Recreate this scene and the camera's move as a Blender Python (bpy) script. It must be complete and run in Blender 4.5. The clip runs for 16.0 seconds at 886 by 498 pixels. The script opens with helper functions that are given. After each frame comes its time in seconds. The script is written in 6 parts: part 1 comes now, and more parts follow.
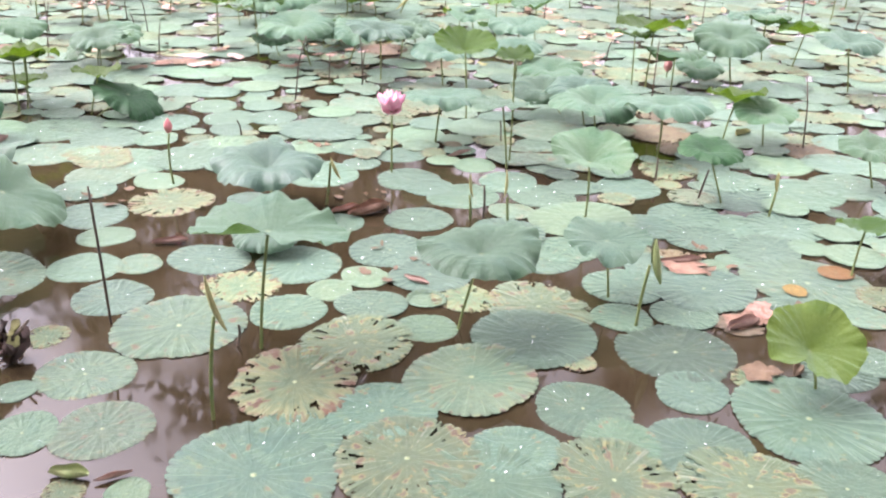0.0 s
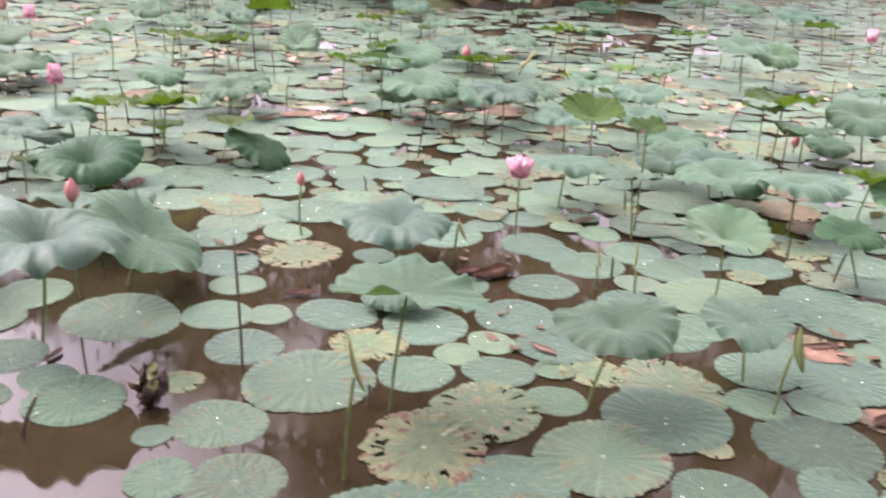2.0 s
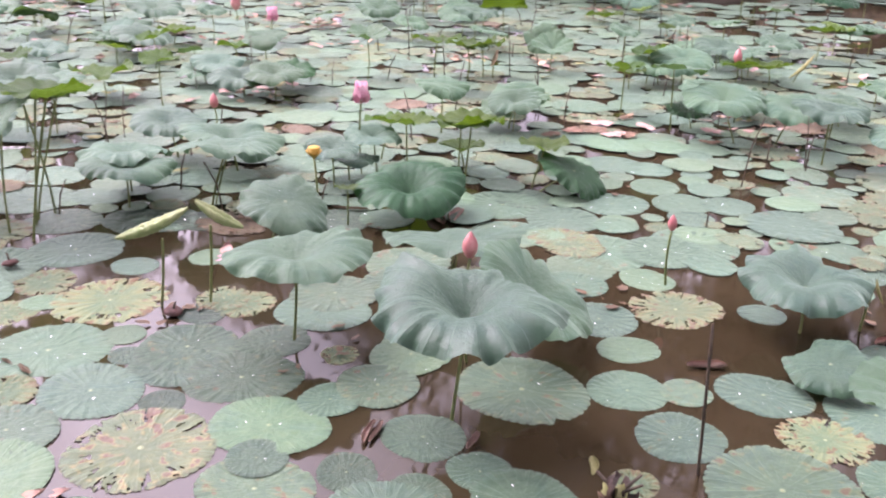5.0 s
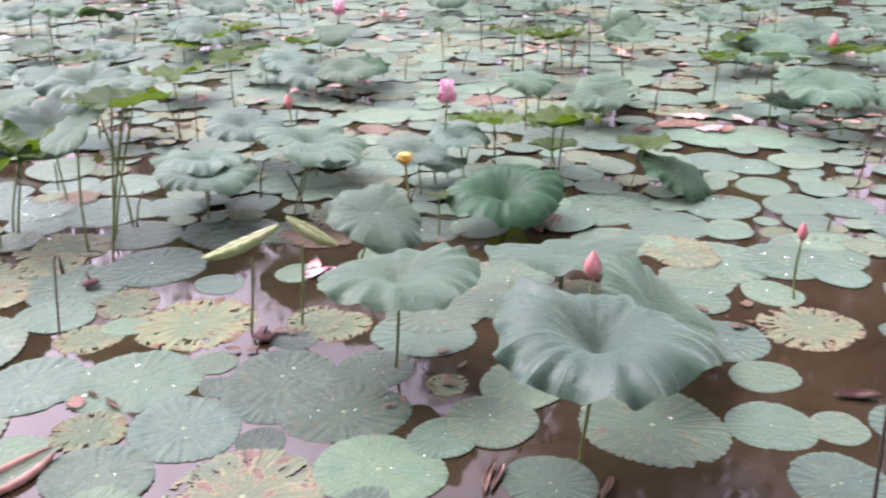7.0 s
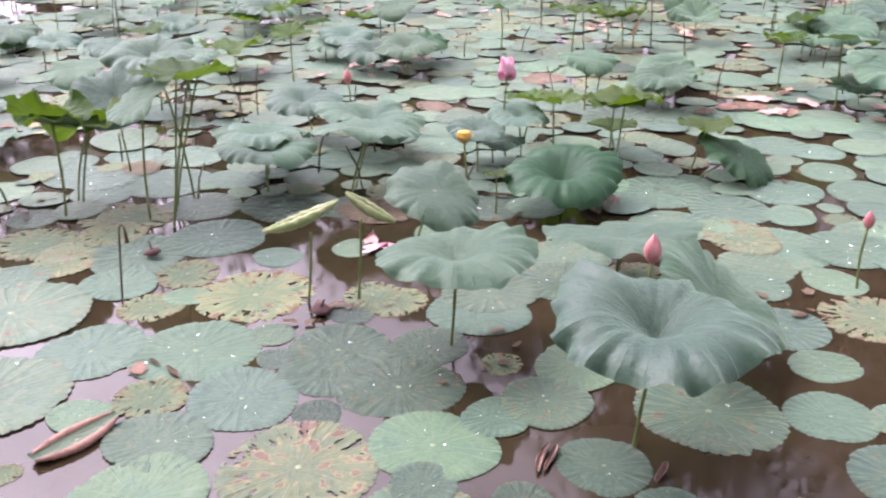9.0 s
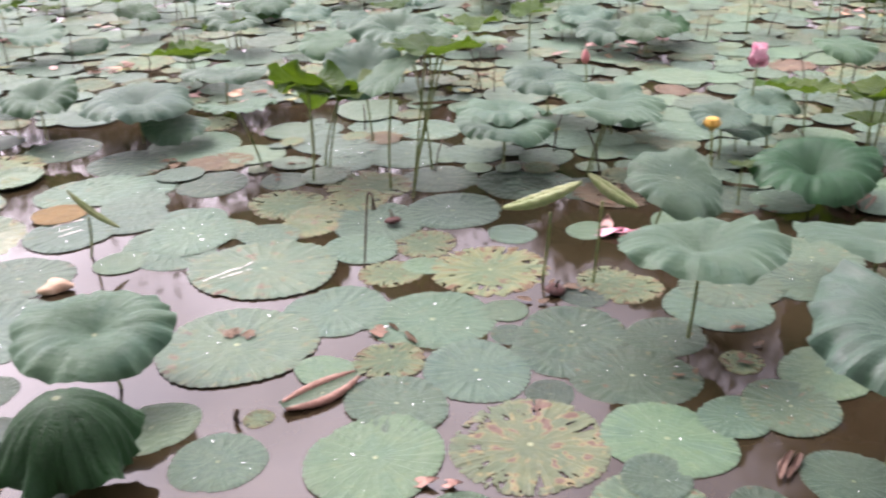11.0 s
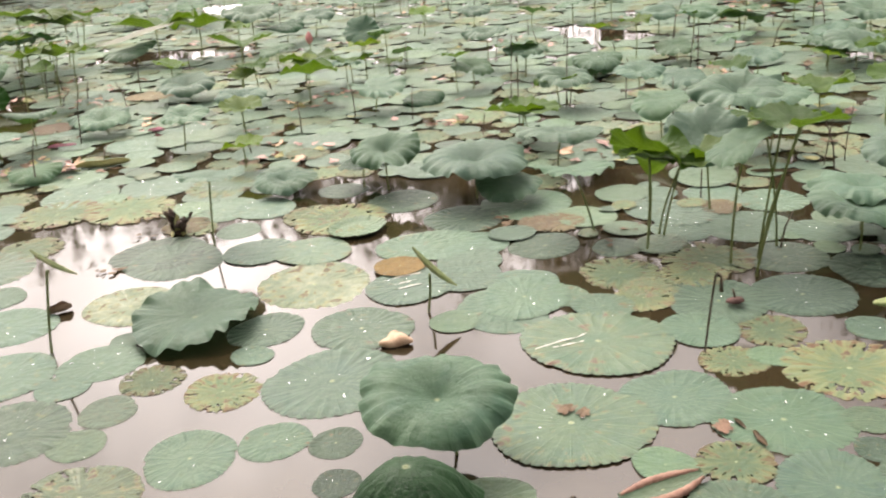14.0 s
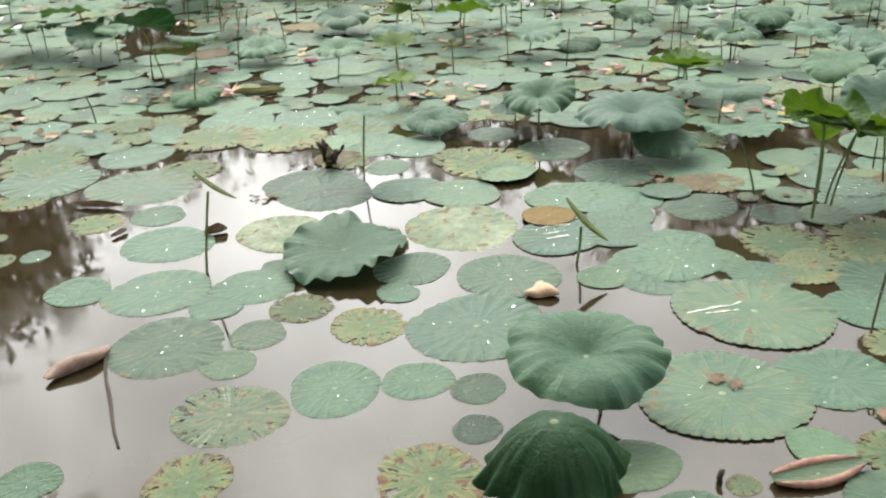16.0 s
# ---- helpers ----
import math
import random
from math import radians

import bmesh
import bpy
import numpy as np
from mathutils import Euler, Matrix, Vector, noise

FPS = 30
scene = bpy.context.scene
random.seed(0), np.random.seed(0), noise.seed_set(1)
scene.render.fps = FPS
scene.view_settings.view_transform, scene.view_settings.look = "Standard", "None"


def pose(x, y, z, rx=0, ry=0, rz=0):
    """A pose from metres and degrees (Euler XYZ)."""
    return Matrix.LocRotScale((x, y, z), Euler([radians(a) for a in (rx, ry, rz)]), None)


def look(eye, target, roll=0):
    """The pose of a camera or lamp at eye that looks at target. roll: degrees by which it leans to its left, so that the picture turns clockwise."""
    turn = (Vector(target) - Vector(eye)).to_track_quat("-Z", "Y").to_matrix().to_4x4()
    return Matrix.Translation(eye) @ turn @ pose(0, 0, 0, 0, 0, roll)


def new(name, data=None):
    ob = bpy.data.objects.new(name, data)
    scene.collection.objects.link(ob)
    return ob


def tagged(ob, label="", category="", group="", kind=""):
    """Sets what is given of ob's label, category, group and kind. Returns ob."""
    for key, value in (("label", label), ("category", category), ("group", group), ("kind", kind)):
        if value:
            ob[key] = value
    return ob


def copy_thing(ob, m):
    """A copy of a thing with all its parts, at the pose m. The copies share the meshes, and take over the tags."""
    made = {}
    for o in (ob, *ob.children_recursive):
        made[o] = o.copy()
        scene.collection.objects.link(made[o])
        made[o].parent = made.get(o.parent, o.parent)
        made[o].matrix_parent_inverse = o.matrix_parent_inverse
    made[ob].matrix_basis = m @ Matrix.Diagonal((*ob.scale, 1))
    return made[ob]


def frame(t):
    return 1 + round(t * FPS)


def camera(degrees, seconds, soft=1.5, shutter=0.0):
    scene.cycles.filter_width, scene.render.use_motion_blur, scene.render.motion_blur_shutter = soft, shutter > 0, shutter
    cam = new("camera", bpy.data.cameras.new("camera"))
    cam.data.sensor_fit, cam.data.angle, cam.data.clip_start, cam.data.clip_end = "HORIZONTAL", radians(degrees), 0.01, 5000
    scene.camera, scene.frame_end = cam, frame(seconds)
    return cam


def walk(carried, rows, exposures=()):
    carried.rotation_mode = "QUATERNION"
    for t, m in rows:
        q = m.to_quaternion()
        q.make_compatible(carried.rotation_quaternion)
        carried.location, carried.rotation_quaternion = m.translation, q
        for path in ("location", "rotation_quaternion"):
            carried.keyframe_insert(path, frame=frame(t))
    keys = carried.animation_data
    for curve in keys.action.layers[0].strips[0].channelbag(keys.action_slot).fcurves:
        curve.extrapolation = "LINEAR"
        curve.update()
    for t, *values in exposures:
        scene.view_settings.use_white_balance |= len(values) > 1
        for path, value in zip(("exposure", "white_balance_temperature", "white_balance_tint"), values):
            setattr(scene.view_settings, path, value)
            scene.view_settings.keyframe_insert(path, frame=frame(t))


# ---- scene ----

cam = camera(49.63, 16.0, soft=2.1, shutter=0.5)
PATH = [
    (0, (0.1526, 0.4143, 1.8477), (0.1352, 2.2471, 1.0473), 1.408),
    (0.5, (0.1505, 0.4150, 1.8560), (0.1326, 2.2669, 1.1010), 1.451),
    (1, (0.1305, 0.4214, 1.8644), (0.0466, 2.2815, 1.1342), 1.442),
    (1.5, (0.1004, 0.4239, 1.8643), (-0.0435, 2.2846, 1.1450), 2.357),
    (2, (-0.0364, 0.4417, 1.8835), (-0.2450, 2.3027, 1.1815), 2.796),
    (2.5, (-0.2449, 0.4430, 1.9110), (-0.5334, 2.3121, 1.2602), 1.062),
    (3, (-0.4111, 0.5157, 1.9287), (-0.8326, 2.3610, 1.2828), 2.354),
    (3.5, (-0.6310, 0.6104, 1.9247), (-1.2209, 2.4052, 1.2683), 3.001),
    (4, (-0.9294, 0.6457, 1.9424), (-1.4964, 2.4403, 1.2656), 1.359),
    (4.2, (-1.0234, 0.6730, 1.9491), (-1.5957, 2.4572, 1.2497), 1.445),
    (6.3, (-1.6696, 1.1124, 1.9433), (-1.9564, 2.9349, 1.1712), 1.617),
    (6.5, (-1.6750, 1.1220, 1.9408), (-2.0266, 2.9312, 1.1642), 1.155),
    (7, (-1.6911, 1.1485, 1.9337), (-2.2730, 2.9013, 1.1663), -0.676),
    (7.5, (-1.6987, 1.1591, 1.9317), (-2.3357, 2.8760, 1.1275), -0.326),
    (8, (-1.7035, 1.1656, 1.9301), (-2.3184, 2.8893, 1.1234), -0.130),
    (8.2, (-1.7024, 1.1644, 1.9305), (-2.3127, 2.8917, 1.1280), -0.120),
    (10.3, (-1.7984, 1.0971, 1.9577), (-2.7090, 2.6698, 1.1227), -1.347),
    (10.5, (-1.8143, 1.0974, 1.9408), (-2.7593, 2.6490, 1.1043), -1.370),
    (11, (-1.8470, 1.0820, 1.9449), (-2.8902, 2.5657, 1.1022), -1.693),
    (11.5, (-1.8815, 1.0638, 1.9667), (-3.0863, 2.4326, 1.1452), -2.930),
    (12, (-1.8958, 1.0790, 1.9483), (-3.1773, 2.3706, 1.1178), -3.338),
    (12.5, (-1.9114, 1.0513, 1.9580), (-3.2141, 2.3064, 1.1050), -3.111),
    (13, (-2.0000, 1.0761, 2.0068), (-3.3818, 2.2848, 1.2133), -3.746),
    (13.5, (-2.0932, 1.0752, 2.0176), (-3.5716, 2.2166, 1.3022), -5.081),
    (14, (-2.1234, 1.0702, 2.0236), (-3.6243, 2.1722, 1.2937), -4.534),
    (14.5, (-2.1402, 1.0591, 2.0180), (-3.7085, 2.0664, 1.2929), -4.734),
    (15, (-2.1475, 1.0727, 2.0042), (-3.7794, 1.9631, 1.2667), -5.026),
    (15.5, (-2.1503, 1.0796, 1.9923), (-3.7808, 1.9397, 1.2168), -4.593),
    (16, (-2.2391, 1.0109, 2.0161), (-3.8521, 1.8634, 1.1967), -3.076),
]
EXPOSURE = [
    (0, 1.56, 6500, 20),
    (0.6, 1.27, 6750, 27),
    (1.5, 1.18, 6780, 29),
    (2.2, 1.17, 6650, 24),
    (2.6, 1.18, 6650, 25),
    (3.2, 1.18, 6650, 30),
    (4, 1.23, 6600, 32),
    (6.5, 1.13, 6300, 29),
    (7.5, 1.13, 6300, 37),
    (8, 1.13, 6300, 35),
    (10.5, 0.94, 6550, 25),
    (11.2, 0.84, 6700, 21),
    (12, 0.74, 6810, 9),
    (12.5, 0.73, 6910, 7),
    (13, 0.67, 7090, 4),
    (14, 0.73, 7550, 8),
    (15, 0.59, 7250, 1),
    (16, 0.60, 6900, -3),
]
walk(cam, [(t, look(eye, target, roll)) for t, eye, target, roll in PATH], EXPOSURE)

# ---- light ----
GLOW_UP = 34
SKY, SUN, SUN_UP, SUN_LEFT, SUN_WIDE, SHEEN, LEAF, DECK = 0.15, 0.7, 58, 80, 26, 0.47, 0.355, 6
MUD_A, MUD_B, COVER_FROM = (0.024, 0.017, 0.009), (0.038, 0.028, 0.015), 5.1
world = bpy.data.worlds.new("overcast_sky")
world.use_nodes = True
scene.world = world
wn, wl = world.node_tree.nodes, world.node_tree.links
sky = wn.new("ShaderNodeTexSky")
sky.sky_type, sky.sun_disc = "NISHITA", False
sky.sun_elevation, sky.sun_rotation = radians(SUN_UP), radians(-SUN_LEFT)
sky.dust_density, sky.air_density, sky.ozone_density, sky.altitude = 6.0, 1.0, 1.0, 0
hsv = wn.new("ShaderNodeHueSaturation")
hsv.inputs["Saturation"].default_value = 0.25
wl.new(sky.outputs[0], hsv.inputs["Color"])
wc = wn.new("ShaderNodeTexCoord")
cl = wn.new("ShaderNodeTexNoise")
cl.inputs["Scale"].default_value, cl.inputs["Detail"].default_value = 3.4, 6
wl.new(wc.outputs["Generated"], cl.inputs["Vector"])
cr = wn.new("ShaderNodeMapRange")
cr.inputs["From Min"].default_value, cr.inputs["From Max"].default_value = 0.3, 0.7
cr.inputs["To Min"].default_value, cr.inputs["To Max"].default_value = 0.62, 1.5
wl.new(cl.outputs[0], cr.inputs["Value"])
# an overcast sky is a little brighter overhead than at the horizon
cz = wn.new("ShaderNodeSeparateXYZ")
wl.new(wc.outputs["Generated"], cz.inputs[0])
cg = wn.new("ShaderNodeMapRange")
cg.inputs["From Max"].default_value = 0.5
cg.inputs["To Min"].default_value, cg.inputs["To Max"].default_value = 1.4, 1.5
wl.new(cz.outputs[2], cg.inputs["Value"])
cp = wn.new("ShaderNodeMath")
cp.operation = "MULTIPLY"
wl.new(cr.outputs[0], cp.inputs[0])
wl.new(cg.outputs[0], cp.inputs[1])
# and brightest where the cloud is thin, below the hidden sun
near_sun = wn.new("ShaderNodeVectorMath")
near_sun.operation = "DOT_PRODUCT"
near_sun.inputs[1].default_value = (-math.sin(radians(SUN_LEFT)) * math.cos(radians(GLOW_UP)), math.cos(radians(SUN_LEFT)) * math.cos(radians(GLOW_UP)), math.sin(radians(GLOW_UP)))
wl.new(wc.outputs["Generated"], near_sun.inputs[0])
halo = wn.new("ShaderNodeMapRange")
halo.interpolation_type = "SMOOTHSTEP"
halo.inputs["From Min"].default_value, halo.inputs["From Max"].default_value = 0.55, 1.0
halo.inputs["To Min"].default_value, halo.inputs["To Max"].default_value = 0.88, 2.7
wl.new(near_sun.outputs["Value"], halo.inputs["Value"])
bright = wn.new("ShaderNodeMath")
bright.operation = "MULTIPLY"
wl.new(cp.outputs[0], bright.inputs[0])
wl.new(halo.outputs[0], bright.inputs[1])
deck = wn.new("ShaderNodeMix")
deck.data_type = "RGBA"
deck.inputs["Factor"].default_value, deck.inputs["B"].default_value = 0.8, (DECK * 1.0, DECK * 0.945, DECK * 1.07, 1)
wl.new(hsv.outputs[0], deck.inputs["A"])
cm = wn.new("ShaderNodeVectorMath")
cm.operation = "SCALE"
wl.new(deck.outputs["Result"], cm.inputs[0])
wl.new(bright.outputs[0], cm.inputs["Scale"])
wl.new(cm.outputs[0], wn["Background"].inputs[0])
wn["Background"].inputs[1].default_value = SKY

sun = new("sun", bpy.data.lights.new("sun", "SUN"))
sun.data.energy, sun.data.angle, sun.data.color = SUN, radians(SUN_WIDE), (1.0, 0.96, 0.90)
a, e = radians(SUN_LEFT), radians(SUN_UP)
sun.matrix_world = look((0, 0, 30), (30 * math.sin(a) * math.cos(e), -30 * math.cos(a) * math.cos(e), 30 - 30 * math.sin(e)))


# ---- materials ----
class Net:
    """Short hand for building a node material."""

    def __init__(self, name):
        self.m = bpy.data.materials.new(name)
        self.m.use_nodes = True
        self.n, self.l = self.m.node_tree.nodes, self.m.node_tree.links
        self.b = self.n["Principled BSDF"]
        self.out = self.n["Material Output"]

    def put(self, socket, v):
        if isinstance(v, bpy.types.NodeSocket):
            self.l.new(v, socket)
        elif isinstance(v, tuple) and len(v) == 3 and socket.type == "RGBA":
            socket.default_value = (*v, 1)
        else:
            socket.default_value = v

    def math(self, op, a, b=0.0, clamp=False):
        n = self.n.new("ShaderNodeMath")
        n.operation, n.use_clamp = op, clamp
        self.put(n.inputs[0], a)
        self.put(n.inputs[1], b)
        return n.outputs[0]

    def step(self, v, lo, hi, a=0.0, b=1.0):
        n = self.n.new("ShaderNodeMapRange")
        n.interpolation_type = "SMOOTHSTEP"
        for k, x in zip(("Value", "From Min", "From Max", "To Min", "To Max"), (v, lo, hi, a, b)):
            self.put(n.inputs[k], x)
        return n.outputs[0]

    def mix(self, f, a, b):
        n = self.n.new("ShaderNodeMix")
        n.data_type = "RGBA"
        self.put(n.inputs["Factor"], f)
        self.put(n.inputs["A"], a)
        self.put(n.inputs["B"], b)
        return n.outputs["Result"]

    def noise(self, vec, scale, detail=3.0, rough=0.55):
        n = self.n.new("ShaderNodeTexNoise")
        self.put(n.inputs["Vector"], vec)
        n.inputs["Scale"].default_value, n.inputs["Detail"].default_value, n.inputs["Roughness"].default_value = scale, detail, rough
        return n.outputs[0]

    def vadd(self, a, b):
        n = self.n.new("ShaderNodeVectorMath")
        self.put(n.inputs[0], a)
        self.put(n.inputs[1], b)
        return n.outputs[0]

    def xyz(self, x, y, z):
        n = self.n.new("ShaderNodeCombineXYZ")
        for s, v in zip(n.inputs, (x, y, z)):
            self.put(s, v)
        return n.outputs[0]

    def coords(self):
        return self.n.new("ShaderNodeTexCoord").outputs["Object"]

    def world(self):
        return self.n.new("ShaderNodeNewGeometry").outputs["Position"]

    def attr(self, name):
        n = self.n.new("ShaderNodeAttribute")
        n.attribute_name = name
        return n

    def rand(self):
        a = self.n.new("ShaderNodeObjectInfo").outputs["Random"]
        b = self.n.new("ShaderNodeNewGeometry").outputs["Random Per Island"]
        return self.math("FRACT", self.math("ADD", a, b))

    def bump(self, h, strength, distance=0.01):
        n = self.n.new("ShaderNodeBump")
        n.inputs["Strength"].default_value, n.inputs["Distance"].default_value = strength, distance
        self.put(n.inputs["Height"], h)
        self.put(self.b.inputs["Normal"], n.outputs[0])

    def done(self, color, rough=0.6, **more):
        self.put(self.b.inputs["Base Color"], color)
        self.put(self.b.inputs["Roughness"], rough)
        for k, v in more.items():
            self.put(self.b.inputs[k.replace("_", " ")], v)
        return self.m


def leaf_material(name, base, light, stress, spots, through_light=0.0, glow=(0.3, 0.5, 0.05), rough=0.50, sheen=1.0, gloss=0.3, pleats=1.0):
    """Lotus leaf: plain waxy heart, outer part with painted pleat shading, yellowed rim and brown spots; through_light
    lets daylight shine through a thin blade.
    """
    k = Net(name)
    base, light, glow = (tuple(c * LEAF * w for c, w in zip(q, (0.97, 1.02, 0.86))) for q in (base, light, glow))
    at = k.attr("leaf")
    rnd = k.rand()
    def pick(n):
        return k.math("FRACT", k.math("MULTIPLY", rnd, n))
    sep = k.n.new("ShaderNodeSeparateXYZ")
    k.put(sep.inputs[0], at.outputs["Vector"])
    x, y = sep.outputs[0], sep.outputs[1]
    rho = k.math("SQRT", k.math("ADD", k.math("MULTIPLY", x, x), k.math("MULTIPLY", y, y)))
    th = k.math("ARCTAN2", y, x)
    off = k.math("MULTIPLY", rnd, 37.0)
    def spread(scale, shift, detail=3.0, r=0.55):
        return k.noise(k.xyz(x, y, k.math("ADD", off, shift)), scale, detail, r)
    big, fine = spread(1.5, 0.0), spread(9.0, 2.0, 4.0)
    cs, sn = k.math("DIVIDE", x, k.math("ADD", rho, 0.001)), k.math("DIVIDE", y, k.math("ADD", rho, 0.001))
    def rays(n, shift, along, detail=2.5):
        return k.noise(k.xyz(k.math("MULTIPLY", cs, n), k.math("MULTIPLY", sn, n), k.math("ADD", k.math("ADD", off, shift), k.math("MULTIPLY", rho, along))), 1.5, detail)
    # broad drift between a warmer and a bluer green, then faint grain
    tone = k.math("ADD", k.math("MULTIPLY", big, 0.75), k.math("MULTIPLY", fine, 0.25))
    col = k.mix(k.step(tone, 0.33, 0.68), base, light)
    col = k.mix(k.math("MULTIPLY", k.step(spread(2.0, 5.0, 4.0), 0.46, 0.68), 0.55), col, (base[0] * 0.72, base[1] * 0.92, base[2] * 1.12))
    col = k.mix(k.math("MULTIPLY", k.step(spread(3.4, 31.0, 5.0, 0.65), 0.55, 0.68), 0.12 if through_light else 0.4), col, (light[0] * 1.2, light[1] * 1.02, light[2] * 0.72))
    blot = spread(5.5, 51.0, 6.0, 0.68)
    col = k.mix(k.math("MULTIPLY", k.step(blot, 0.50, 0.36), 0.2 if through_light else 0.5), col, (base[0] * 0.55, base[1] * 0.66, base[2] * 0.62))
    col = k.mix(k.math("MULTIPLY", k.step(blot, 0.56, 0.70), 0.1 if through_light else 0.42), col, (light[0] * 1.5, light[1] * 1.2, light[2] * 0.95))
    grain = spread(26.0, 17.0, 5.0, 0.7)
    col = k.mix(k.math("MULTIPLY", k.step(grain, 0.50, 0.34), 0.26), col, tuple(c * 0.5 for c in base))
    col = k.mix(k.math("MULTIPLY", k.step(grain, 0.56, 0.70), 0.22), col, tuple(min(1, c * 1.4) for c in light))
    # veins: thin pale lines from the heart
    wob = k.math("MULTIPLY", k.math("SUBTRACT", big, 0.5), 1.6)
    wave = k.math("COSINE", k.math("ADD", k.math("MULTIPLY", th, 22.0), wob))
    vein = k.math("MULTIPLY", k.step(wave, 0.93, 1.0), k.step(rho, 0.05, 0.25))
    col = k.mix(k.math("MULTIPLY", vein, 0.05), col, tuple(min(1, c * 1.6 + 0.012) for c in light))
    if through_light:
        cell = k.n.new("ShaderNodeTexVoronoi")
        cell.feature = "DISTANCE_TO_EDGE"
        cell.inputs["Scale"].default_value = 19.0
        k.put(cell.inputs["Vector"], k.vadd(k.xyz(x, y, off), k.xyz(k.math("MULTIPLY", fine, 0.08), k.math("MULTIPLY", big, 0.1), 0.0)))
        net = k.math("MULTIPLY", k.step(cell.outputs["Distance"], 0.10, 0.0), k.step(rho, 0.95, 0.3))
        col = k.mix(k.math("MULTIPLY", net, 0.4), col, tuple(c * 0.55 for c in base))
    # outer pleats, their shading painted in: uneven, some leaves strongly, some hardly
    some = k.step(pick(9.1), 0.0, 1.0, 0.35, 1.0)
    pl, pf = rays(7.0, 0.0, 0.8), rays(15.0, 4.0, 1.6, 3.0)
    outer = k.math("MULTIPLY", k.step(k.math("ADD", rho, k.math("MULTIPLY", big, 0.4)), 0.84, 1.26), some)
    pleat_shading = k.math("MULTIPLY", outer, 0.16 * pleats if through_light else 0.42 * pleats)
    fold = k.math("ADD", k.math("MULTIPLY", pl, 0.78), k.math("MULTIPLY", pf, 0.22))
    # shaded sides of the folds darkened, lit sides made paler
    col = k.mix(k.math("MULTIPLY", k.step(fold, 0.49, 0.38), pleat_shading), col, tuple(c * 0.42 for c in base))
    col = k.mix(k.math("MULTIPLY", k.step(fold, 0.53, 0.66), k.math("MULTIPLY", pleat_shading, 0.8)), col, tuple(min(1, c * 1.6 + 0.014) for c in light))
    col = k.mix(k.step(rho, 0.05, 0.02), col, (0.30, 0.35, 0.21))
    # yellowing from the rim inwards along the veins, patchy
    ray = k.noise(k.xyz(k.math("MULTIPLY", th, 3.2), k.math("MULTIPLY", rho, 0.8), off), 1.6, 3.0)
    edge = k.math("ADD", k.math("MULTIPLY", rho, 0.55), k.math("MULTIPLY", ray, 1.3))
    edge = k.math("ADD", edge, k.math("MULTIPLY", stress, 0.75))
    col = k.mix(k.math("MULTIPLY", k.step(edge, 1.56, 1.88), 0.82), col, k.mix(k.step(edge, 1.78, 2.08), k.mix(fine, (0.125, 0.145, 0.062), (0.19, 0.195, 0.095)), k.mix(fine, (0.15, 0.14, 0.07), (0.25, 0.23, 0.14))))
    col = k.mix(k.step(k.math("ADD", edge, k.math("MULTIPLY", fine, 0.45)), 2.06, 2.2), col, (0.11, 0.06, 0.03))
    if spots >= 0.6:
        # tears between the veins, dried brown along their edges
        slit = k.noise(k.xyz(k.math("MULTIPLY", th, 7.0), k.math("MULTIPLY", rho, 2.2), k.math("ADD", off, 3.0)), 1.5, 2.5)
        slit = k.math("ADD", slit, k.math("MULTIPLY", k.math("SUBTRACT", rho, 0.75), 0.22))
        lim = 0.735 - 0.085 * stress
        col = k.mix(k.math("MULTIPLY", k.step(slit, lim - 0.06, lim), 0.4), col, (0.19, 0.17, 0.075))
        col = k.mix(k.step(slit, lim, lim + 0.03), col, (0.062, 0.036, 0.024))
    if spots:
        # dead spots drawn out along the veins, each with an ochre halo
        here = k.step(pick(5.7), 0.45, 0.55) if spots == 0.45 else 1.0
        q = k.noise(k.xyz(k.math("MULTIPLY", cs, 2.5), k.math("MULTIPLY", sn, 2.5), k.math("ADD", k.math("ADD", off, 11.0), k.math("MULTIPLY", rho, 3.6))), 1.25, 1.5)
        q = k.math("ADD", q, k.math("MULTIPLY", k.math("SUBTRACT", fine, 0.5), 0.10))
        lo = 0.71 - spots * 0.065 if spots >= 0.7 else 0.695 if spots >= 0.6 else 0.765 - spots * 0.08
        ring = k.math("MULTIPLY", k.step(rho, 0.16, 0.36), here)
        col = k.mix(k.math("MULTIPLY", k.math("MULTIPLY", k.step(q, lo - 0.10, lo - 0.02), ring), 0.8 if spots >= 1 else 0.5), col, (0.215, 0.185, 0.07) if spots >= 1 else (0.165, 0.155, 0.06))
        col = k.mix(k.math("MULTIPLY", k.step(q, lo - 0.035, lo), ring), col, k.mix(fine, (0.12, 0.062, 0.028), (0.06, 0.036, 0.028)))
    # dark points where the rim is notched between the veins
    tip = k.math("MULTIPLY", k.step(rho, 0.955, 0.985), k.step(k.math("COSINE", k.math("MULTIPLY", th, 44.0)), -0.35, -0.9))
    col = k.mix(k.math("MULTIPLY", tip, 0.0 if through_light else 0.65), col, (0.022, 0.02, 0.012))
    if spots >= 1:
        # bleached streaks where the skin has dried off
        bl = k.noise(k.xyz(k.math("MULTIPLY", cs, 4.0), k.math("MULTIPLY", sn, 4.0), k.math("ADD", off, 21.0)), 1.2, 4.0)
        bl = k.math("MULTIPLY", k.step(bl, 0.63, 0.70), k.math("MULTIPLY", k.step(rho, 0.1, 0.4), k.step(fine, 0.4, 0.55)))
        col = k.mix(k.math("MULTIPLY", bl, 0.5), col, (0.36, 0.37, 0.30))
    val = k.n.new("ShaderNodeHueSaturation")
    k.put(val.inputs["Value"], k.step(rnd, 0.0, 1.0, 0.74, 1.18))
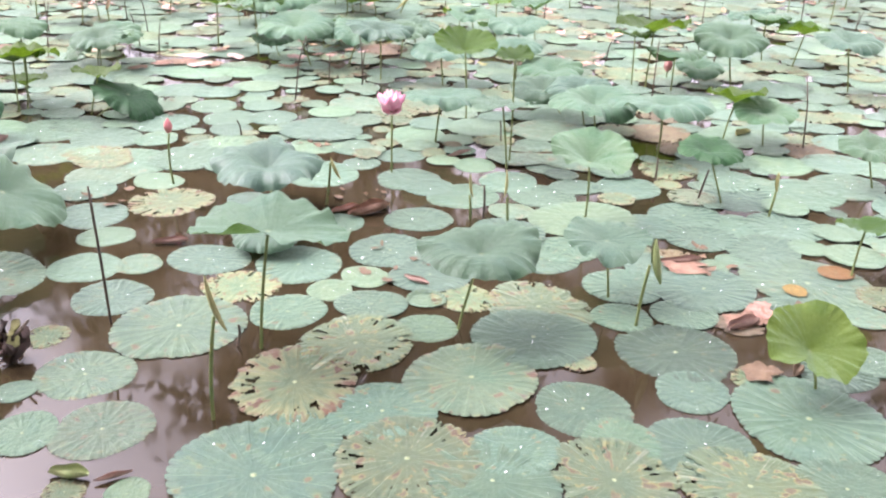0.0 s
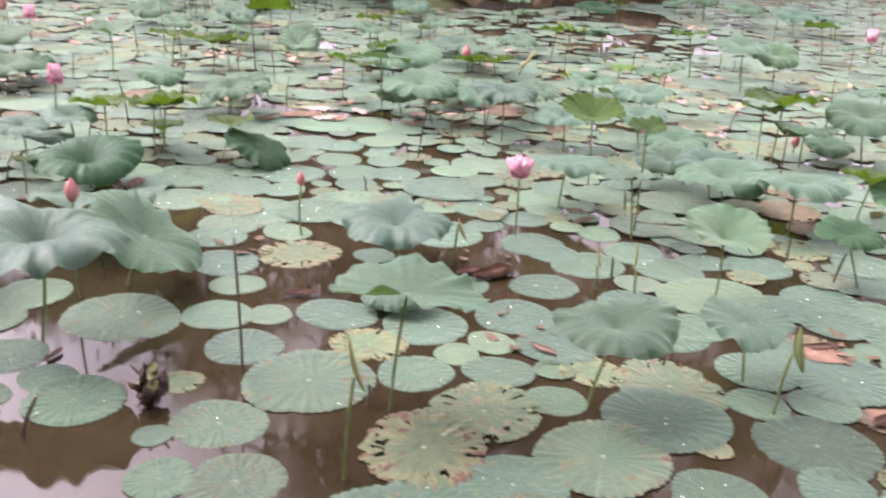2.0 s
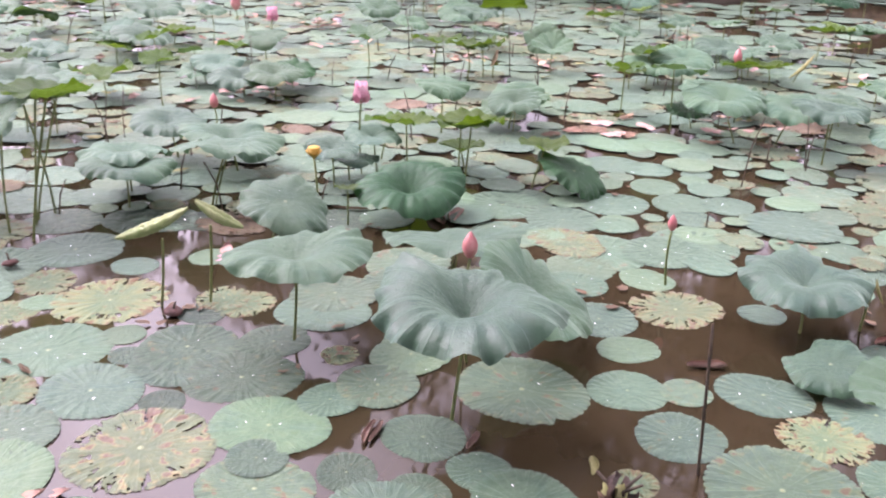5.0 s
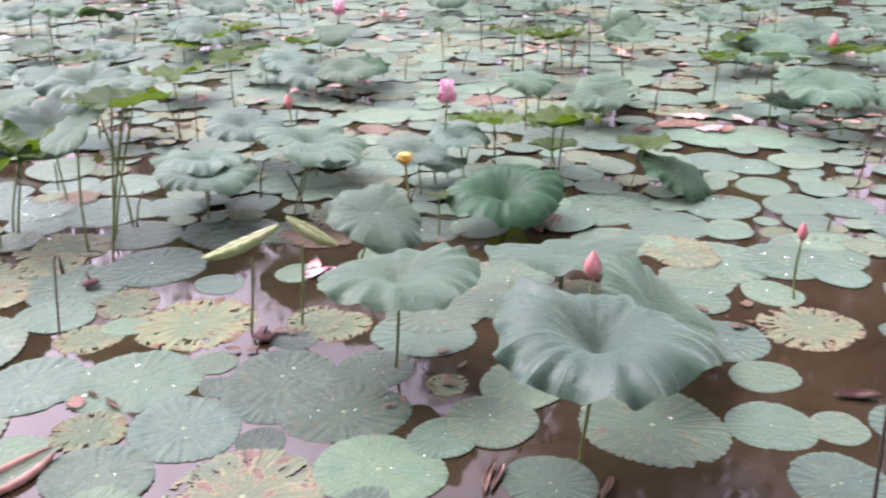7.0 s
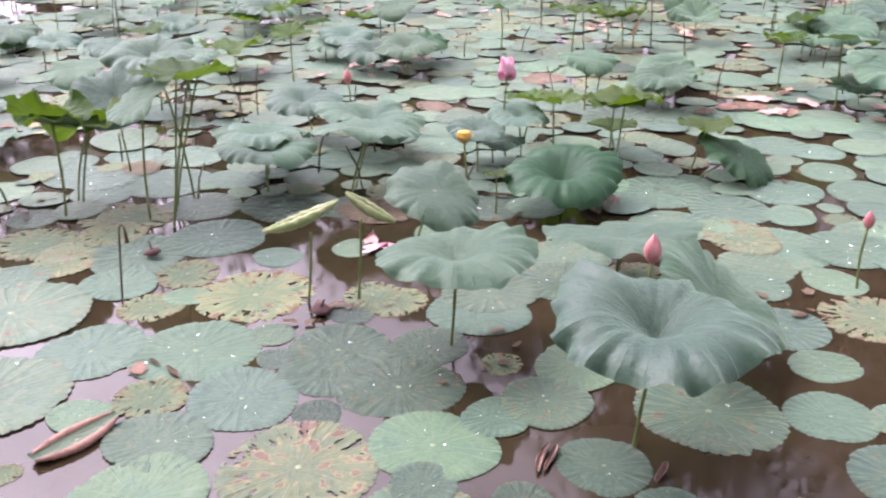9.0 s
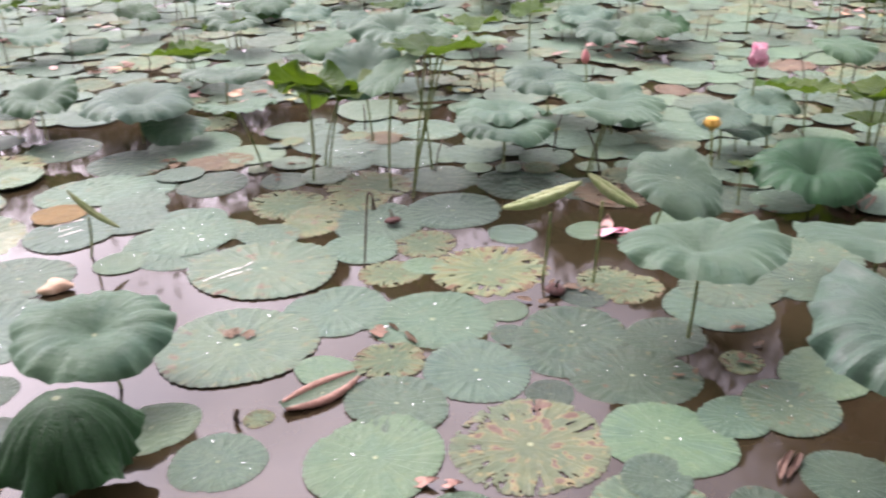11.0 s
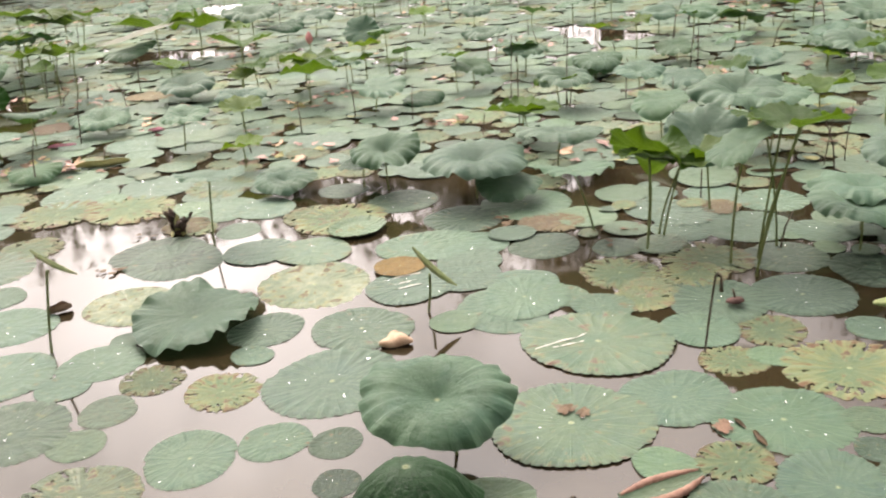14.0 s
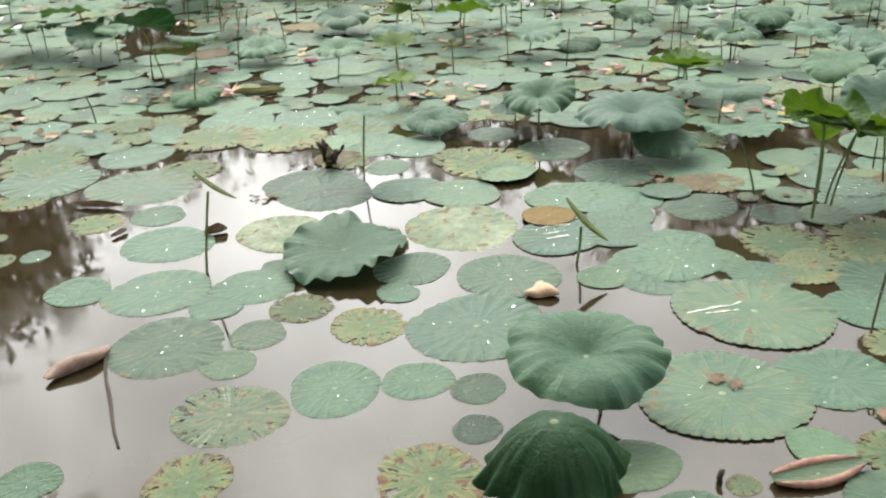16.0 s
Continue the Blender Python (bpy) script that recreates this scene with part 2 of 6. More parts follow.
    k.put(val.inputs["Hue"], k.step(pick(13.7), 0.0, 1.0, 0.48, 0.516))
    k.put(val.inputs["Color"], col)
    col = val.outputs[0]
    h = k.math("ADD", k.math("MULTIPLY", vein, 0.4), k.math("MULTIPLY", grain, 0.4))
    h = k.math("ADD", h, k.math("MULTIPLY", k.math("MULTIPLY", k.math("ADD", pl, k.math("MULTIPLY", pf, 0.25)), k.step(rho, 0.58, 0.95)), 1.9 * pleats))
    h = k.math("ADD", h, k.math("MULTIPLY", spread(5.0, 40.0, 3.0), 2.2))
    if through_light:
        h = k.math("SUBTRACT", h, k.math("MULTIPLY", net, 0.8))
        h = k.math("ADD", h, k.math("MULTIPLY", spread(11.0, 6.0, 3.0), 1.6))
    k.bump(h, 0.5, 0.007)
    m = k.done(col, k.step(fine, 0.3, 0.7, rough - 0.06, rough + 0.12), Specular_IOR_Level=gloss, Sheen_Weight=SHEEN * sheen, Sheen_Roughness=0.5, Sheen_Tint=(0.60, 0.80, 0.66, 1.0))
    if through_light:
        tr = k.n.new("ShaderNodeBsdfTranslucent")
        k.put(tr.inputs["Color"], k.mix(fine, glow, tuple(c * 0.7 for c in glow)))
        ms = k.n.new("ShaderNodeMixShader")
        ms.inputs[0].default_value = through_light
        k.l.new(k.b.outputs[0], ms.inputs[1])
        k.l.new(tr.outputs[0], ms.inputs[2])
        k.l.new(ms.outputs[0], k.out.inputs[0])
    return m


def plain_material(name, a, b, scale=12.0, rough=0.6, bump=0.3, local=True, rnd=True, **more):
    """Two colours mottled at two scales."""
    k = Net(name)
    v = k.coords() if local else k.world()
    if rnd:
        v = k.vadd(v, k.xyz(k.math("MULTIPLY", k.rand(), 19.0), 0.0, 0.0))
    big, fine = k.noise(v, scale), k.noise(v, scale * 7, 5.0)
    f = k.step(k.math("ADD", k.math("MULTIPLY", big, 0.65), k.math("MULTIPLY", fine, 0.35)), 0.34, 0.66)
    k.bump(k.math("ADD", big, fine), bump, 0.01)
    return k.done(k.mix(f, a, b), rough, **more)


M = {
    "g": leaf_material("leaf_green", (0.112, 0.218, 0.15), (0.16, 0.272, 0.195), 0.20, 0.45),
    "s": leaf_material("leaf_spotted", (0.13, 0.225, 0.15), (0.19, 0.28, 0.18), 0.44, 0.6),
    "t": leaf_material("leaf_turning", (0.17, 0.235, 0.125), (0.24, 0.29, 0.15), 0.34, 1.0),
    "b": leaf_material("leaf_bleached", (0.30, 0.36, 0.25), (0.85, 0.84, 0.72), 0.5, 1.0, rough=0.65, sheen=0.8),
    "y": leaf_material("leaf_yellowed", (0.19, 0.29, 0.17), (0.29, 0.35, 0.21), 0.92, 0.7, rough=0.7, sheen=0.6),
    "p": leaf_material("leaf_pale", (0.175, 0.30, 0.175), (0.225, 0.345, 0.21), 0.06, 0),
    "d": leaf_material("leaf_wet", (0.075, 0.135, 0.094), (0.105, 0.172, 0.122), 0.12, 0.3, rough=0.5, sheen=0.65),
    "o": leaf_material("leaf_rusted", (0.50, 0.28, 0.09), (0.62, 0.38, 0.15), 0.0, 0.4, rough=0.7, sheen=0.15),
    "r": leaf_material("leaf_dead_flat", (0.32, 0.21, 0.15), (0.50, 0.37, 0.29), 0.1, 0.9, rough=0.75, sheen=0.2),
    "old": leaf_material("raised_leaf_green", (0.125, 0.27, 0.188), (0.185, 0.335, 0.235), 0.03, 0, 0.17, (0.18, 0.40, 0.16), sheen=0.9, rough=0.46, gloss=0.28, pleats=0.6),
    "teal": leaf_material("raised_leaf_blue_green", (0.07, 0.175, 0.122), (0.115, 0.235, 0.165), 0.03, 0, 0.10, (0.13, 0.30, 0.08), sheen=0.9, rough=0.42, gloss=0.32, pleats=0.6),
    "mid": leaf_material("raised_leaf_fresh", (0.14, 0.30, 0.175), (0.205, 0.37, 0.22), 0.03, 0, 0.22, (0.25, 0.5, 0.08), sheen=1.0, rough=0.5, gloss=0.26, pleats=0.7),
    "green": leaf_material("raised_leaf_mid_green", (0.085, 0.205, 0.125), (0.13, 0.265, 0.17), 0.03, 0, 0.12, (0.15, 0.36, 0.08), sheen=1.0, rough=0.44, gloss=0.28, pleats=0.6),
    "dark": leaf_material("raised_leaf_deep", (0.03, 0.145, 0.055), (0.055, 0.195, 0.08), 0.03, 0, 0.10, (0.10, 0.3, 0.06), sheen=0.2, rough=0.44, gloss=0.24, pleats=0.8),
    "fresh": leaf_material("raised_leaf_yellow_green", (0.24, 0.40, 0.05), (0.33, 0.50, 0.09), 0.0, 0, 0.35, (0.42, 0.66, 0.03), sheen=0.8, gloss=0.22),
    "young": leaf_material("raised_leaf_young", (0.11, 0.225, 0.03), (0.17, 0.30, 0.05), 0.0, 0, 0.34, (0.30, 0.52, 0.03), sheen=0.4, gloss=0.18),
    "stem": plain_material("stem_green", (0.075, 0.12, 0.03), (0.14, 0.16, 0.045), 30, 0.55),
    "stick": plain_material("stem_dry", (0.035, 0.027, 0.02), (0.085, 0.06, 0.038), 30, 0.8),
    "roll": plain_material("young_rolled_leaf", (0.17, 0.23, 0.075), (0.27, 0.30, 0.14), 22, 0.5),
    "straw": plain_material("dry_leaf_straw", (0.22, 0.215, 0.075), (0.33, 0.32, 0.15), 18, 0.7),
    "dead": plain_material("dead_leaf_brown", (0.085, 0.055, 0.032), (0.17, 0.112, 0.066), 16, 0.75, 0.6),
    "rose": plain_material("faded_petal", (0.19, 0.118, 0.092), (0.31, 0.21, 0.17), 16, 0.6),
    "salmon": plain_material("dried_petal_salmon", (0.21, 0.105, 0.075), (0.38, 0.215, 0.165), 26, 0.6, 0.5),
    "cream": plain_material("bleached_leaf", (0.40, 0.25, 0.16), (0.60, 0.44, 0.31), 16, 0.65),
    "chalk": plain_material("dried_chalk_white", (0.50, 0.52, 0.47), (0.78, 0.78, 0.73), 30, 0.8, 0.3),
    "blush": plain_material("faded_petal_pale", (0.36, 0.215, 0.19), (0.52, 0.36, 0.32), 16, 0.65),
    "russet": plain_material("dead_leaf_russet", (0.13, 0.068, 0.042), (0.25, 0.15, 0.10), 18, 0.7, 0.6),
    "rot": plain_material("rotten_leaf", (0.025, 0.016, 0.013), (0.07, 0.035, 0.027), 20, 0.6, 0.8),
    "pink": plain_material("petal_pink", (0.62, 0.20, 0.31), (0.76, 0.46, 0.53), 14, 0.5, 0.15),
    "bud": plain_material("petal_bud", (0.40, 0.115, 0.125), (0.50, 0.25, 0.23), 14, 0.5, 0.15),
    "gold": plain_material("stamen_gold", (0.48, 0.26, 0.03), (0.58, 0.40, 0.09), 40, 0.6),
    "husk": plain_material("seed_pod_husk", (0.05, 0.02, 0.017), (0.12, 0.05, 0.042), 30, 0.7, 0.7),
    "heart": plain_material("leaf_centre", (0.20, 0.24, 0.12), (0.32, 0.36, 0.22), 30, 0.6),
    "pod": plain_material("seed_head", (0.28, 0.26, 0.05), (0.38, 0.32, 0.08), 40, 0.6),
    "drop": None,
    "rock": None,
    "bark": plain_material("tree_bark", (0.025, 0.019, 0.015), (0.065, 0.048, 0.036), 5, 0.9, 0.9),
    "crown": plain_material("tree_leaves", (0.04, 0.05, 0.012), (0.085, 0.095, 0.025), 2, 0.6, 0.2),
    "grass": plain_material("bank_grass", (0.06, 0.095, 0.014), (0.13, 0.17, 0.03), 3, 0.7, 0.2),
    "soil": None,
    "water": None,
}
k = Net("water_drop")
M["drop"] = k.done((0.92, 0.93, 0.94), 0.12, Metallic=1.0)
k = Net("bank_rock")
v = k.vadd(k.coords(), k.xyz(k.math("MULTIPLY", k.rand(), 19.0), 0.0, 0.0))
big, fine = k.noise(v, 2.2, 4.0), k.noise(v, 14.0, 6.0)
col = k.mix(k.step(big, 0.38, 0.62), (0.085, 0.062, 0.036), (0.22, 0.165, 0.098))
col = k.mix(k.step(k.noise(k.vadd(v, (5.0, 2.0, 9.0)), 3.0, 5.0), 0.52, 0.66), col, (0.17, 0.14, 0.12))
col = k.mix(k.step(k.noise(k.vadd(v, (1.0, 8.0, 3.0)), 4.5, 5.0), 0.60, 0.70), col, (0.05, 0.065, 0.02))
col = k.mix(k.math("MULTIPLY", k.step(fine, 0.50, 0.34), 0.5), col, (0.04, 0.03, 0.02))
k.bump(k.math("ADD", big, fine), 0.9, 0.03)
M["rock"] = k.done(col, 0.85)
k = Net("bank_soil")
v = k.world()
big, fine = k.noise(v, 0.6, 4.0), k.noise(v, 9.0, 5.0)
col = k.mix(k.step(big, 0.42, 0.6), (0.035, 0.025, 0.015), (0.06, 0.08, 0.018))
k.bump(fine, 0.6, 0.03)
M["soil"] = k.done(k.mix(k.math("MULTIPLY", fine, 0.6), col, (0.022, 0.016, 0.011)), 0.9)
k = Net("muddy_water")
v = k.world()
mud, film = k.noise(v, 0.7, 4.0), k.noise(v, 5.0, 5.0)
col = k.mix(k.step(k.math("ADD", k.math("MULTIPLY", mud, 0.7), k.math("MULTIPLY", film, 0.3)), 0.36, 0.64), MUD_A, MUD_B)
k.bump(k.noise(k.vadd(v, (3.0, 7.0, 0.0)), 2.2, 2.0), 0.02, 0.02)
M["water"] = k.done(col, k.step(film, 0.35, 0.7, 0.03, 0.09), IOR=1.46)

# ---- mesh helpers ----
def mesh_from(name, verts, faces, material, leaf=None, smooth=True):
    me = bpy.data.meshes.new(name)
    me.from_pydata([tuple(v) for v in verts], [], [tuple(f) for f in faces])
    if smooth:
        me.polygons.foreach_set("use_smooth", [True] * len(me.polygons))
    if leaf is not None:
        me.attributes.new("leaf", "FLOAT_VECTOR", "POINT").data.foreach_set("vector", np.asarray(leaf, np.float32).ravel())
    me.materials.append(material)
    me.update()
    return me


def part(name, me, parent, label=""):
    ob = new(name, me)
    ob.parent = parent
    return tagged(ob, label)


def thing(name, x, y, z=0.0, rz=0.0):
    ob = new(name)
    ob.empty_display_size = 0.1
    ob.matrix_world = pose(x, y, z, 0, 0, rz)
    return ob


def tube(points, radii, sides=7):
    """Verts and faces of a round stem along the points, closed at both ends."""
    verts, faces = [], []
    for i, (p, r) in enumerate(zip(points, radii)):
        p = Vector(p)
        d = (Vector(points[min(i + 1, len(points) - 1)]) - Vector(points[max(i - 1, 0)])).normalized()
        u = d.cross(Vector((0.3, 1, 0.1))).normalized()
        w = d.cross(u)
        for s in range(sides):
            a = 2 * math.pi * s / sides
            verts.append(p + r * (math.cos(a) * u + math.sin(a) * w))
    for i in range(len(points) - 1):
        for s in range(sides):
            a, b = i * sides + s, i * sides + (s + 1) % sides
            faces.append((a, b, b + sides, a + sides))
    faces.append(tuple(range(sides))[::-1])
    faces.append(tuple((len(points) - 1) * sides + s for s in range(sides)))
    return verts, faces


def stem_points(top, bow, n=7, down=0.25):
    """A stem from under the water at the origin up to top, bowed sideways."""
    t = Vector(top)
    side = Vector((-t.y, t.x, 0)) if t.xy.length > 1e-4 else Vector((1, 0, 0))
    side = (side.normalized() + 0.4 * Vector((0.5, 0.3, 0))).normalized()
    pts = [Vector((-t.x * 0.2, -t.y * 0.2, -down))]
    for i in range(n):
        f = i / (n - 1)
        pts.append(Vector((t.x * f ** 1.2, t.y * f ** 1.2, t.z * f)) + side * bow * math.sin(math.pi * f))
    return pts


def joined(pieces):
    verts, faces = [], []
    for v, f in pieces:
        o = len(verts)
        verts += list(v)
        faces += [tuple(i + o for i in q) for q in f]
    return verts, faces


# ---- floating leaves ----
VEINS = 22


def pad_mesh(name, rng, kind, segs=176, rings=9):
    """A unit floating leaf with a pleated, notched rim; yellowed kinds are torn along the veins and eaten through."""
    if kind in "ytr":
        rings = int(rings * 1.9)
    ragged = {"y": 1.0, "t": 0.3, "s": 0.12, "r": 0.9}.get(kind, 0.0)
    ph = rng.uniform(0, 6.28, 6)
    tear = rng.uniform(0, 1, VEINS) ** 2 * 0.17 * ragged
    if ragged < 1:
        tear *= (rng.uniform(0, 1, VEINS) < 0.25 + ragged)
    rim = 0.11 if kind == "u" else 0.0
    pleat = rng.uniform(0.020, 0.044) * (0.35 if kind == "p" else 1.0)
    verts, leaf, faces = [(0, 0, 0.004)], [(0, 0, 0)], []
    for i in range(1, rings + 1):
        f = (i / rings) ** 0.8
        for s in range(segs):
            th = 2 * math.pi * s / segs
            u, w = math.cos(th), math.sin(th)
            c = math.cos(VEINS * th)
            outl = 1 + 0.035 * math.sin(2 * th + ph[0]) + 0.022 * math.sin(3 * th + ph[1]) + 0.014 * math.sin(5 * th + ph[2])
            # shallow notches at the two ends of the midrib
            outl -= 0.05 * math.exp(-((th - math.pi * 0.5) / 0.10) ** 2) + 0.05 * math.exp(-((th - math.pi * 1.5) / 0.10) ** 2)
            k = int(th / (2 * math.pi) * VEINS + 0.5) % VEINS
            outl -= f ** 3 * (0.03 * max(0.0, -math.cos(2 * VEINS * th)) ** 2 * (0.4 if kind == "p" else 1) + 0.008 * max(0.0, -c) + tear[k] * max(0.0, c) ** 2)
            r = f * outl
            n = noise.noise(Vector((u * 8 + ph[1], w * 8, f * 0.7))) + 0.7 * noise.noise(Vector((u * 17, w * 17 + ph[2], f * 0.9)))
            z = 0.004 + pleat * max(0.0, 0.45 + n + 0.25 * c) * f ** 3 + 0.003 * f * f * math.sin(2 * th + ph[3])
            z += rim * max(0.0, f - 0.72) / 0.28 * (0.75 + 0.25 * math.sin(th + ph[5]))
            rr = r * (0.95 if kind == "u" and f > 0.8 else 1)
            z += 0.012 * f ** 2.5 * max(0.0, noise.noise(Vector((u * 4 + ph[0], w * 4, f * 0.8))))
            z = max(z, 0.0) * (1 - 0.75 * f ** 10 * (kind != "u")) - 0.003 * f ** 12 * (kind != "u")
            verts.append((rr * u, rr * w, z + 0.001))
            leaf.append((f * u, f * w, 0))
    seed = Vector(rng.uniform(0, 50, 3))
    def eaten(i, s):
        f = i / rings
        if ragged < 0.25 or f < 0.48:
            return False
        th = 2 * math.pi * (s + 0.5) / segs
        n = noise.noise(Vector((math.cos(th) * 6.5, math.sin(th) * 6.5, f * 2.6)) + seed) + 0.5 * noise.noise(Vector((math.cos(th) * 17, math.sin(th) * 17, f * 9)) + seed)
        return n > (0.50 if kind == "t" else 0.74) - 0.33 * ragged - 0.25 * ragged * max(0.0, f - 0.6)
    for s in range(segs):
        faces.append((0, 1 + s, 1 + (s + 1) % segs))
    for i in range(1, rings):
        for s in range(segs):
            if not eaten(i, s):
                a, b = 1 + (i - 1) * segs + s, 1 + (i - 1) * segs + (s + 1) % segs
                faces.append((a, a + segs, b + segs, b))
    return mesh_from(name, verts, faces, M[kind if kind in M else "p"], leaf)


def drop_mesh(name, rng, n):
    """Beads of water that lie on a unit leaf, some run together."""
    pieces = []
    def bead(x, y, r, e, a):
        v, f = [], []
        for q, h in ((1.0, 0.0), (0.92, 0.5), (0.5, 0.92)):
            for s in range(8):
                t = s * math.pi / 4
                px, py = r * q * math.cos(t) * e, r * q * math.sin(t)
                v.append((x + px * math.cos(a) - py * math.sin(a), y + px * math.sin(a) + py * math.cos(a), 0.010 + r * 0.62 * h))
        v.append((x, y, 0.010 + r * 0.66))
        for j in range(2):
            for s in range(8):
                f.append((j * 8 + s, j * 8 + (s + 1) % 8, j * 8 + 8 + (s + 1) % 8, j * 8 + 8 + s))
        f += [(16 + s, 16 + (s + 1) % 8, 24) for s in range(8)]
        pieces.append((v, f))
    for i in range(n):
        a, d = rng.uniform(0, 6.28), 0.86 * math.sqrt(rng.uniform(0.0, 1))
        r = 0.0055 + 0.02 * rng.uniform(0, 1) ** 4
        x, y = d * math.cos(a), d * math.sin(a)
        bead(x, y, r, rng.uniform(0.8, 1.9), a)
        if r > 0.012:
            for j in range(int(rng.integers(1, 4))):
                t = rng.uniform(0, 6.28)
                bead(x + 1.3 * r * math.cos(t), y + 1.3 * r * math.sin(t), r * rng.uniform(0.3, 0.7), rng.uniform(0.9, 1.6), t)
    return mesh_from(name, *joined(pieces), M["drop"])


rng = np.random.default_rng(5)
COUNT = {"g": 14, "s": 8, "t": 5, "y": 8, "p": 5, "d": 5, "u": 2, "o": 2, "r": 4, "b": 2}
PAD = {k: [pad_mesh("lotus_leaf", rng, k) for i in range(n)] for k, n in COUNT.items()}
DROPS = [drop_mesh("rainwater", rng, n) for n in (3, 5, 8, 12)]
HEART = mesh_from("leaf_centre", *tube([(0, 0, -0.004), (0, 0, 0.008), (0, 0, 0.012)], [0.035, 0.028, 0.008], 8), M["heart"])
LABEL = {
    "g": "green floating lotus leaf with radial veins, beaded with water",
    "s": "green floating lotus leaf with brown holes and a yellowing rim",
    "t": "half yellowed floating lotus leaf with large brown spots",
    "y": "yellowed floating lotus leaf, torn along its veins and eaten through",
    "p": "smooth pale green young floating lotus leaf on brown water",
    "d": "dark wet lotus leaf lying flat in the pond water",
    "b": "bleached floating lotus leaf with whitish dried skin",
    "r": "pinkish brown dead lotus leaf lying flat on water",
    "o": "small rust-orange dead leaf lying on floating leaves",
    "u": "small light green lotus leaf with an upturned rim",
}
laid = []


def pad(x, y, r, kind):
    """One floating leaf, laid over those that it overlaps."""
    z = 0.001
    for q in laid:
        d = math.hypot(x - q[0], y - q[1])
        if d < (r + q[2]) * 0.96 and kind != "d":
            z = max(z, q[3] + 0.0022)
    z = 0.018 if kind == "o" else min(z, 0.0065) + (0.004 if kind == "r" else 0.0)
    laid.append((x, y, r, z))
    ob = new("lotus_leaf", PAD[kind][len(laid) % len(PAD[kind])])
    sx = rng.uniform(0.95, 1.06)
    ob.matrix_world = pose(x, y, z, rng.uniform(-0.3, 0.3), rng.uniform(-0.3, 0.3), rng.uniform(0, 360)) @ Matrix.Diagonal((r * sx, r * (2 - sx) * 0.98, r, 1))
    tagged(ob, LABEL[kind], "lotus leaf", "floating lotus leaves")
    if kind not in "or":
        part("leaf_centre", HEART, ob, "pale centre over the stem")
    if kind in "gspd" and rng.uniform() < (0.95 if kind == "g" else 0.75):
        d = part("rainwater", DROPS[int(rng.integers(len(DROPS)))], ob, "clear beads of rainwater")
        d.matrix_basis = pose(0, 0, 0, 0, 0, rng.uniform(0, 360))
        tagged(d, kind="stuff")
    return ob


# ---- raised leaves ----
SHAPE = {  # slope at the stem and at the rim, rim wave and its count, fold across the blade
    "bowl": (0.48, -0.66, 0.17, 3, 0.10),
    "wavy": (0.56, -0.80, 0.26, 4, 0.12),
    "deep": (0.76, -0.95, 0.24, 4, 0.10),
    "flat": (0.20, -0.20, 0.13, 3, 0.16),
    "funnel": (0.40, 0.10, 0.26, 5, 0.20),
    "cup": (0.55, 0.15, 0.18, 5, 0.08),
    "saddle": (0.05, -0.10, 0.16, 4, 0.0),
    "shell": (0.25, 0.30, 0.20, 4, -0.35),
    "tilted": (0.25, -0.30, 0.18, 5, 0.15),
    "droop": (0.08, -0.75, 0.18, 3, 0.25),
    "umbrella": (0.0, -1.12, 0.20, 7, 0.10),
    "curled": (0.20, 0.25, 0.40, 3, 0.60),
}


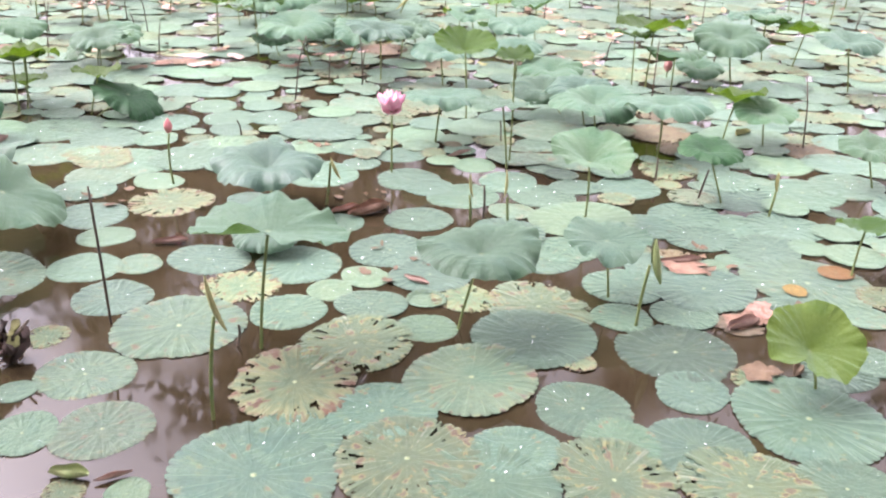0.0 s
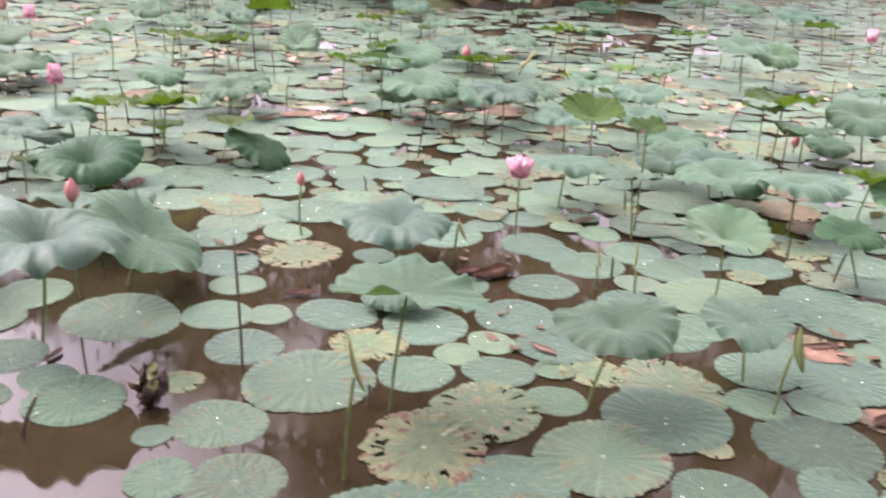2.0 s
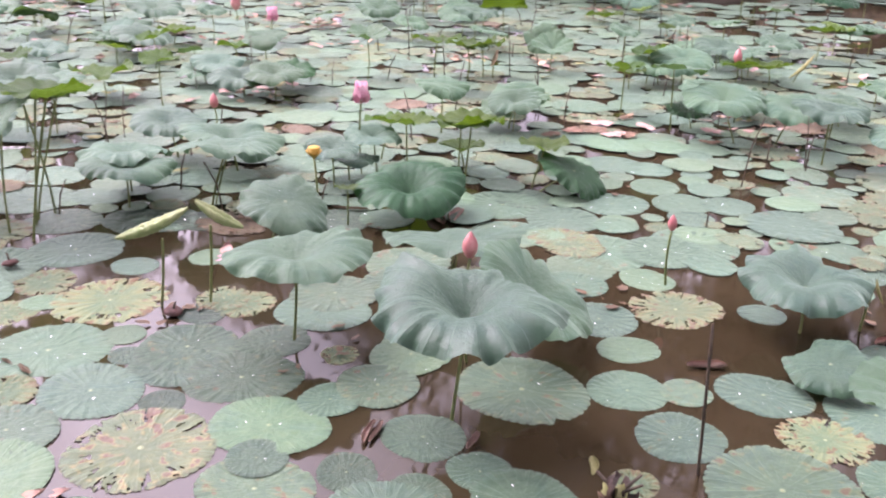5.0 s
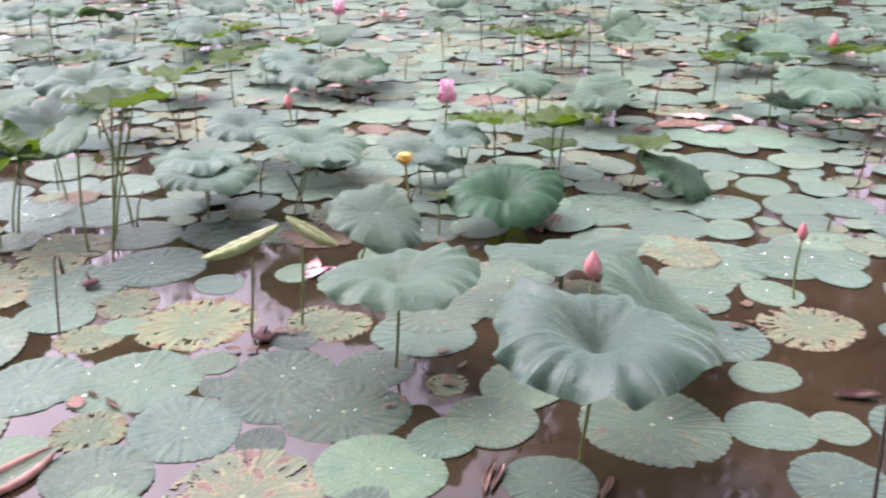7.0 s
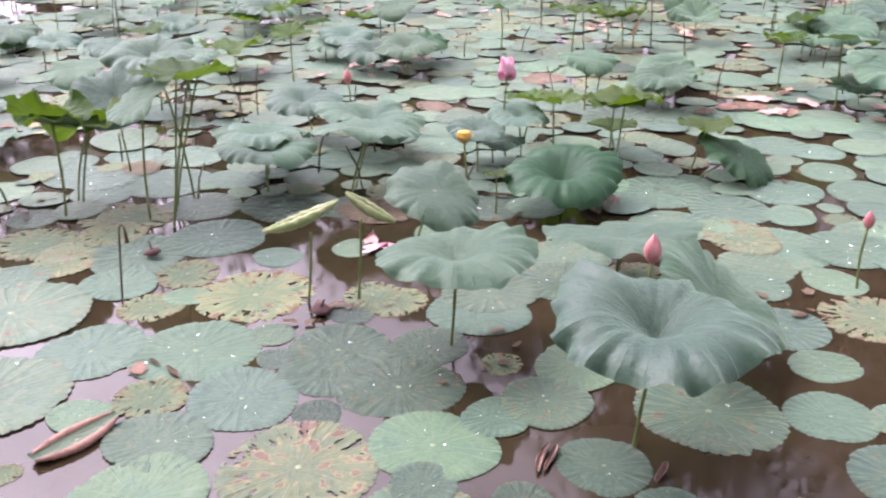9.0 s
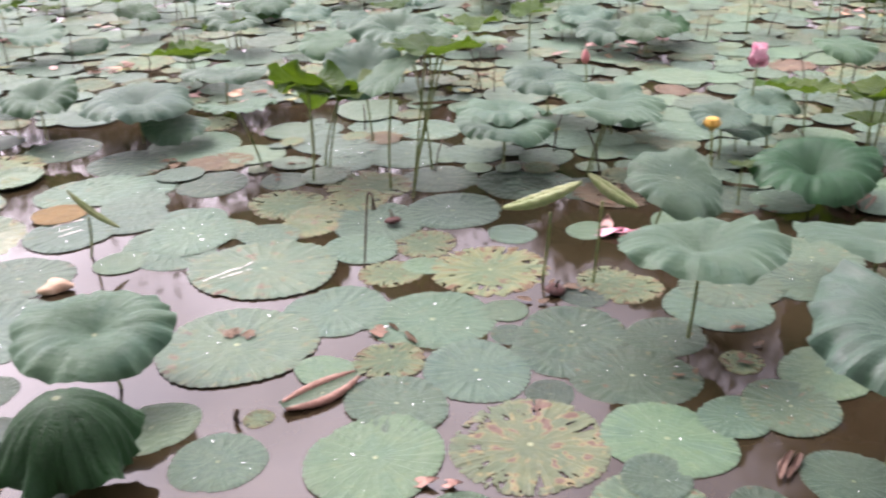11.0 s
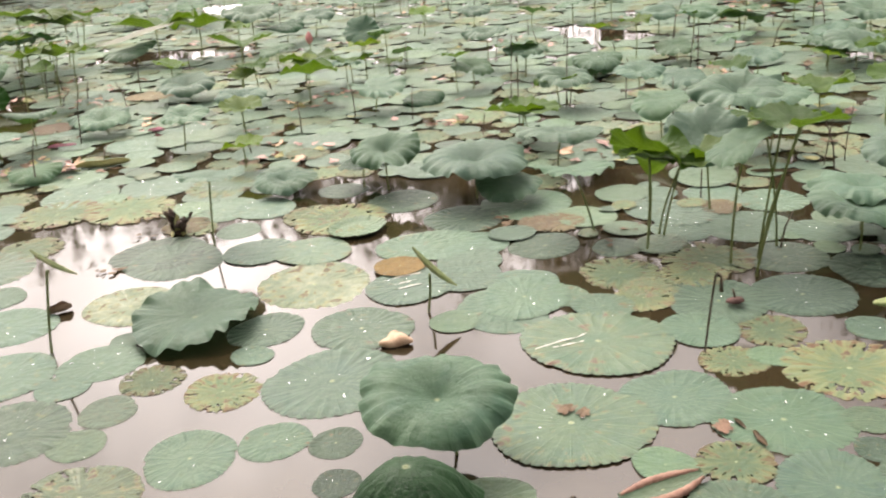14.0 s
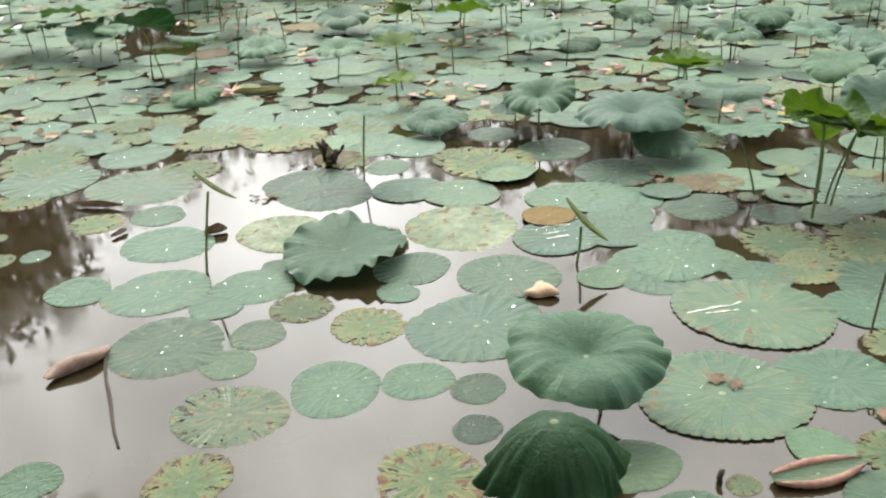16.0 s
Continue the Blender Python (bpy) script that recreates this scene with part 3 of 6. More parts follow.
def blade_mesh(name, rng, shape, tone, r, segs=132, rings=14):
    a0, a1, wave, count, fold = SHAPE[shape]
    ph = rng.uniform(0, 6.28, 5)
    ruffle = {"umbrella": 0.075, "deep": 0.036, "wavy": 0.03, "bowl": 0.028, "flat": 0.026}.get(shape, 0.024)
    verts, leaf, faces = [(0, 0, 0)], [(0, 0, 0)], []
    at = np.zeros((segs, 2))
    for i in range(1, rings + 1):
        f = i / rings
        for s in range(segs):
            th = 2 * math.pi * s / segs
            u, v = math.cos(th), math.sin(th)
            c = math.cos(VEINS * th + 0.6 * math.sin(3 * th))
            w = 2.6 * noise.noise(Vector((u * 1.7 + ph[0], v * 1.7, ph[1]))) + 0.45 * math.sin(count * th + ph[0]) + 0.9 * f * f * noise.noise(Vector((u * 4.5, v * 4.5, ph[4])))
            dish = shape in ("bowl", "wavy", "deep")
            slope = a0 * (1 - min(1.0, f / 0.72) ** 2.4 if dish else 1 - f ** 1.6) + a1 * (min(1.0, 1.45 * f) if a1 < -1.1 else f ** (3.8 if dish else 3.4)) + wave * w * f ** (3.6 if dish else 2.2) + fold * math.cos(2 * th + ph[2]) * f ** 1.2
            slope += 0.12 * f * noise.noise(Vector((u * 2.2, v * 2.2, f * 1.5 + ph[2])))
            slope += 0.14 * f * f * noise.noise(Vector((u * 2.6 + ph[3], v * 2.6, f * 1.3 + ph[4]))) + (0.85 if shape in ("deep", "wavy") else 0.6) * f ** 5 * noise.noise(Vector((u * 5.4, v * 5.4, ph[1])))
            if shape == "saddle":
                slope += (0.10 + 0.24 * math.cos(2 * th)) * f ** 0.3 + 0.25 * max(0.0, math.cos(th - 2.0)) * f
            slope = max(-1.5, min(1.5, slope))
            size = (1 + 0.04 * math.sin(2 * th + ph[3]) + 0.03 * math.sin(5 * th + ph[1]) + 0.07 * f * noise.noise(Vector((u * 6, v * 6, ph[0]))) - 0.03 * max(0.0, -c) * f ** 4) / rings
            at[s] += (math.cos(slope) * size, math.sin(slope) * size)
            # pleats across the blade that deepen towards the rim
            n = 1.3 * noise.noise(Vector((u * 3.4 + ph[3], v * 3.4, f * 0.9))) + 0.6 * noise.noise(Vector((u * 9.5, v * 9.5 + ph[1], f * 1.1))) + (0.32 * f if shape == "deep" else 0.14) * c
            n = ruffle * n * f ** 1.7
            d, z = at[s][0] - math.sin(slope) * n, at[s][1] + math.cos(slope) * n
            verts.append((r * d * u, r * d * v, r * z))
            leaf.append((f * u, f * v, 0))
    for s in range(segs):
        faces.append((0, 1 + s, 1 + (s + 1) % segs))
    for i in range(1, rings):
        for s in range(segs):
            a, b = 1 + (i - 1) * segs + s, 1 + (i - 1) * segs + (s + 1) % segs
            faces.append((a, a + segs, b + segs, b))
    return mesh_from(name, verts, faces, M[tone], leaf)


RAISED = {
    "old": "raised blue-green lotus leaf on a thin stem",
    "teal": "raised dark blue-green lotus leaf on a stem",
    "mid": "raised fresh green lotus leaf on a stem",
    "green": "raised green lotus leaf on a short stem",
    "dark": "raised deep green lotus leaf on a stem",
    "fresh": "raised yellow-green lotus leaf on a short stem",
    "young": "raised bright yellow-green young lotus leaf",
}
LOOK = {"bowl": "shallow bowl shape", "wavy": "wide wavy rim", "deep": "deep wavy bowl", "flat": "flat blade", "cup": "cupped upwards", "funnel": "funnel shape", "saddle": "folded blade", "shell": "curled shell shape",
        "tilted": "blade tipped sideways", "droop": "drooping rim", "umbrella": "hanging umbrella shape", "curled": "twisted curling rim"}


def raised(x, y, tx, ty, h, r, shape, tone, tilt, az):
    """A leaf that stands over the water: foot, top of the stem, radius, and the way its face leans."""
    ob = thing("raised_lotus_leaf", x, y)
    rng = np.random.default_rng(int(abs(x) * 1000 + abs(y) * 7000))
    pts = stem_points((tx - x, ty - y, h), rng.uniform(-0.03, 0.03) * (0.3 + h))
    w = 0.004 + 0.006 * r + 0.0015 * h
    part("stem", mesh_from("stem", *tube(pts, [w * 1.25, w * 1.2] + [w] * 6), M["stem"]), ob)
    wide = r * {"umbrella": 1.45, "cup": 1.14, "curled": 1.2, "saddle": 1.1, "droop": 1.1, "shell": 1.08}.get(shape, 1.06)
    b = part("blade", blade_mesh("blade", rng, shape, tone, wide), ob)
    a = radians(az)
    axis = Vector((-math.sin(a), math.cos(a), 0))
    b.matrix_basis = Matrix.Translation((tx - x, ty - y, h)) @ Matrix.Rotation(radians(tilt), 4, axis) @ pose(0, 0, 0, 0, 0, az if shape == "saddle" else rng.uniform(0, 360))
    if tone not in ("young", "fresh") and shape not in ("umbrella", "curled") and rng.uniform() < 0.5:
        d = part("rainwater", DROPS[0], b, "clear beads of rainwater")
        d.matrix_basis = Matrix.Diagonal((r * 0.35, r * 0.35, r * 0.6, 1))
        d.location.z = r * 0.1
        tagged(d, kind="stuff")
    return tagged(ob, RAISED[tone] + ", " + LOOK[shape], "lotus leaf", "raised lotus leaves")


# ---- flowers, buds, rolled and dead leaves ----
def petal(length, width, curl, cup, n=7, m=5):
    verts, faces = [], []
    for i in range(n + 1):
        f = i / n
        w = width * math.sin(math.pi * min(1, 0.12 + 0.88 * f) ** 0.8) ** 0.8 * (1 if f < 1 else 0.15)
        for j in range(m + 1):
            u = 2 * j / m - 1
            ang = curl * f
            verts.append((length * (math.sin(ang) / max(curl, 0.05)) - cup * u * u * width * 0.4, u * w * 0.5, length * ((1 - math.cos(ang)) / max(curl, 0.05))))
    for i in range(n):
        for j in range(m):
            a = i * (m + 1) + j
            faces.append((a, a + 1, a + m + 2, a + m + 1))
    return verts, faces


def stem_to(ob, dx, dy, h, w=0.006, tone="stem"):
    part("stem", mesh_from("stem", *tube(stem_points((dx, dy, h), rng.uniform(-0.02, 0.02)), [w * 1.2, w * 1.1] + [w] * 6), M[tone]), ob)


def flower(x, y, h, size, open_):
    ob = thing("lotus_flower", x, y)
    stem_to(ob, 0, 0, h - size * 0.25)
    mesh = mesh_from("petal", *petal(size * 0.85, size * 0.78, 1.15, 0.9), M["pink"])
    for ring, (count, up) in enumerate(((7, 0.9 - 0.55 * open_), (6, 1.15 - 0.4 * open_), (5, 1.35 - 0.3 * open_))):
        for i in range(count):
            p = part("petal", mesh, ob)
            p.matrix_basis = Matrix.Translation((0, 0, h - size * 0.25)) @ pose(0, 0, 0, 0, 0, 360 * i / count + 25 * ring + rng.uniform(-8, 8)) @ Matrix.Rotation(-up + rng.uniform(-0.1, 0.1), 4, "Y") @ pose(0.012, 0, 0) @ Matrix.Scale(1 - 0.08 * ring, 4)
    part("seed_head", mesh_from("seed_head", *tube([(0, 0, h - size * 0.2), (0, 0, h + size * 0.05), (0, 0, h + size * 0.08)], [size * 0.08, size * 0.16, size * 0.13], 10), M["pod"]), ob, "yellow seed head")
    return tagged(ob, "open pink lotus flower on a thin green stem" if open_ > 0.5 else "half closed pink lotus flower on a tall stem", "lotus flower", "pink lotus flowers")


def bud(x, y, h, size):
    ob = thing("lotus_bud", x, y)
    stem_to(ob, 0, 0, h - size * 0.5)
    for i in range(5):
        v, f = [], []
        for a in range(9):
            t = a / 8
            r = 0.27 * size * math.sin(math.pi * (0.08 + 0.92 * t) ** 0.85) ** 0.9 * (1 if t < 0.99 else 0.1) * (1 + 0.03 * (i % 2))
            for b in range(6):
                th = 2 * math.pi * i / 5 + (b / 5 - 0.5) * 1.75 * (1 - 0.25 * t) + 0.5 * t
                q = r * (1.05 - 0.10 * b / 5)
                v.append((q * math.cos(th), q * math.sin(th), h - size * 0.5 + size * t))
        for a in range(8):
            for b in range(5):
                o = a * 6 + b
                f.append((o, o + 1, o + 7, o + 6))
        part("petal", mesh_from("petal", v, f, M["bud"]), ob)
    return tagged(ob, "closed pointed pink lotus bud on a thin stem", "lotus bud", "lotus buds")


def seed_flower(x, y, h, size):
    """A seed head left when the petals have dropped, with its ring of golden stamens."""
    ob = thing("lotus_seed_head", x, y)
    stem_to(ob, 0, 0, h - size * 0.5)
    part("seed_head", mesh_from("seed_head", *tube([(0, 0, h - size * 0.5), (0, 0, h - size * 0.1), (0, 0, h + size * 0.32), (0, 0, h + size * 0.36)], [size * 0.1, size * 0.28, size * 0.45, size * 0.36], 12), M["gold"]), ob, "golden yellow seed head")
    st = []
    for i in range(26):
        a = 2 * math.pi * i / 26
        d = Vector((math.cos(a), math.sin(a), 0))
        st.append(tube([d * size * 0.15 + Vector((0, 0, h - size * 0.4)), d * size * 0.5 + Vector((0, 0, h - size * 0.05 + rng.uniform(-0.1, 0.1) * size)), d * size * 0.55 + Vector((0, 0, h + size * 0.1))], [size * 0.02, size * 0.03, size * 0.045], 4))
    part("stamens", mesh_from("stamens", *joined(st), M["gold"]), ob, "ring of golden stamens")
    return tagged(ob, "yellow lotus seed head with stamens on a tall stem", "seed head")


def roll_mesh(name, length, width, material, gap=0.75, n=60):
    """A leaf rolled in from both sides: two tapering scrolls along x that lie side by side."""
    pieces = []
    for side in (-1, 1):
        v, f, m = [], [], 12
        for i in range(n + 1):
            t = i / n
            w = width * (math.sin(math.pi * (0.04 + 0.92 * t)) ** 0.7)
            bend = 0.10 * length * (2 * t - 1) ** 2
            for j in range(m + 1):
                a = (j / m) * 5.2 - 0.6
                q = w * 0.5 * (1 - 0.35 * j / m) * (1 + 0.09 * math.sin(95 * t + 1.2 * j + 2 * math.sin(9 * t)) + 0.07 * math.sin(37 * t - j))
                v.append(((t - 0.5) * length, side * (gap * w * 0.5 - q * math.cos(a) * 0.55), bend * 0.6 + w * 0.25 + q * math.sin(a) * 0.75 - w * 0.2))
        for i in range(n):
            for j in range(m):
                o = i * (m + 1) + j
                f.append((o, o + 1, o + m + 2, o + m + 1))
        pieces.append((v, f))
    return mesh_from(name, *joined(pieces), material)


def rolled(x, y, ax, ay, az, bx, by, bz, tx, ty, tz, width, tone="roll"):
    """A young rolled leaf on its stem: foot, the two ends of the scroll, and where the stem meets it."""
    ob = thing("rolled_lotus_leaf", x, y)
    stem_to(ob, tx - x, ty - y, tz, 0.0065)
    p, q = Vector((ax - x, ay - y, az)), Vector((bx - x, by - y, bz))
    d = q - p
    b = part("blade", roll_mesh("blade", d.length, width, M[tone]), ob)
    b.matrix_basis = Matrix.Translation((p + q) / 2) @ d.to_track_quat("X", "Z").to_matrix().to_4x4()
    return tagged(ob, "young pale green lotus leaf still rolled up on its stem", "rolled leaf", "rolled young lotus leaves")


def curled_dead(x, y, z, length, width, rz, tone, label, ry=0.0, name="dead_leaf", over=False):
    """A dead leaf or fallen petal rolled into a boat, or lying over on its open side."""
    v, f, n, m = [], [], 14, 8
    s = rng.uniform(0, 9)
    for i in range(n + 1):
        t = i / n
        w = width * math.sin(math.pi * (0.05 + 0.9 * t)) ** 0.7
        for j in range(m + 1):
            a = -2.2 + 4.4 * j / m
            k = 1 + 0.16 * math.sin(7 * t + s + j * 0.8)
            up = 0.5 * (math.cos(a * 0.8) - math.cos(1.76)) if over else 0.42 * (1 - math.cos(a))
            v.append(((t - 0.5) * length, w * 0.5 * math.sin(a) * k + 0.06 * length * math.sin(3 * t + s), w * up * k + 0.05 * length * (2 * t - 1) ** 2))
    for i in range(n):
        for j in range(m):
            o = i * (m + 1) + j
            f.append((o, o + 1, o + m + 2, o + m + 1))
    ob = new(name, mesh_from(name, v, f, M[tone]))
    ob.matrix_world = pose(x, y, z, 0, ry, rz)
    return tagged(ob, label, "dead leaf" if name == "dead_leaf" else name.replace("_", " "))


def boat(x, y, length, width, rz):
    """A dying leaf whose two sides have rolled in: a green trough, open at one end, between two wrinkled brown rolls."""
    ob = thing("dead_leaf", x, y, 0.006, rz)
    def half(t):
        return width * (0.16 + 0.62 * math.sin(math.pi * (0.10 + 0.82 * t)) ** 1.1)
    n, m = 40, 12
    for side in (-1, 1):
        v, f = [], []
        for i in range(n + 1):
            t = i / n
            q = width * 0.24 * math.sin(math.pi * (0.05 + 0.90 * t)) ** 0.6
            c = (side * half(t) * 0.9, 0.55 * q + 0.05 * length * (2 * t - 1) ** 2)
            for j in range(m + 1):
                a = -1.9 + 5.6 * j / m
                k = q * (1 - 0.3 * j / m) * (1 + 0.13 * noise.noise(Vector((t * 26, j * 0.5, side * 7))) + 0.10 * math.sin(70 * t + 1.5 * math.sin(11 * t) + 0.6 * j))
                v.append(((t - 0.5) * length + 0.006 * side, c[0] + side * k * math.cos(a), c[1] + k * math.sin(a)))
        for i in range(n):
            for j in range(m):
                o = i * (m + 1) + j
                f.append((o, o + 1, o + m + 2, o + m + 1))
        part("roll", mesh_from("roll", v, f, M["salmon"]), ob, "pinkish brown dried roll")
    v, f, g = [], [], []
    for i in range(n + 1):
        t = i / n
        for j in range(9):
            u = j / 4 - 1
            v.append(((t - 0.5) * length * 1.04, u * half(t) * 0.95, 0.003 + 0.012 * u * u + 0.04 * length * (2 * t - 1) ** 2))
            g.append((0.8 * (2 * t - 1), 0.4 * u, 0))
    for i in range(n):
        for j in range(8):
            o = i * 9 + j
            f.append((o, o + 1, o + 10, o + 9))
    part("blade", mesh_from("blade", v, f, M["p"], g), ob, "green strip of blade")
    return tagged(ob, "rolled dead lotus leaf, pinkish brown with green inside", "dead leaf")


def petals_on_water(x, y, size, rz, tone="salmon", label="salmon pink cupped lotus petal floating on the water"):
    """A cupped petal that has dropped on the water."""
    v, f = petal(size, size * 0.72, 0.5, 0.9, 9, 7)
    v = [Vector(q) + Matrix.Diagonal((0.006, 0.006, 0.004)) @ noise.noise_vector(Vector(q) * 40 + Vector((rz, 0, 0))) for q in v]
    low = min(q.z for q in v)
    ob = new("fallen_petal", mesh_from("fallen_petal", [q - Vector((0, 0, low)) for q in v], f, M[tone]))
    ob.matrix_world = pose(x, y, 0.009, 0, -4, rz)
    return tagged(ob, label, "fallen petal")


def scrap(x, y, z, size, tone, label):
    """A ragged, crumpled piece of dead leaf that lies flat."""
    v, f, n, m = [(0, 0, 0.004)], [], 5, 26
    o = Vector(rng.uniform(0, 40, 3))
    for i in range(1, n + 1):
        for j in range(m):
            a = 2 * math.pi * j / m
            d = Vector((math.cos(a), math.sin(a), 0))
            e = 1 + 0.7 * noise.noise(d * 1.4 + o) + 0.4 * noise.noise(d * 4 + o)
            r = size * i / n * max(0.35, e)
            v.append((r * d.x * 1.3, r * d.y, max(0.0, 0.004 + 0.16 * size * noise.noise(d * (2.2 * i / n) + o * 2) + 0.12 * size * (i / n) ** 3 * noise.noise(d * 5 + o))))
    f += [(0, 1 + j, 1 + (j + 1) % m) for j in range(m)]
    for i in range(n - 1):
        for j in range(m):
            a, b = 1 + i * m + j, 1 + i * m + (j + 1) % m
            f.append((a, a + m, b + m, b))
    ob = new("dead_leaf_scrap", mesh_from("dead_leaf_scrap", v, f, M[tone]))
    ob.matrix_world = pose(x, y, z, 0, 0, rng.uniform(0, 360))
    return tagged(ob, label, "dead leaf")


def streak(x, y, tx, ty, width, z=0.011):
    """A dried white streak on a leaf: a thin uneven crust, broken here and there."""
    d = Vector((tx - x, ty - y, 0))
    side = Vector((-d.y, d.x, 0)).normalized()
    o = Vector(rng.uniform(0, 40, 3))
    v, f, n = [], [], 26
    for i in range(n + 1):
        t = i / n
        c = Vector((x, y, z)) + d * t + side * 0.05 * d.length * noise.noise(Vector((t * 3, 0, 0)) + o)
        w = width * max(0.08, 0.55 + 1.1 * noise.noise(Vector((t * 7, 2, 0)) + o)) * math.sin(math.pi * (0.06 + 0.88 * t)) ** 0.5
        for j, up in ((-1, 0.0), (-0.4, 0.0025), (0.5, 0.003), (1, 0.0)):
            v.append(c + side * w * j + Vector((0, 0, up * min(1, w / width * 2))))
    for i in range(n):
        for j in range(3):
            a = i * 4 + j
            f.append((a, a + 1, a + 5, a + 4))
    return tagged(new("dried_streak", mesh_from("dried_streak", v, f, M["chalk"])), "white dried streak across a green floating leaf", "bird dropping")


def fallen_stalk(x, y, tx, ty, w):
    """A dry stem that floats on the water."""
    ob = thing("dry_stalk", x, y, 0.004)
    d = Vector((tx - x, ty - y, 0))
    n = Vector((-d.y, d.x, 0)) * 0.015
    part("stem", mesh_from("stem", *tube([d * f + n * math.sin(3 * f) + n * 0.3 * math.sin(11 * f) for f in np.linspace(0, 1, 9)], [w * q for q in (0.7, 0.9, 1, 1, 1.3, 1, 1, 1, 0.9)], 7), M["stick"]), ob)
    return tagged(ob, "bare dry brown lotus stalk floating on the water", "stalk", "dry stalks")


def stalk(x, y, tx, ty, h, w=0.005, hook=False):
    """A bare, dry stem; with hook its wilted tip hangs down."""
    ob = thing("dry_stalk", x, y)
    pts = stem_points((tx - x, ty - y, h), rng.uniform(-0.02, 0.02))
    if hook:
        e = pts[-1]
        pts += [e + Vector((0.012, 0, 0.02)), e + Vector((0.03, 0, 0.012)), e + Vector((0.034, 0, -0.06))]
    part("stem", mesh_from("stem", *tube(pts, [w] * (len(pts) - 1) + [w * (1.8 if hook else 0.7)], 6), M["stick"]), ob)
    return tagged(ob, "bare dry brown lotus stalk standing in the water", "stalk", "dry stalks")


def pod(x, y, z, size):
    ob = thing("fallen_seed_pod", x, y, z, rng.uniform(0, 360))
    part("pod", mesh_from("pod", *tube([(0, 0, 0), (0, 0, size * 0.12), (size * 0.05, 0, size * 0.3), (size * 0.06, 0, size * 0.36)], [size * 0.3, size * 0.6, size * 0.45, size * 0.15], 12), M["husk"]), ob)
    part("stem", mesh_from("stem", *tube([(size * 0.05, 0, size * 0.3), (size * 0.15, 0, size * 0.6), (size * 0.3, 0, size * 0.85)], [size * 0.09, size * 0.07, size * 0.06], 6), M["stick"]), ob)
    return tagged(ob, "dark red-brown seed pod lying among the leaves", "seed pod")


def litter(x, y, size, tone, n=7):
    """Scraps of dead leaf and petals that lie together on the water and the leaves."""
    pieces = []
    for i in range(n):
        v, f = petal(rng.uniform(0.02, 0.08), rng.uniform(0.015, 0.05), rng.uniform(0.1, 0.5), 0.3, 6, 5)
        d, a = size * math.sqrt(rng.uniform(0, 1)), rng.uniform(0, 6.28)
        m = pose(d * math.cos(a), d * 1.3 * math.sin(a), 0.010 + 0.004 * rng.uniform(0, 1), rng.uniform(-12, 12), rng.uniform(-5, 4), rng.uniform(0, 360))
        v = [m @ (Vector(q) + Matrix.Diagonal((0.03, 0.03, 0.006)) @ noise.noise_vector(Vector(q) * 28 + Vector((i, 0, 0)))) for q in v]
        pieces.append((v, f))
    ob = new("leaf_litter", mesh_from("leaf_litter", *joined(pieces), M[tone]))
    ob.matrix_world = pose(x, y, 0)
    return tagged(ob, "scattered scraps of dead leaf lying on the water", "leaf litter", kind="stuff")


def rotten(x, y, size):
    """A heap of rotten leaf scraps round broken stems."""
    ob = thing("rotten_leaf_clump", x, y)
    for i in range(9):
        v, f = petal(size * rng.uniform(0.5, 0.9), size * rng.uniform(0.25, 0.5), rng.uniform(0.6, 2.2), rng.uniform(0.5, 2))
        v = [Vector(q) + 0.03 * size * noise.noise_vector(Vector(q) * 30 / size) * 3 for q in v]
        p = part("scrap", mesh_from("scrap", v, f, M["straw" if i in (0, 4) else "rot" if i % 3 else "dead"]), ob)
        p.matrix_basis = pose(0, 0, size * rng.uniform(0.02, 0.4), rng.uniform(-20, 20), rng.uniform(-50, 10), 40 * i + rng.uniform(-20, 20))
    for i in range(3):
        a = rng.uniform(0, 6.28)
        part("stem", mesh_from("stem", *tube([(0, 0, -0.1), (0.1 * size * math.cos(a), 0.1 * size * math.sin(a), size * 0.6), (0.4 * size * math.cos(a), 0.4 * size * math.sin(a), size * 0.85)], [0.008, 0.007, 0.005], 6), M["stick"]), ob)
    return tagged(ob, "dark rotten clump of dead lotus leaf standing in water", "dead leaf")


# ---- setting ----
POND = ((-180, 1.2), (-110, 1.3), (-88, 2.2), (-60, 10.0), (-44, 20.0), (-30, 25.5), (-18, 27.5), (-10, 26.5), (-8, 20.2), (-6.5, 19.2), (-2.6, 17.6), (0, 16.7), (4, 16.3), (8, 17.0), (12, 17.4), (17, 18.4), (20, 19.2), (26, 21.5), (45, 24.0), (70, 27.0), (90, 24.0), (108, 18.0), (122, 6.0), (136, 1.8), (160, 1.1), (180, 1.2))
PX, PY = -1.0, 0.7


def shore(angle):
    """Distance of the pond's edge from (PX, PY), by degrees to the left of +y."""
    return float(np.interp((angle + 180) % 360 - 180, [p[0] for p in POND], [p[1] for p in POND]))


def out_of_pond(x, y):
    return math.hypot(x - PX, y - PY) - shore(math.degrees(math.atan2(-(x - PX), y - PY)))

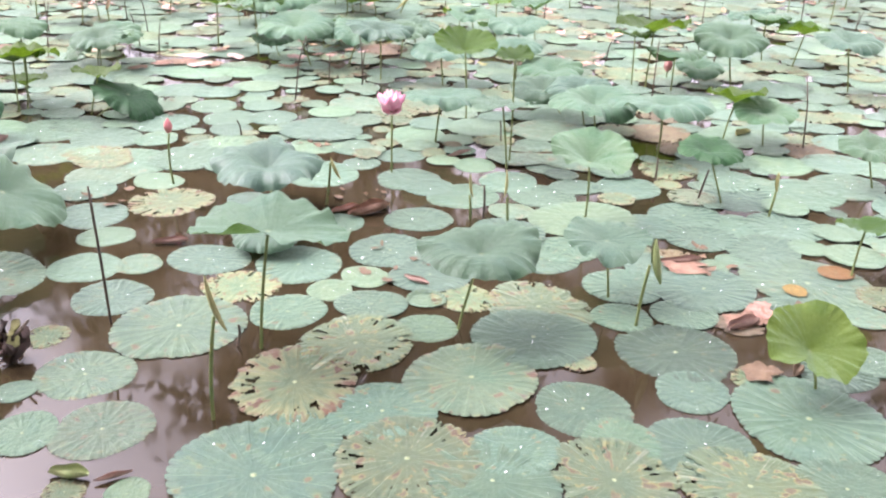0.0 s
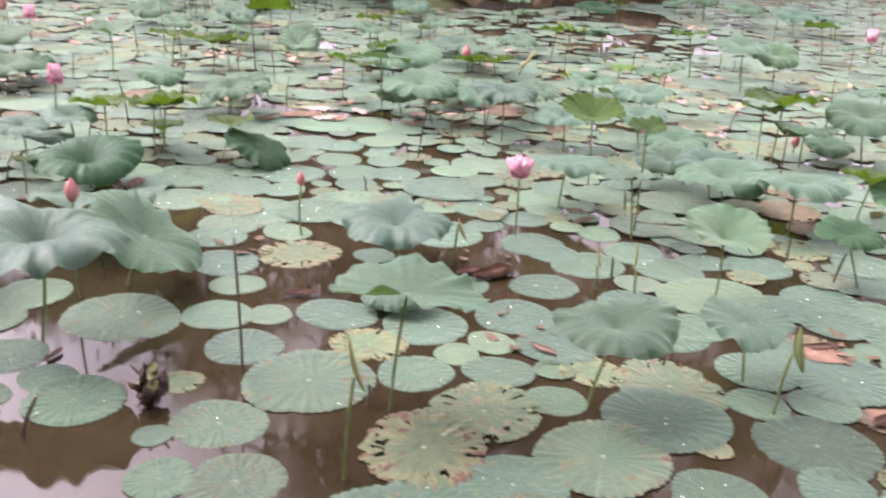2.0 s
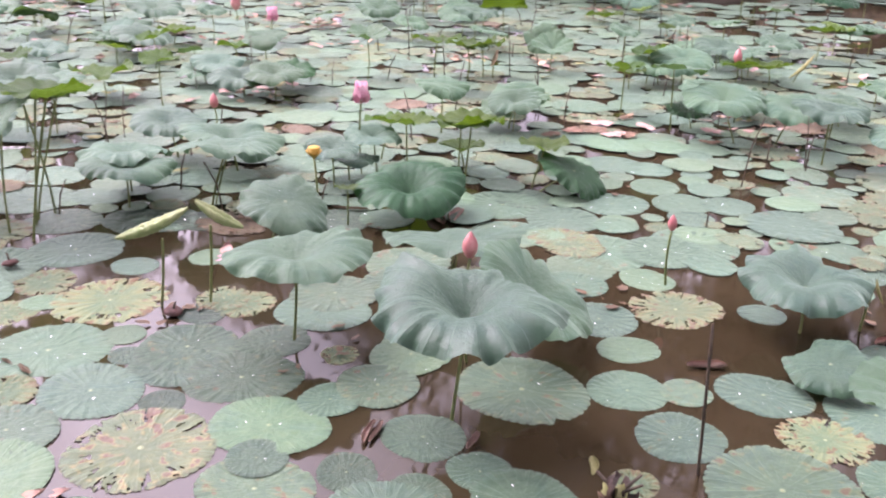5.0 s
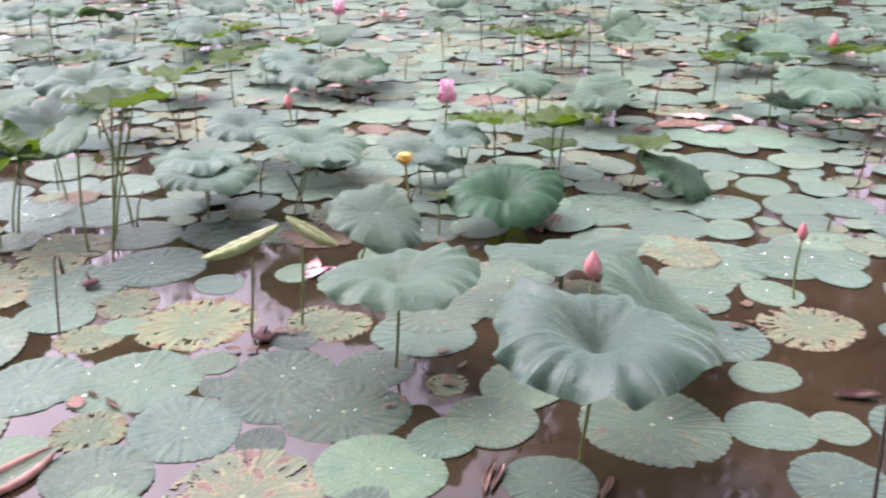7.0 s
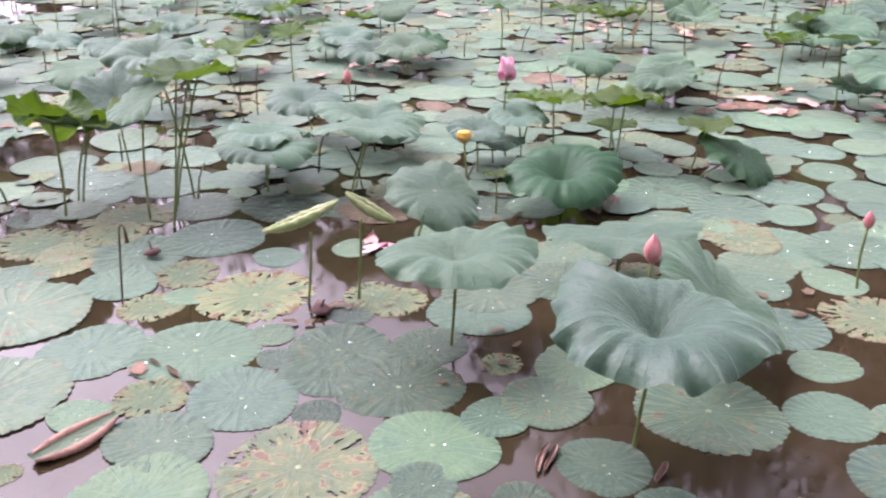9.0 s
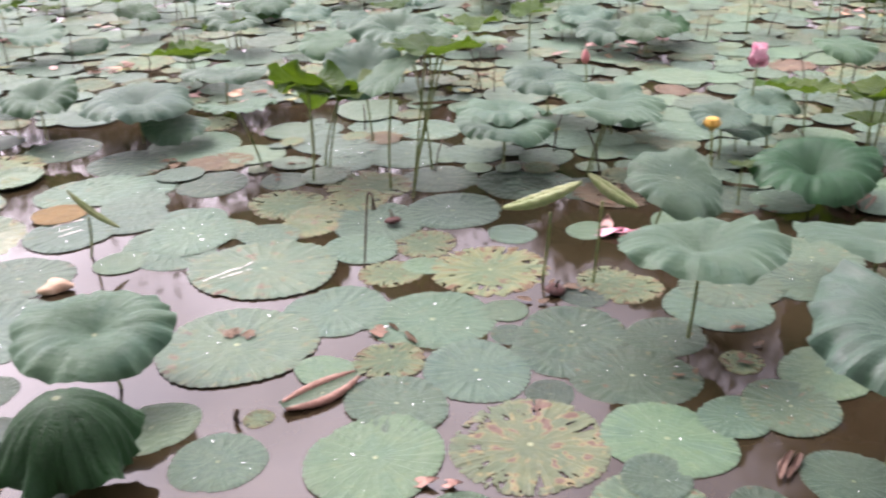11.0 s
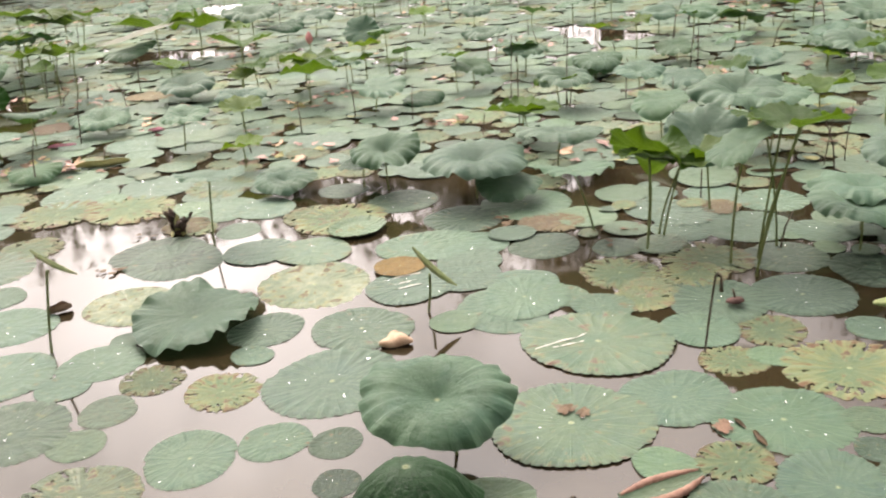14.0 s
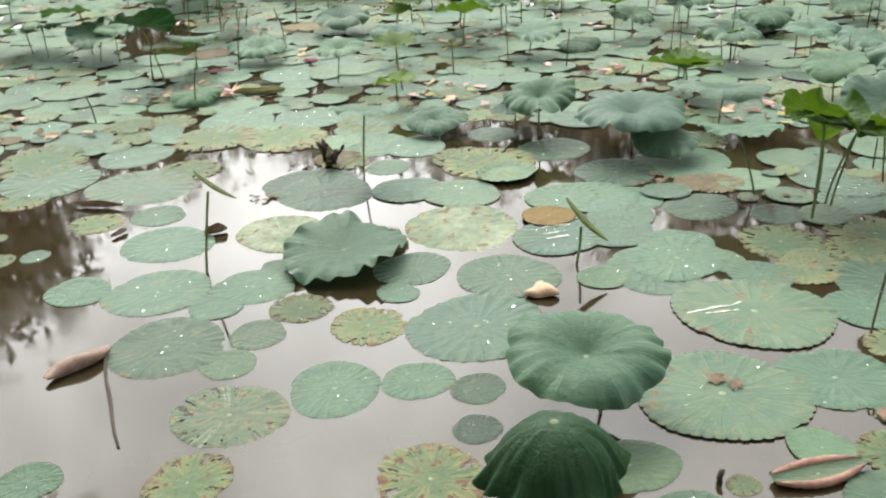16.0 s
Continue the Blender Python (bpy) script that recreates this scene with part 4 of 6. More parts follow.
# ---- ground, water, bank ----
def ground_mesh():
    n = 130
    ax = np.sign(np.linspace(-1, 1, n)) * np.abs(np.linspace(-1, 1, n)) ** 2.4 * 260
    verts, faces = [], []
    for iy in range(n):
        for ix in range(n):
            x, y = ax[ix] - 3, ax[iy] + 6
            d = out_of_pond(x, y)
            z = -0.55 + 0.9 * max(0.0, min(1.0, (d + 0.45) / 0.75))
            z += (0.9 * max(0.0, min(1.0, (d - 0.6) / 5)) if y > 4 else 0.0)
            z += 0.08 * noise.noise(Vector((x * 0.5, y * 0.5, 0))) * (d > 0)
            verts.append((x, y, z))
    for iy in range(n - 1):
        for ix in range(n - 1):
            a = iy * n + ix
            faces.append((a, a + 1, a + n + 1, a + n))
    return mesh_from("ground", verts, faces, M["soil"])


tagged(new("ground", ground_mesh()), "brown earth and grass of the pond bank", "ground", kind="structure")
wv = [(-40, -14, 0), (34, -14, 0), (34, 34, 0), (-40, 34, 0)]
tagged(new("water", mesh_from("water", wv, [(0, 1, 2, 3)], M["water"], smooth=False)), "still brown muddy pond water between the leaves", "water", kind="structure")


def rock(x, y, sx, sy, sz, seed):
    bm = bmesh.new()
    bmesh.ops.create_icosphere(bm, subdivisions=4, radius=1)
    for v in bm.verts:
        p = v.co * 1.3 + Vector((seed * 7.1, seed * 3.3, 0))
        v.co *= 1 + 0.30 * noise.noise(p) + 0.10 * noise.noise(p * 3.1) + 0.04 * noise.noise(p * 8)
        # flattened facets as split stone has
        for q in range(9):
            d = Vector((math.sin(seed + q * 2.1), math.cos(seed * 1.7 + q * 1.3), math.sin(q * 1.9 + seed) * 0.9)).normalized()
            over = v.co.dot(d) - 0.68
            if over > 0:
                v.co -= d * over * 0.95
        v.co = Vector((v.co.x * sx, v.co.y * sy, v.co.z * sz))
    me = bpy.data.meshes.new("rock")
    bm.to_mesh(me)
    bm.free()
    me.polygons.foreach_set("use_smooth", [True] * len(me.polygons))
    me.materials.append(M["rock"])
    ob = new("rock", me)
    ob.matrix_world = pose(x, y, sz * 0.45, 0, 0, seed * 50)
    return tagged(ob, "weathered brown boulder on the pond's edge", "rock", "rocks along the bank")


rock(-1.80, 17.45, 0.60, 0.50, 0.42, 1)
rock(-1.40, 18.05, 0.72, 0.55, 0.80, 13)
rock(-2.35, 18.1, 0.45, 0.45, 0.55, 3)
rock(-0.46, 18.15, 0.24, 0.22, 0.40, 4)
rock(0.05, 18.85, 0.50, 0.44, 0.60, 2)
rock(0.55, 19.7, 0.5, 0.45, 0.75, 12)
rock(1.40, 20.0, 0.80, 0.55, 0.58, 8)
rock(2.0, 20.9, 0.5, 0.45, 0.4, 14)
rock(-0.75, 19.3, 0.6, 0.5, 0.85, 17)
rock(-4.35, 17.75, 0.26, 0.24, 0.36, 5)
rock(-3.95, 17.8, 0.22, 0.22, 0.26, 18)
rock(-6.1, 19.0, 0.85, 0.55, 0.62, 6)
rock(-7.2, 19.5, 0.6, 0.5, 0.5, 19)
rock(-3.2, 18.8, 0.6, 0.5, 0.5, 15)
rock(-5.1, 19.4, 0.7, 0.5, 0.7, 16)
rock(-8.6, 20.6, 0.7, 0.5, 0.45, 7)
rock(-10.4, 22.0, 0.7, 0.6, 0.45, 11)
rock(3.6, 27.0, 0.5, 0.5, 0.35, 9)
rock(4.4, 27.4, 0.7, 0.6, 0.45, 10)


def tree(x, y, h, spread, seed):
    """A bank tree: tapered trunk, limbs, and a crown of many small leaves in clumps."""
    r = np.random.default_rng(seed)
    ob = thing("tree", x, y, 0.5)
    pts = [Vector((0, 0, -0.6))]
    for i in range(7):
        f = (i + 1) / 7
        pts.append(Vector((0.25 * math.sin(seed + f * 3) * f, 0.25 * math.cos(seed * 2 + f * 2) * f, h * 0.75 * f)))
    w = 0.035 * h
    part("trunk", mesh_from("trunk", *tube(pts, [w * 1.5, w * 1.1] + [w * (1 - 0.11 * i) for i in range(6)], 10), M["bark"]), ob)
    tips = []
    for i in range(9):
        b = pts[2 + i % 5]
        a = i * 2.4 + seed
        e = b + Vector((math.cos(a), math.sin(a), 0)) * spread * r.uniform(0.5, 0.95) + Vector((0, 0, h * r.uniform(0.05, 0.3)))
        m = (b + e) / 2 + Vector((0, 0, 0.06 * h))
        part("limb", mesh_from("limb", *tube([b, m, e], [w * 0.4, w * 0.27, w * 0.1], 6), M["bark"]), ob)
        tips += [e, m + Vector((0, 0, 0.3))]
    tips += [pts[-1], pts[-1] + Vector((0, 0, 0.12 * h))]
    v, f = [], []
    for c in tips:
        cr = spread * r.uniform(0.28, 0.5)
        for j in range(230):
            p = r.normal(0, 0.5, 3) * cr + np.array(c) * (1, 1, 1)
            s, d = r.uniform(0.13, 0.28), r.normal(0, 1, (2, 3))
            d /= np.linalg.norm(d, axis=1)[:, None]
            o = len(v)
            v += [p, p + d[0] * s + d[1] * s * 0.4, p + d[0] * s * 2, p + d[0] * s - d[1] * s * 0.4]
            f.append((o, o + 1, o + 2, o + 3))
    part("crown", mesh_from("crown", v, f, M["crown"], smooth=False), ob)
    return tagged(ob, "broad green tree on the pond bank", "tree", "trees round the pond")


tree(12.24, 7.74, 9, 3.2, 3)
tree(14.83, 15.98, 10, 3.6, 4)
tree(13.6, 22.4, 13, 3.8, 5)
tree(10.8, 27.2, 17, 3.4, 6)
tree(6.2, 29.3, 21, 3.0, 7)
tree(2.6, 26.6, 19, 2.9, 8)
tree(-0.1, 20.9, 12.5, 3, 9)
tree(-3.75, 19.6, 12, 3.2, 10)
tree(-2.9, 20.4, 11, 2.6, 38)
tree(-7.67, 20.08, 10, 3, 11)
tree(-11.21, 20.75, 8.5, 2.6, 12)
tree(-15.34, 21.18, 8.5, 2.8, 13)
tree(-19.76, 20.12, 9, 3, 14)
tree(-24.16, 18.15, 9.5, 3.2, 15)
tree(-27.49, 14.78, 8, 3, 16)
tree(-28.3, 7.2, 6.2, 3.0, 17)
tree(-26.9, 1.7, 8.6, 3.2, 18)
tree(-25.98, -0.6, 9.4, 3.4, 19)
tree(-24.70, -3.05, 9, 3.6, 20)
tree(-21.08, -5.44, 9, 3.4, 21)
tree(-30.13, 11.30, 7.5, 3, 22)
# unseen trees added on the near bank, to shade the water at its foot
tree(2.2, -2.5, 12, 4.6, 31)
tree(-1.6, -2.7, 13, 5.0, 32)
tree(-5.7, -2.7, 13, 4.8, 33)
tree(-9.0, -3.4, 12, 4.2, 34)
tree(6.2, -2.2, 11, 4.0, 35)
tree(-3.6, -2.2, 12, 4.8, 39)
tree(0.4, -3.1, 12, 4.4, 40)
tree(0.4, -7.2, 14, 4.6, 36)
tree(-4.2, -7.6, 14, 4.6, 37)
# shrubs under the trees, all along the bank
bv, bf = [], []
for i in range(24000):
    ang = rng.uniform(-75, 116)
    low = i % 2 == 0 and -30 < ang < 60
    d = shore(ang) + (0.25 + abs(rng.normal(0, 0.9)) if low else 1.6 + abs(rng.normal(0, 1.6)))
    x, y = PX - math.sin(radians(ang)) * d, PY + math.cos(radians(ang)) * d
    top = 1.6 + 1.6 * noise.noise(Vector((x * 0.35, y * 0.35, 5))) + (1.7 if ang > 30 or ang < -25 else 0.3)
    z = 0.4 + max(0.3, top + 0.5) * rng.uniform(0, 1) ** 0.8
    if low:
        z = 0.15 + 0.3 * min(2.0, d - shore(ang)) + max(0.05, 0.3 + 0.6 * noise.noise(Vector((x * 0.9, y * 0.9, 1)))) * rng.uniform(0, 1)
    q, s = rng.normal(0, 1, (2, 3)), rng.uniform(0.05, 0.12) if low else rng.uniform(0.08, 0.2)
    q /= np.linalg.norm(q, axis=1)[:, None]
    p, o = np.array((x, y, z)), len(bv)
    bv += [p, p + q[0] * s + q[1] * s * 0.4, p + q[0] * s * 2, p + q[0] * s - q[1] * s * 0.4]
    bf.append((o, o + 1, o + 2, o + 3))
tagged(new("bank_shrubs", mesh_from("bank_shrubs", bv, bf, M["crown"], smooth=False)), "dense green shrubs under the bank trees", "shrubs", kind="stuff")
# grass and weeds along the far bank
gv, gf = [], []
for i in range(2600):
    ang = rng.uniform(-40, 75)
    d = shore(ang) + abs(rng.normal(0.1, 1.1))
    x, y = PX - math.sin(radians(ang)) * d, PY + math.cos(radians(ang)) * d
    z = 0.1 + 0.25 * min(1, max(0, d - shore(ang)))
    hgt, a, lean = rng.uniform(0.06, 0.26), rng.uniform(0, 6.28), rng.uniform(0.05, 0.2)
    o = len(gv)
    dx, dy = math.cos(a) * 0.018, math.sin(a) * 0.018
    gv += [(x - dx, y - dy, z), (x + dx, y + dy, z), (x + dx + lean * dy * 30, y + dy - lean * dx * 30, z + hgt * 0.6), (x + lean * dy * 60, y - lean * dx * 60, z + hgt)]
    gf.append((o, o + 1, o + 2, o + 3))
tagged(new("bank_grass", mesh_from("bank_grass", gv, gf, M["grass"], smooth=False)), "green grass and weeds on the bank", "grass", kind="stuff")

# ---- floating leaves, nearest water first ----
pad(-1.62, 8.34, 0.20, 's')
pad(-2.06, 8.42, 0.17, 'y')
pad(2.43, 6.36, 0.182, 'r')
pad(1.35, 3.94, 0.105, 'r')
pad(1.67, 7.12, 0.182, 'r')
pad(1.23, 4.59, 0.121, 'r')
# two rust spots of the leaf beneath, laid on as separate small pads
pad(1.93, 4.46, 0.081, 'o')
pad(1.68, 4.26, 0.058, 'o')
pad(-1.50, 4.32, 0.166, 'g')
pad(-1.27, 4.37, 0.110, 's')
pad(-1.28, 4.03, 0.174, 'g')
pad(-0.97, 4.45, 0.184, 'g')
pad(-0.55, 4.42, 0.208, 'g')
pad(-0.76, 4.17, 0.173, 'y')
pad(-0.93, 3.79, 0.272, 's')
pad(-0.52, 3.95, 0.164, 'g')
pad(-0.37, 4.16, 0.105, 'p')
pad(-0.23, 4.30, 0.114, 'p')
pad(-0.18, 4.03, 0.149, 'g')
pad(0.05, 4.09, 0.091, 'u')
pad(0.06, 3.84, 0.126, 'p')
pad(-0.21, 3.69, 0.237, 't')
pad(-0.40, 3.39, 0.256, 'y')
pad(-1.17, 3.41, 0.180, 's')
pad(-1.42, 3.68, 0.094, 'y')
pad(-0.99, 3.07, 0.173, 's')
pad(-0.07, 3.22, 0.190, 'g')
pad(-0.36, 3.04, 0.167, 'g')
pad(-0.44, 2.84, 0.288, 'g')
pad(0.03, 2.95, 0.244, 't')
pad(-0.99, 2.74, 0.068, 'y')
pad(-0.80, 2.74, 0.076, 'p')
pad(0.24, 3.46, 0.260, 's')
pad(0.38, 3.01, 0.152, 'g')
pad(0.63, 3.28, 0.178, 'g')
pad(0.53, 4.06, 0.240, 't')
pad(0.49, 3.78, 0.253, 'g')
pad(0.87, 3.98, 0.130, 'g')
pad(0.93, 4.28, 0.189, 'g')
pad(1.14, 4.02, 0.143, 'g')
pad(1.28, 4.27, 0.239, 'g')
pad(1.04, 3.70, 0.237, 'd')
pad(1.04, 3.41, 0.143, 'g')
pad(0.99, 3.06, 0.186, 'g')
pad(0.73, 3.08, 0.140, 'g')
pad(0.68, 2.87, 0.220, 't')
pad(0.30, 2.85, 0.210, 'g')
pad(1.10, 2.86, 0.219, 't')
pad(0.65, 3.59, 0.070, 'y')
pad(1.30, 3.52, 0.095, 'y')
pad(1.77, 4.36, 0.294, 's')
pad(1.60, 4.99, 0.217, 'g')
pad(1.62, 3.58, 0.150, 'g')
pad(-2.32, 5.91, 0.222, 's')
pad(-1.77, 5.80, 0.268, 'g')
pad(-1.86, 5.53, 0.193, 'p')
pad(-1.86, 5.30, 0.170, 'g')
pad(-1.69, 4.95, 0.188, 'g')
pad(-1.53, 4.68, 0.135, 'p')
pad(-2.46, 6.40, 0.258, 'g')
pad(-2.06, 6.25, 0.234, 'g')
pad(-1.74, 6.32, 0.109, 'p')
pad(-1.49, 6.30, 0.100, 'y')
pad(-1.29, 6.06, 0.262, 'g')
pad(-1.51, 5.49, 0.143, 'p')
pad(-0.65, 5.69, 0.247, 'g')
pad(-0.95, 5.24, 0.114, 'g')
pad(-1.35, 5.17, 0.226, 'y')
pad(-0.49, 6.21, 0.161, 'g')
pad(-0.40, 5.89, 0.119, 'g')
pad(-0.17, 6.08, 0.157, 'g')
pad(-0.10, 5.63, 0.195, 'g')
pad(-0.02, 5.02, 0.176, 'g')
pad(-0.42, 4.94, 0.130, 'g')
pad(0.21, 5.38, 0.203, 'g')
pad(0.65, 5.41, 0.188, 'g')
pad(0.47, 5.63, 0.179, 'g')
pad(1.75, 5.46, 0.221, 'g')
pad(2.14, 5.58, 0.241, 'g')
pad(1.38, 5.17, 0.195, 'g')
pad(1.88, 5.05, 0.205, 'g')
pad(1.08, 4.50, 0.145, 'g')
pad(0.58, 4.56, 0.174, 'g')
pad(-0.14, 4.61, 0.203, 'g')
pad(0.21, 4.12, 0.146, 'y')
pad(0.06, 4.34, 0.192, 'g')
pad(1.76, 5.74, 0.198, 'g')
pad(1.66, 5.99, 0.172, 'g')
pad(2.16, 6.09, 0.209, 'p')
pad(2.52, 6.12, 0.210, 'g')
pad(1.44, 5.92, 0.187, 'y')
pad(1.15, 5.59, 0.194, 'g')
pad(2.75, 6.55, 0.224, 'g')
pad(1.68, 4.74, 0.193, 'g')
pad(1.40, 4.86, 0.184, 'g')
pad(0.85, 5.57, 0.145, 'g')
pad(0.28, 5.92, 0.136, 'p')
pad(0.02, 5.50, 0.143, 'g')
pad(0.70, 4.67, 0.164, 'g')
pad(1.17, 5.00, 0.174, 'g')
pad(1.59, 4.10, 0.121, 'g')
pad(1.68, 3.88, 0.138, 'g')
pad(-2.30, 8.80, 0.19, 'y')
pad(-3.87, 5.55, 0.207, 'r')
pad(-3.90, 3.91, 0.259, 'g')
pad(-3.53, 3.67, 0.216, 'g')
pad(-3.13, 3.38, 0.272, 't')
pad(-3.36, 4.12, 0.222, 'd')
pad(-3.33, 3.95, 0.188, 'd')
pad(-3.22, 3.68, 0.094, 'd')
pad(-3.68, 4.13, 0.100, 'p')
pad(-2.64, 3.28, 0.205, 's')
pad(-2.76, 3.65, 0.221, 'p')
pad(-3.02, 3.95, 0.234, 'd')
pad(-3.03, 4.28, 0.165, 'd')
pad(-2.61, 3.89, 0.130, 'g')
pad(-2.47, 4.05, 0.175, 's')
pad(-2.19, 3.75, 0.161, 'g')
pad(-2.38, 3.46, 0.115, 'd')
pad(-1.94, 3.60, 0.121, 'g')
pad(-2.11, 3.42, 0.112, 'd')
pad(-1.76, 3.46, 0.199, 'g')
pad(-1.91, 4.20, 0.270, 's')
pad(-2.17, 3.25, 0.215, 'g')
pad(-2.00, 5.91, 0.199, 'y')
pad(-2.94, 4.63, 0.225, 'g')
pad(-3.94, 4.43, 0.273, 'y')
pad(-3.33, 4.59, 0.157, 'y')
pad(-4.36, 4.51, 0.164, 'y')
pad(-3.46, 4.43, 0.112, 'd')
pad(-4.06, 4.83, 0.124, 'g')
pad(-4.48, 4.93, 0.258, 'g')
pad(-5.23, 5.54, 0.275, 'g')
pad(-4.87, 5.73, 0.185, 'g')
pad(-4.81, 5.28, 0.225, 'd')
pad(-4.27, 5.50, 0.209, 'g')
pad(-3.85, 3.55, 0.144, 'y')
pad(-3.65, 3.33, 0.191, 'g')
pad(-3.56, 3.97, 0.083, 'd')
pad(-2.71, 4.25, 0.088, 'y')
pad(-2.42, 4.34, 0.187, 'p')
pad(-4.31, 4.16, 0.147, 'y')
pad(-4.22, 4.31, 0.100, 'p')
pad(-4.72, 4.60, 0.248, 'g')
pad(-4.59, 4.30, 0.180, 'g')
pad(-5.10, 4.99, 0.249, 'y')
pad(-5.01, 4.78, 0.173, 'y')
pad(-3.44, 4.61, 0.139, 'y')
pad(-3.76, 5.06, 0.112, 'p')
pad(-5.46, 5.23, 0.176, 'g')
pad(-5.38, 6.00, 0.215, 'g')
pad(-4.45, 5.44, 0.188, 'd')
pad(-3.40, 5.38, 0.160, 'p')
pad(-2.74, 5.31, 0.234, 's')
pad(-1.44, 5.90, 0.240, 'g')
pad(-1.75, 6.24, 0.137, 'g')
pad(-1.81, 6.64, 0.228, 'g')
pad(-2.35, 6.55, 0.199, 'd')
pad(-1.93, 5.81, 0.172, 'y')
pad(-2.69, 5.06, 0.209, 's')
pad(-2.37, 5.23, 0.159, 'y')
pad(-3.30, 5.83, 0.203, 'd')
pad(-1.39, 6.79, 0.196, 'g')
pad(-1.58, 7.09, 0.172, 'p')
pad(-1.91, 7.51, 0.224, 'g')
pad(-2.21, 7.47, 0.169, 'p')
pad(-2.71, 7.04, 0.163, 'g')
pad(-3.06, 5.92, 0.172, 'g')
pad(-4.04, 6.29, 0.174, 'g')
pad(-4.47, 5.92, 0.169, 'g')
pad(-5.74, 5.88, 0.179, 'g')
pad(-1.25, 6.25, 0.163, 'p')
pad(-2.11, 5.91, 0.132, 'p')
pad(-1.66, 7.47, 0.183, 'g')
pad(-5.36, 3.79, 0.215, 'g')
pad(-5.30, 4.15, 0.128, 's')
pad(-4.84, 3.89, 0.337, 's')
pad(-4.29, 3.75, 0.226, 'g')
pad(-4.44, 3.32, 0.322, 's')
pad(-4.01, 3.36, 0.117, 'p')
pad(-3.52, 3.04, 0.240, 'p')
pad(-3.95, 2.75, 0.164, 'g')
pad(-4.29, 2.76, 0.163, 'p')
pad(-5.30, 4.54, 0.219, 'y')
pad(-5.00, 4.38, 0.157, 'y')
pad(-5.56, 4.80, 0.144, 'd')
pad(-5.88, 4.55, 0.206, 'd')
pad(-6.20, 4.29, 0.204, 'g')
pad(-4.35, 5.40, 0.190, 'd')
pad(-4.04, 5.56, 0.173, 'd')
pad(-6.50, 4.97, 0.301, 'g')
pad(-5.08, 4.18, 0.154, 'g')
pad(-4.01, 3.00, 0.059, 'y')
pad(-6.10, 4.85, 0.175, 'r')
pad(-5.54, 5.71, 0.127, 'r')
pad(-7.14, 3.36, 0.100, 'r')
pad(-6.23, 3.78, 0.145, 'o')
pad(-5.16, 2.41, 0.144, 'g')
pad(-4.98, 2.58, 0.111, 'd')
pad(-5.41, 2.83, 0.308, 'g')
pad(-4.59, 2.16, 0.200, 'y')
pad(-4.75, 2.44, 0.093, 'd')
pad(-4.27, 2.31, 0.083, 'd')
pad(-5.46, 3.85, 0.216, 'g')
pad(-5.48, 3.57, 0.125, 'p')
pad(-5.75, 3.21, 0.247, 'g')
pad(-6.09, 2.87, 0.192, 'g')
pad(-6.40, 3.33, 0.319, 'b')
pad(-5.99, 3.68, 0.241, 'g')
pad(-5.88, 3.96, 0.215, 'g')
pad(-5.58, 4.13, 0.167, 'g')
pad(-4.85, 4.66, 0.177, 'd')
pad(-6.59, 4.53, 0.250, 'd')
pad(-7.18, 4.47, 0.245, 'd')
pad(-7.20, 4.00, 0.305, 'y')
pad(-6.95, 3.97, 0.200, 'u')
pad(-6.02, 4.11, 0.191, 'g')
pad(-6.34, 4.16, 0.250, 'g')
pad(-6.83, 3.58, 0.231, 's')
pad(-7.08, 3.35, 0.214, 'g')
pad(-7.52, 3.44, 0.149, 'g')
pad(-5.89, 2.69, 0.104, 'g')
pad(-7.99, 3.56, 0.261, 'g')
pad(-7.79, 3.77, 0.224, 'g')
pad(-7.70, 4.34, 0.176, 'd')
pad(-8.37, 3.66, 0.215, 'g')
pad(-6.04, 5.04, 0.195, 'p')
pad(-9.73, 4.73, 0.225, 'r')
pad(-6.16, 4.77, 0.137, 'r')
pad(-5.52, 5.67, 0.120, 'r')
pad(-7.87, 3.24, 0.166, 'r')
pad(-6.35, 2.14, 0.199, 'g')
pad(-6.24, 1.92, 0.127, 'g')
pad(-5.88, 2.00, 0.132, 's')
pad(-5.71, 1.81, 0.124, 'p')
pad(-5.29, 2.11, 0.196, 'g')
pad(-6.01, 2.25, 0.152, 'y')
pad(-5.68, 2.44, 0.178, 'y')
pad(-6.90, 2.49, 0.256, 'b')
pad(-6.50, 2.32, 0.083, 'g')
pad(-7.34, 2.93, 0.301, 'd')
pad(-6.44, 4.02, 0.215, 'g')
pad(-7.38, 3.93, 0.221, 'y')
pad(-8.50, 3.78, 0.269, 'y')
pad(-8.89, 3.46, 0.294, 'g')
pad(-8.53, 3.11, 0.334, 'y')
pad(-8.84, 2.70, 0.315, 'y')
pad(-9.37, 3.07, 0.236, 'g')
pad(-5.61, 5.43, 0.204, 'g')
pad(-8.20, 3.38, 0.174, 'p')
pad(-8.53, 3.93, 0.252, 'g')
pad(-6.89, 5.17, 0.213, 'd')
pad(-6.75, 5.36, 0.174, 'y')
pad(-10.91, 3.75, 0.286, 'g')
pad(-10.51, 4.41, 0.262, 'g')
pad(-9.85, 4.76, 0.278, 'g')
pad(-2.96, 4.83, 0.222, 's')
pad(-5.34, 1.70, 0.224, 't')
pad(-6.00, 1.63, 0.262, 'd')
pad(-6.56, 1.73, 0.258, 'g')
pad(-6.79, 1.40, 0.165, 'g')
pad(-7.12, 1.92, 0.251, 'g')
pad(-7.57, 1.98, 0.163, 'g')
pad(-7.66, 1.65, 0.161, 'y')
pad(-7.38, 1.28, 0.082, 'g')
pad(-7.52, 2.91, 0.295, 'd')
pad(-5.44, 3.99, 0.248, 'g')
pad(-8.12, 2.01, 0.336, 's')
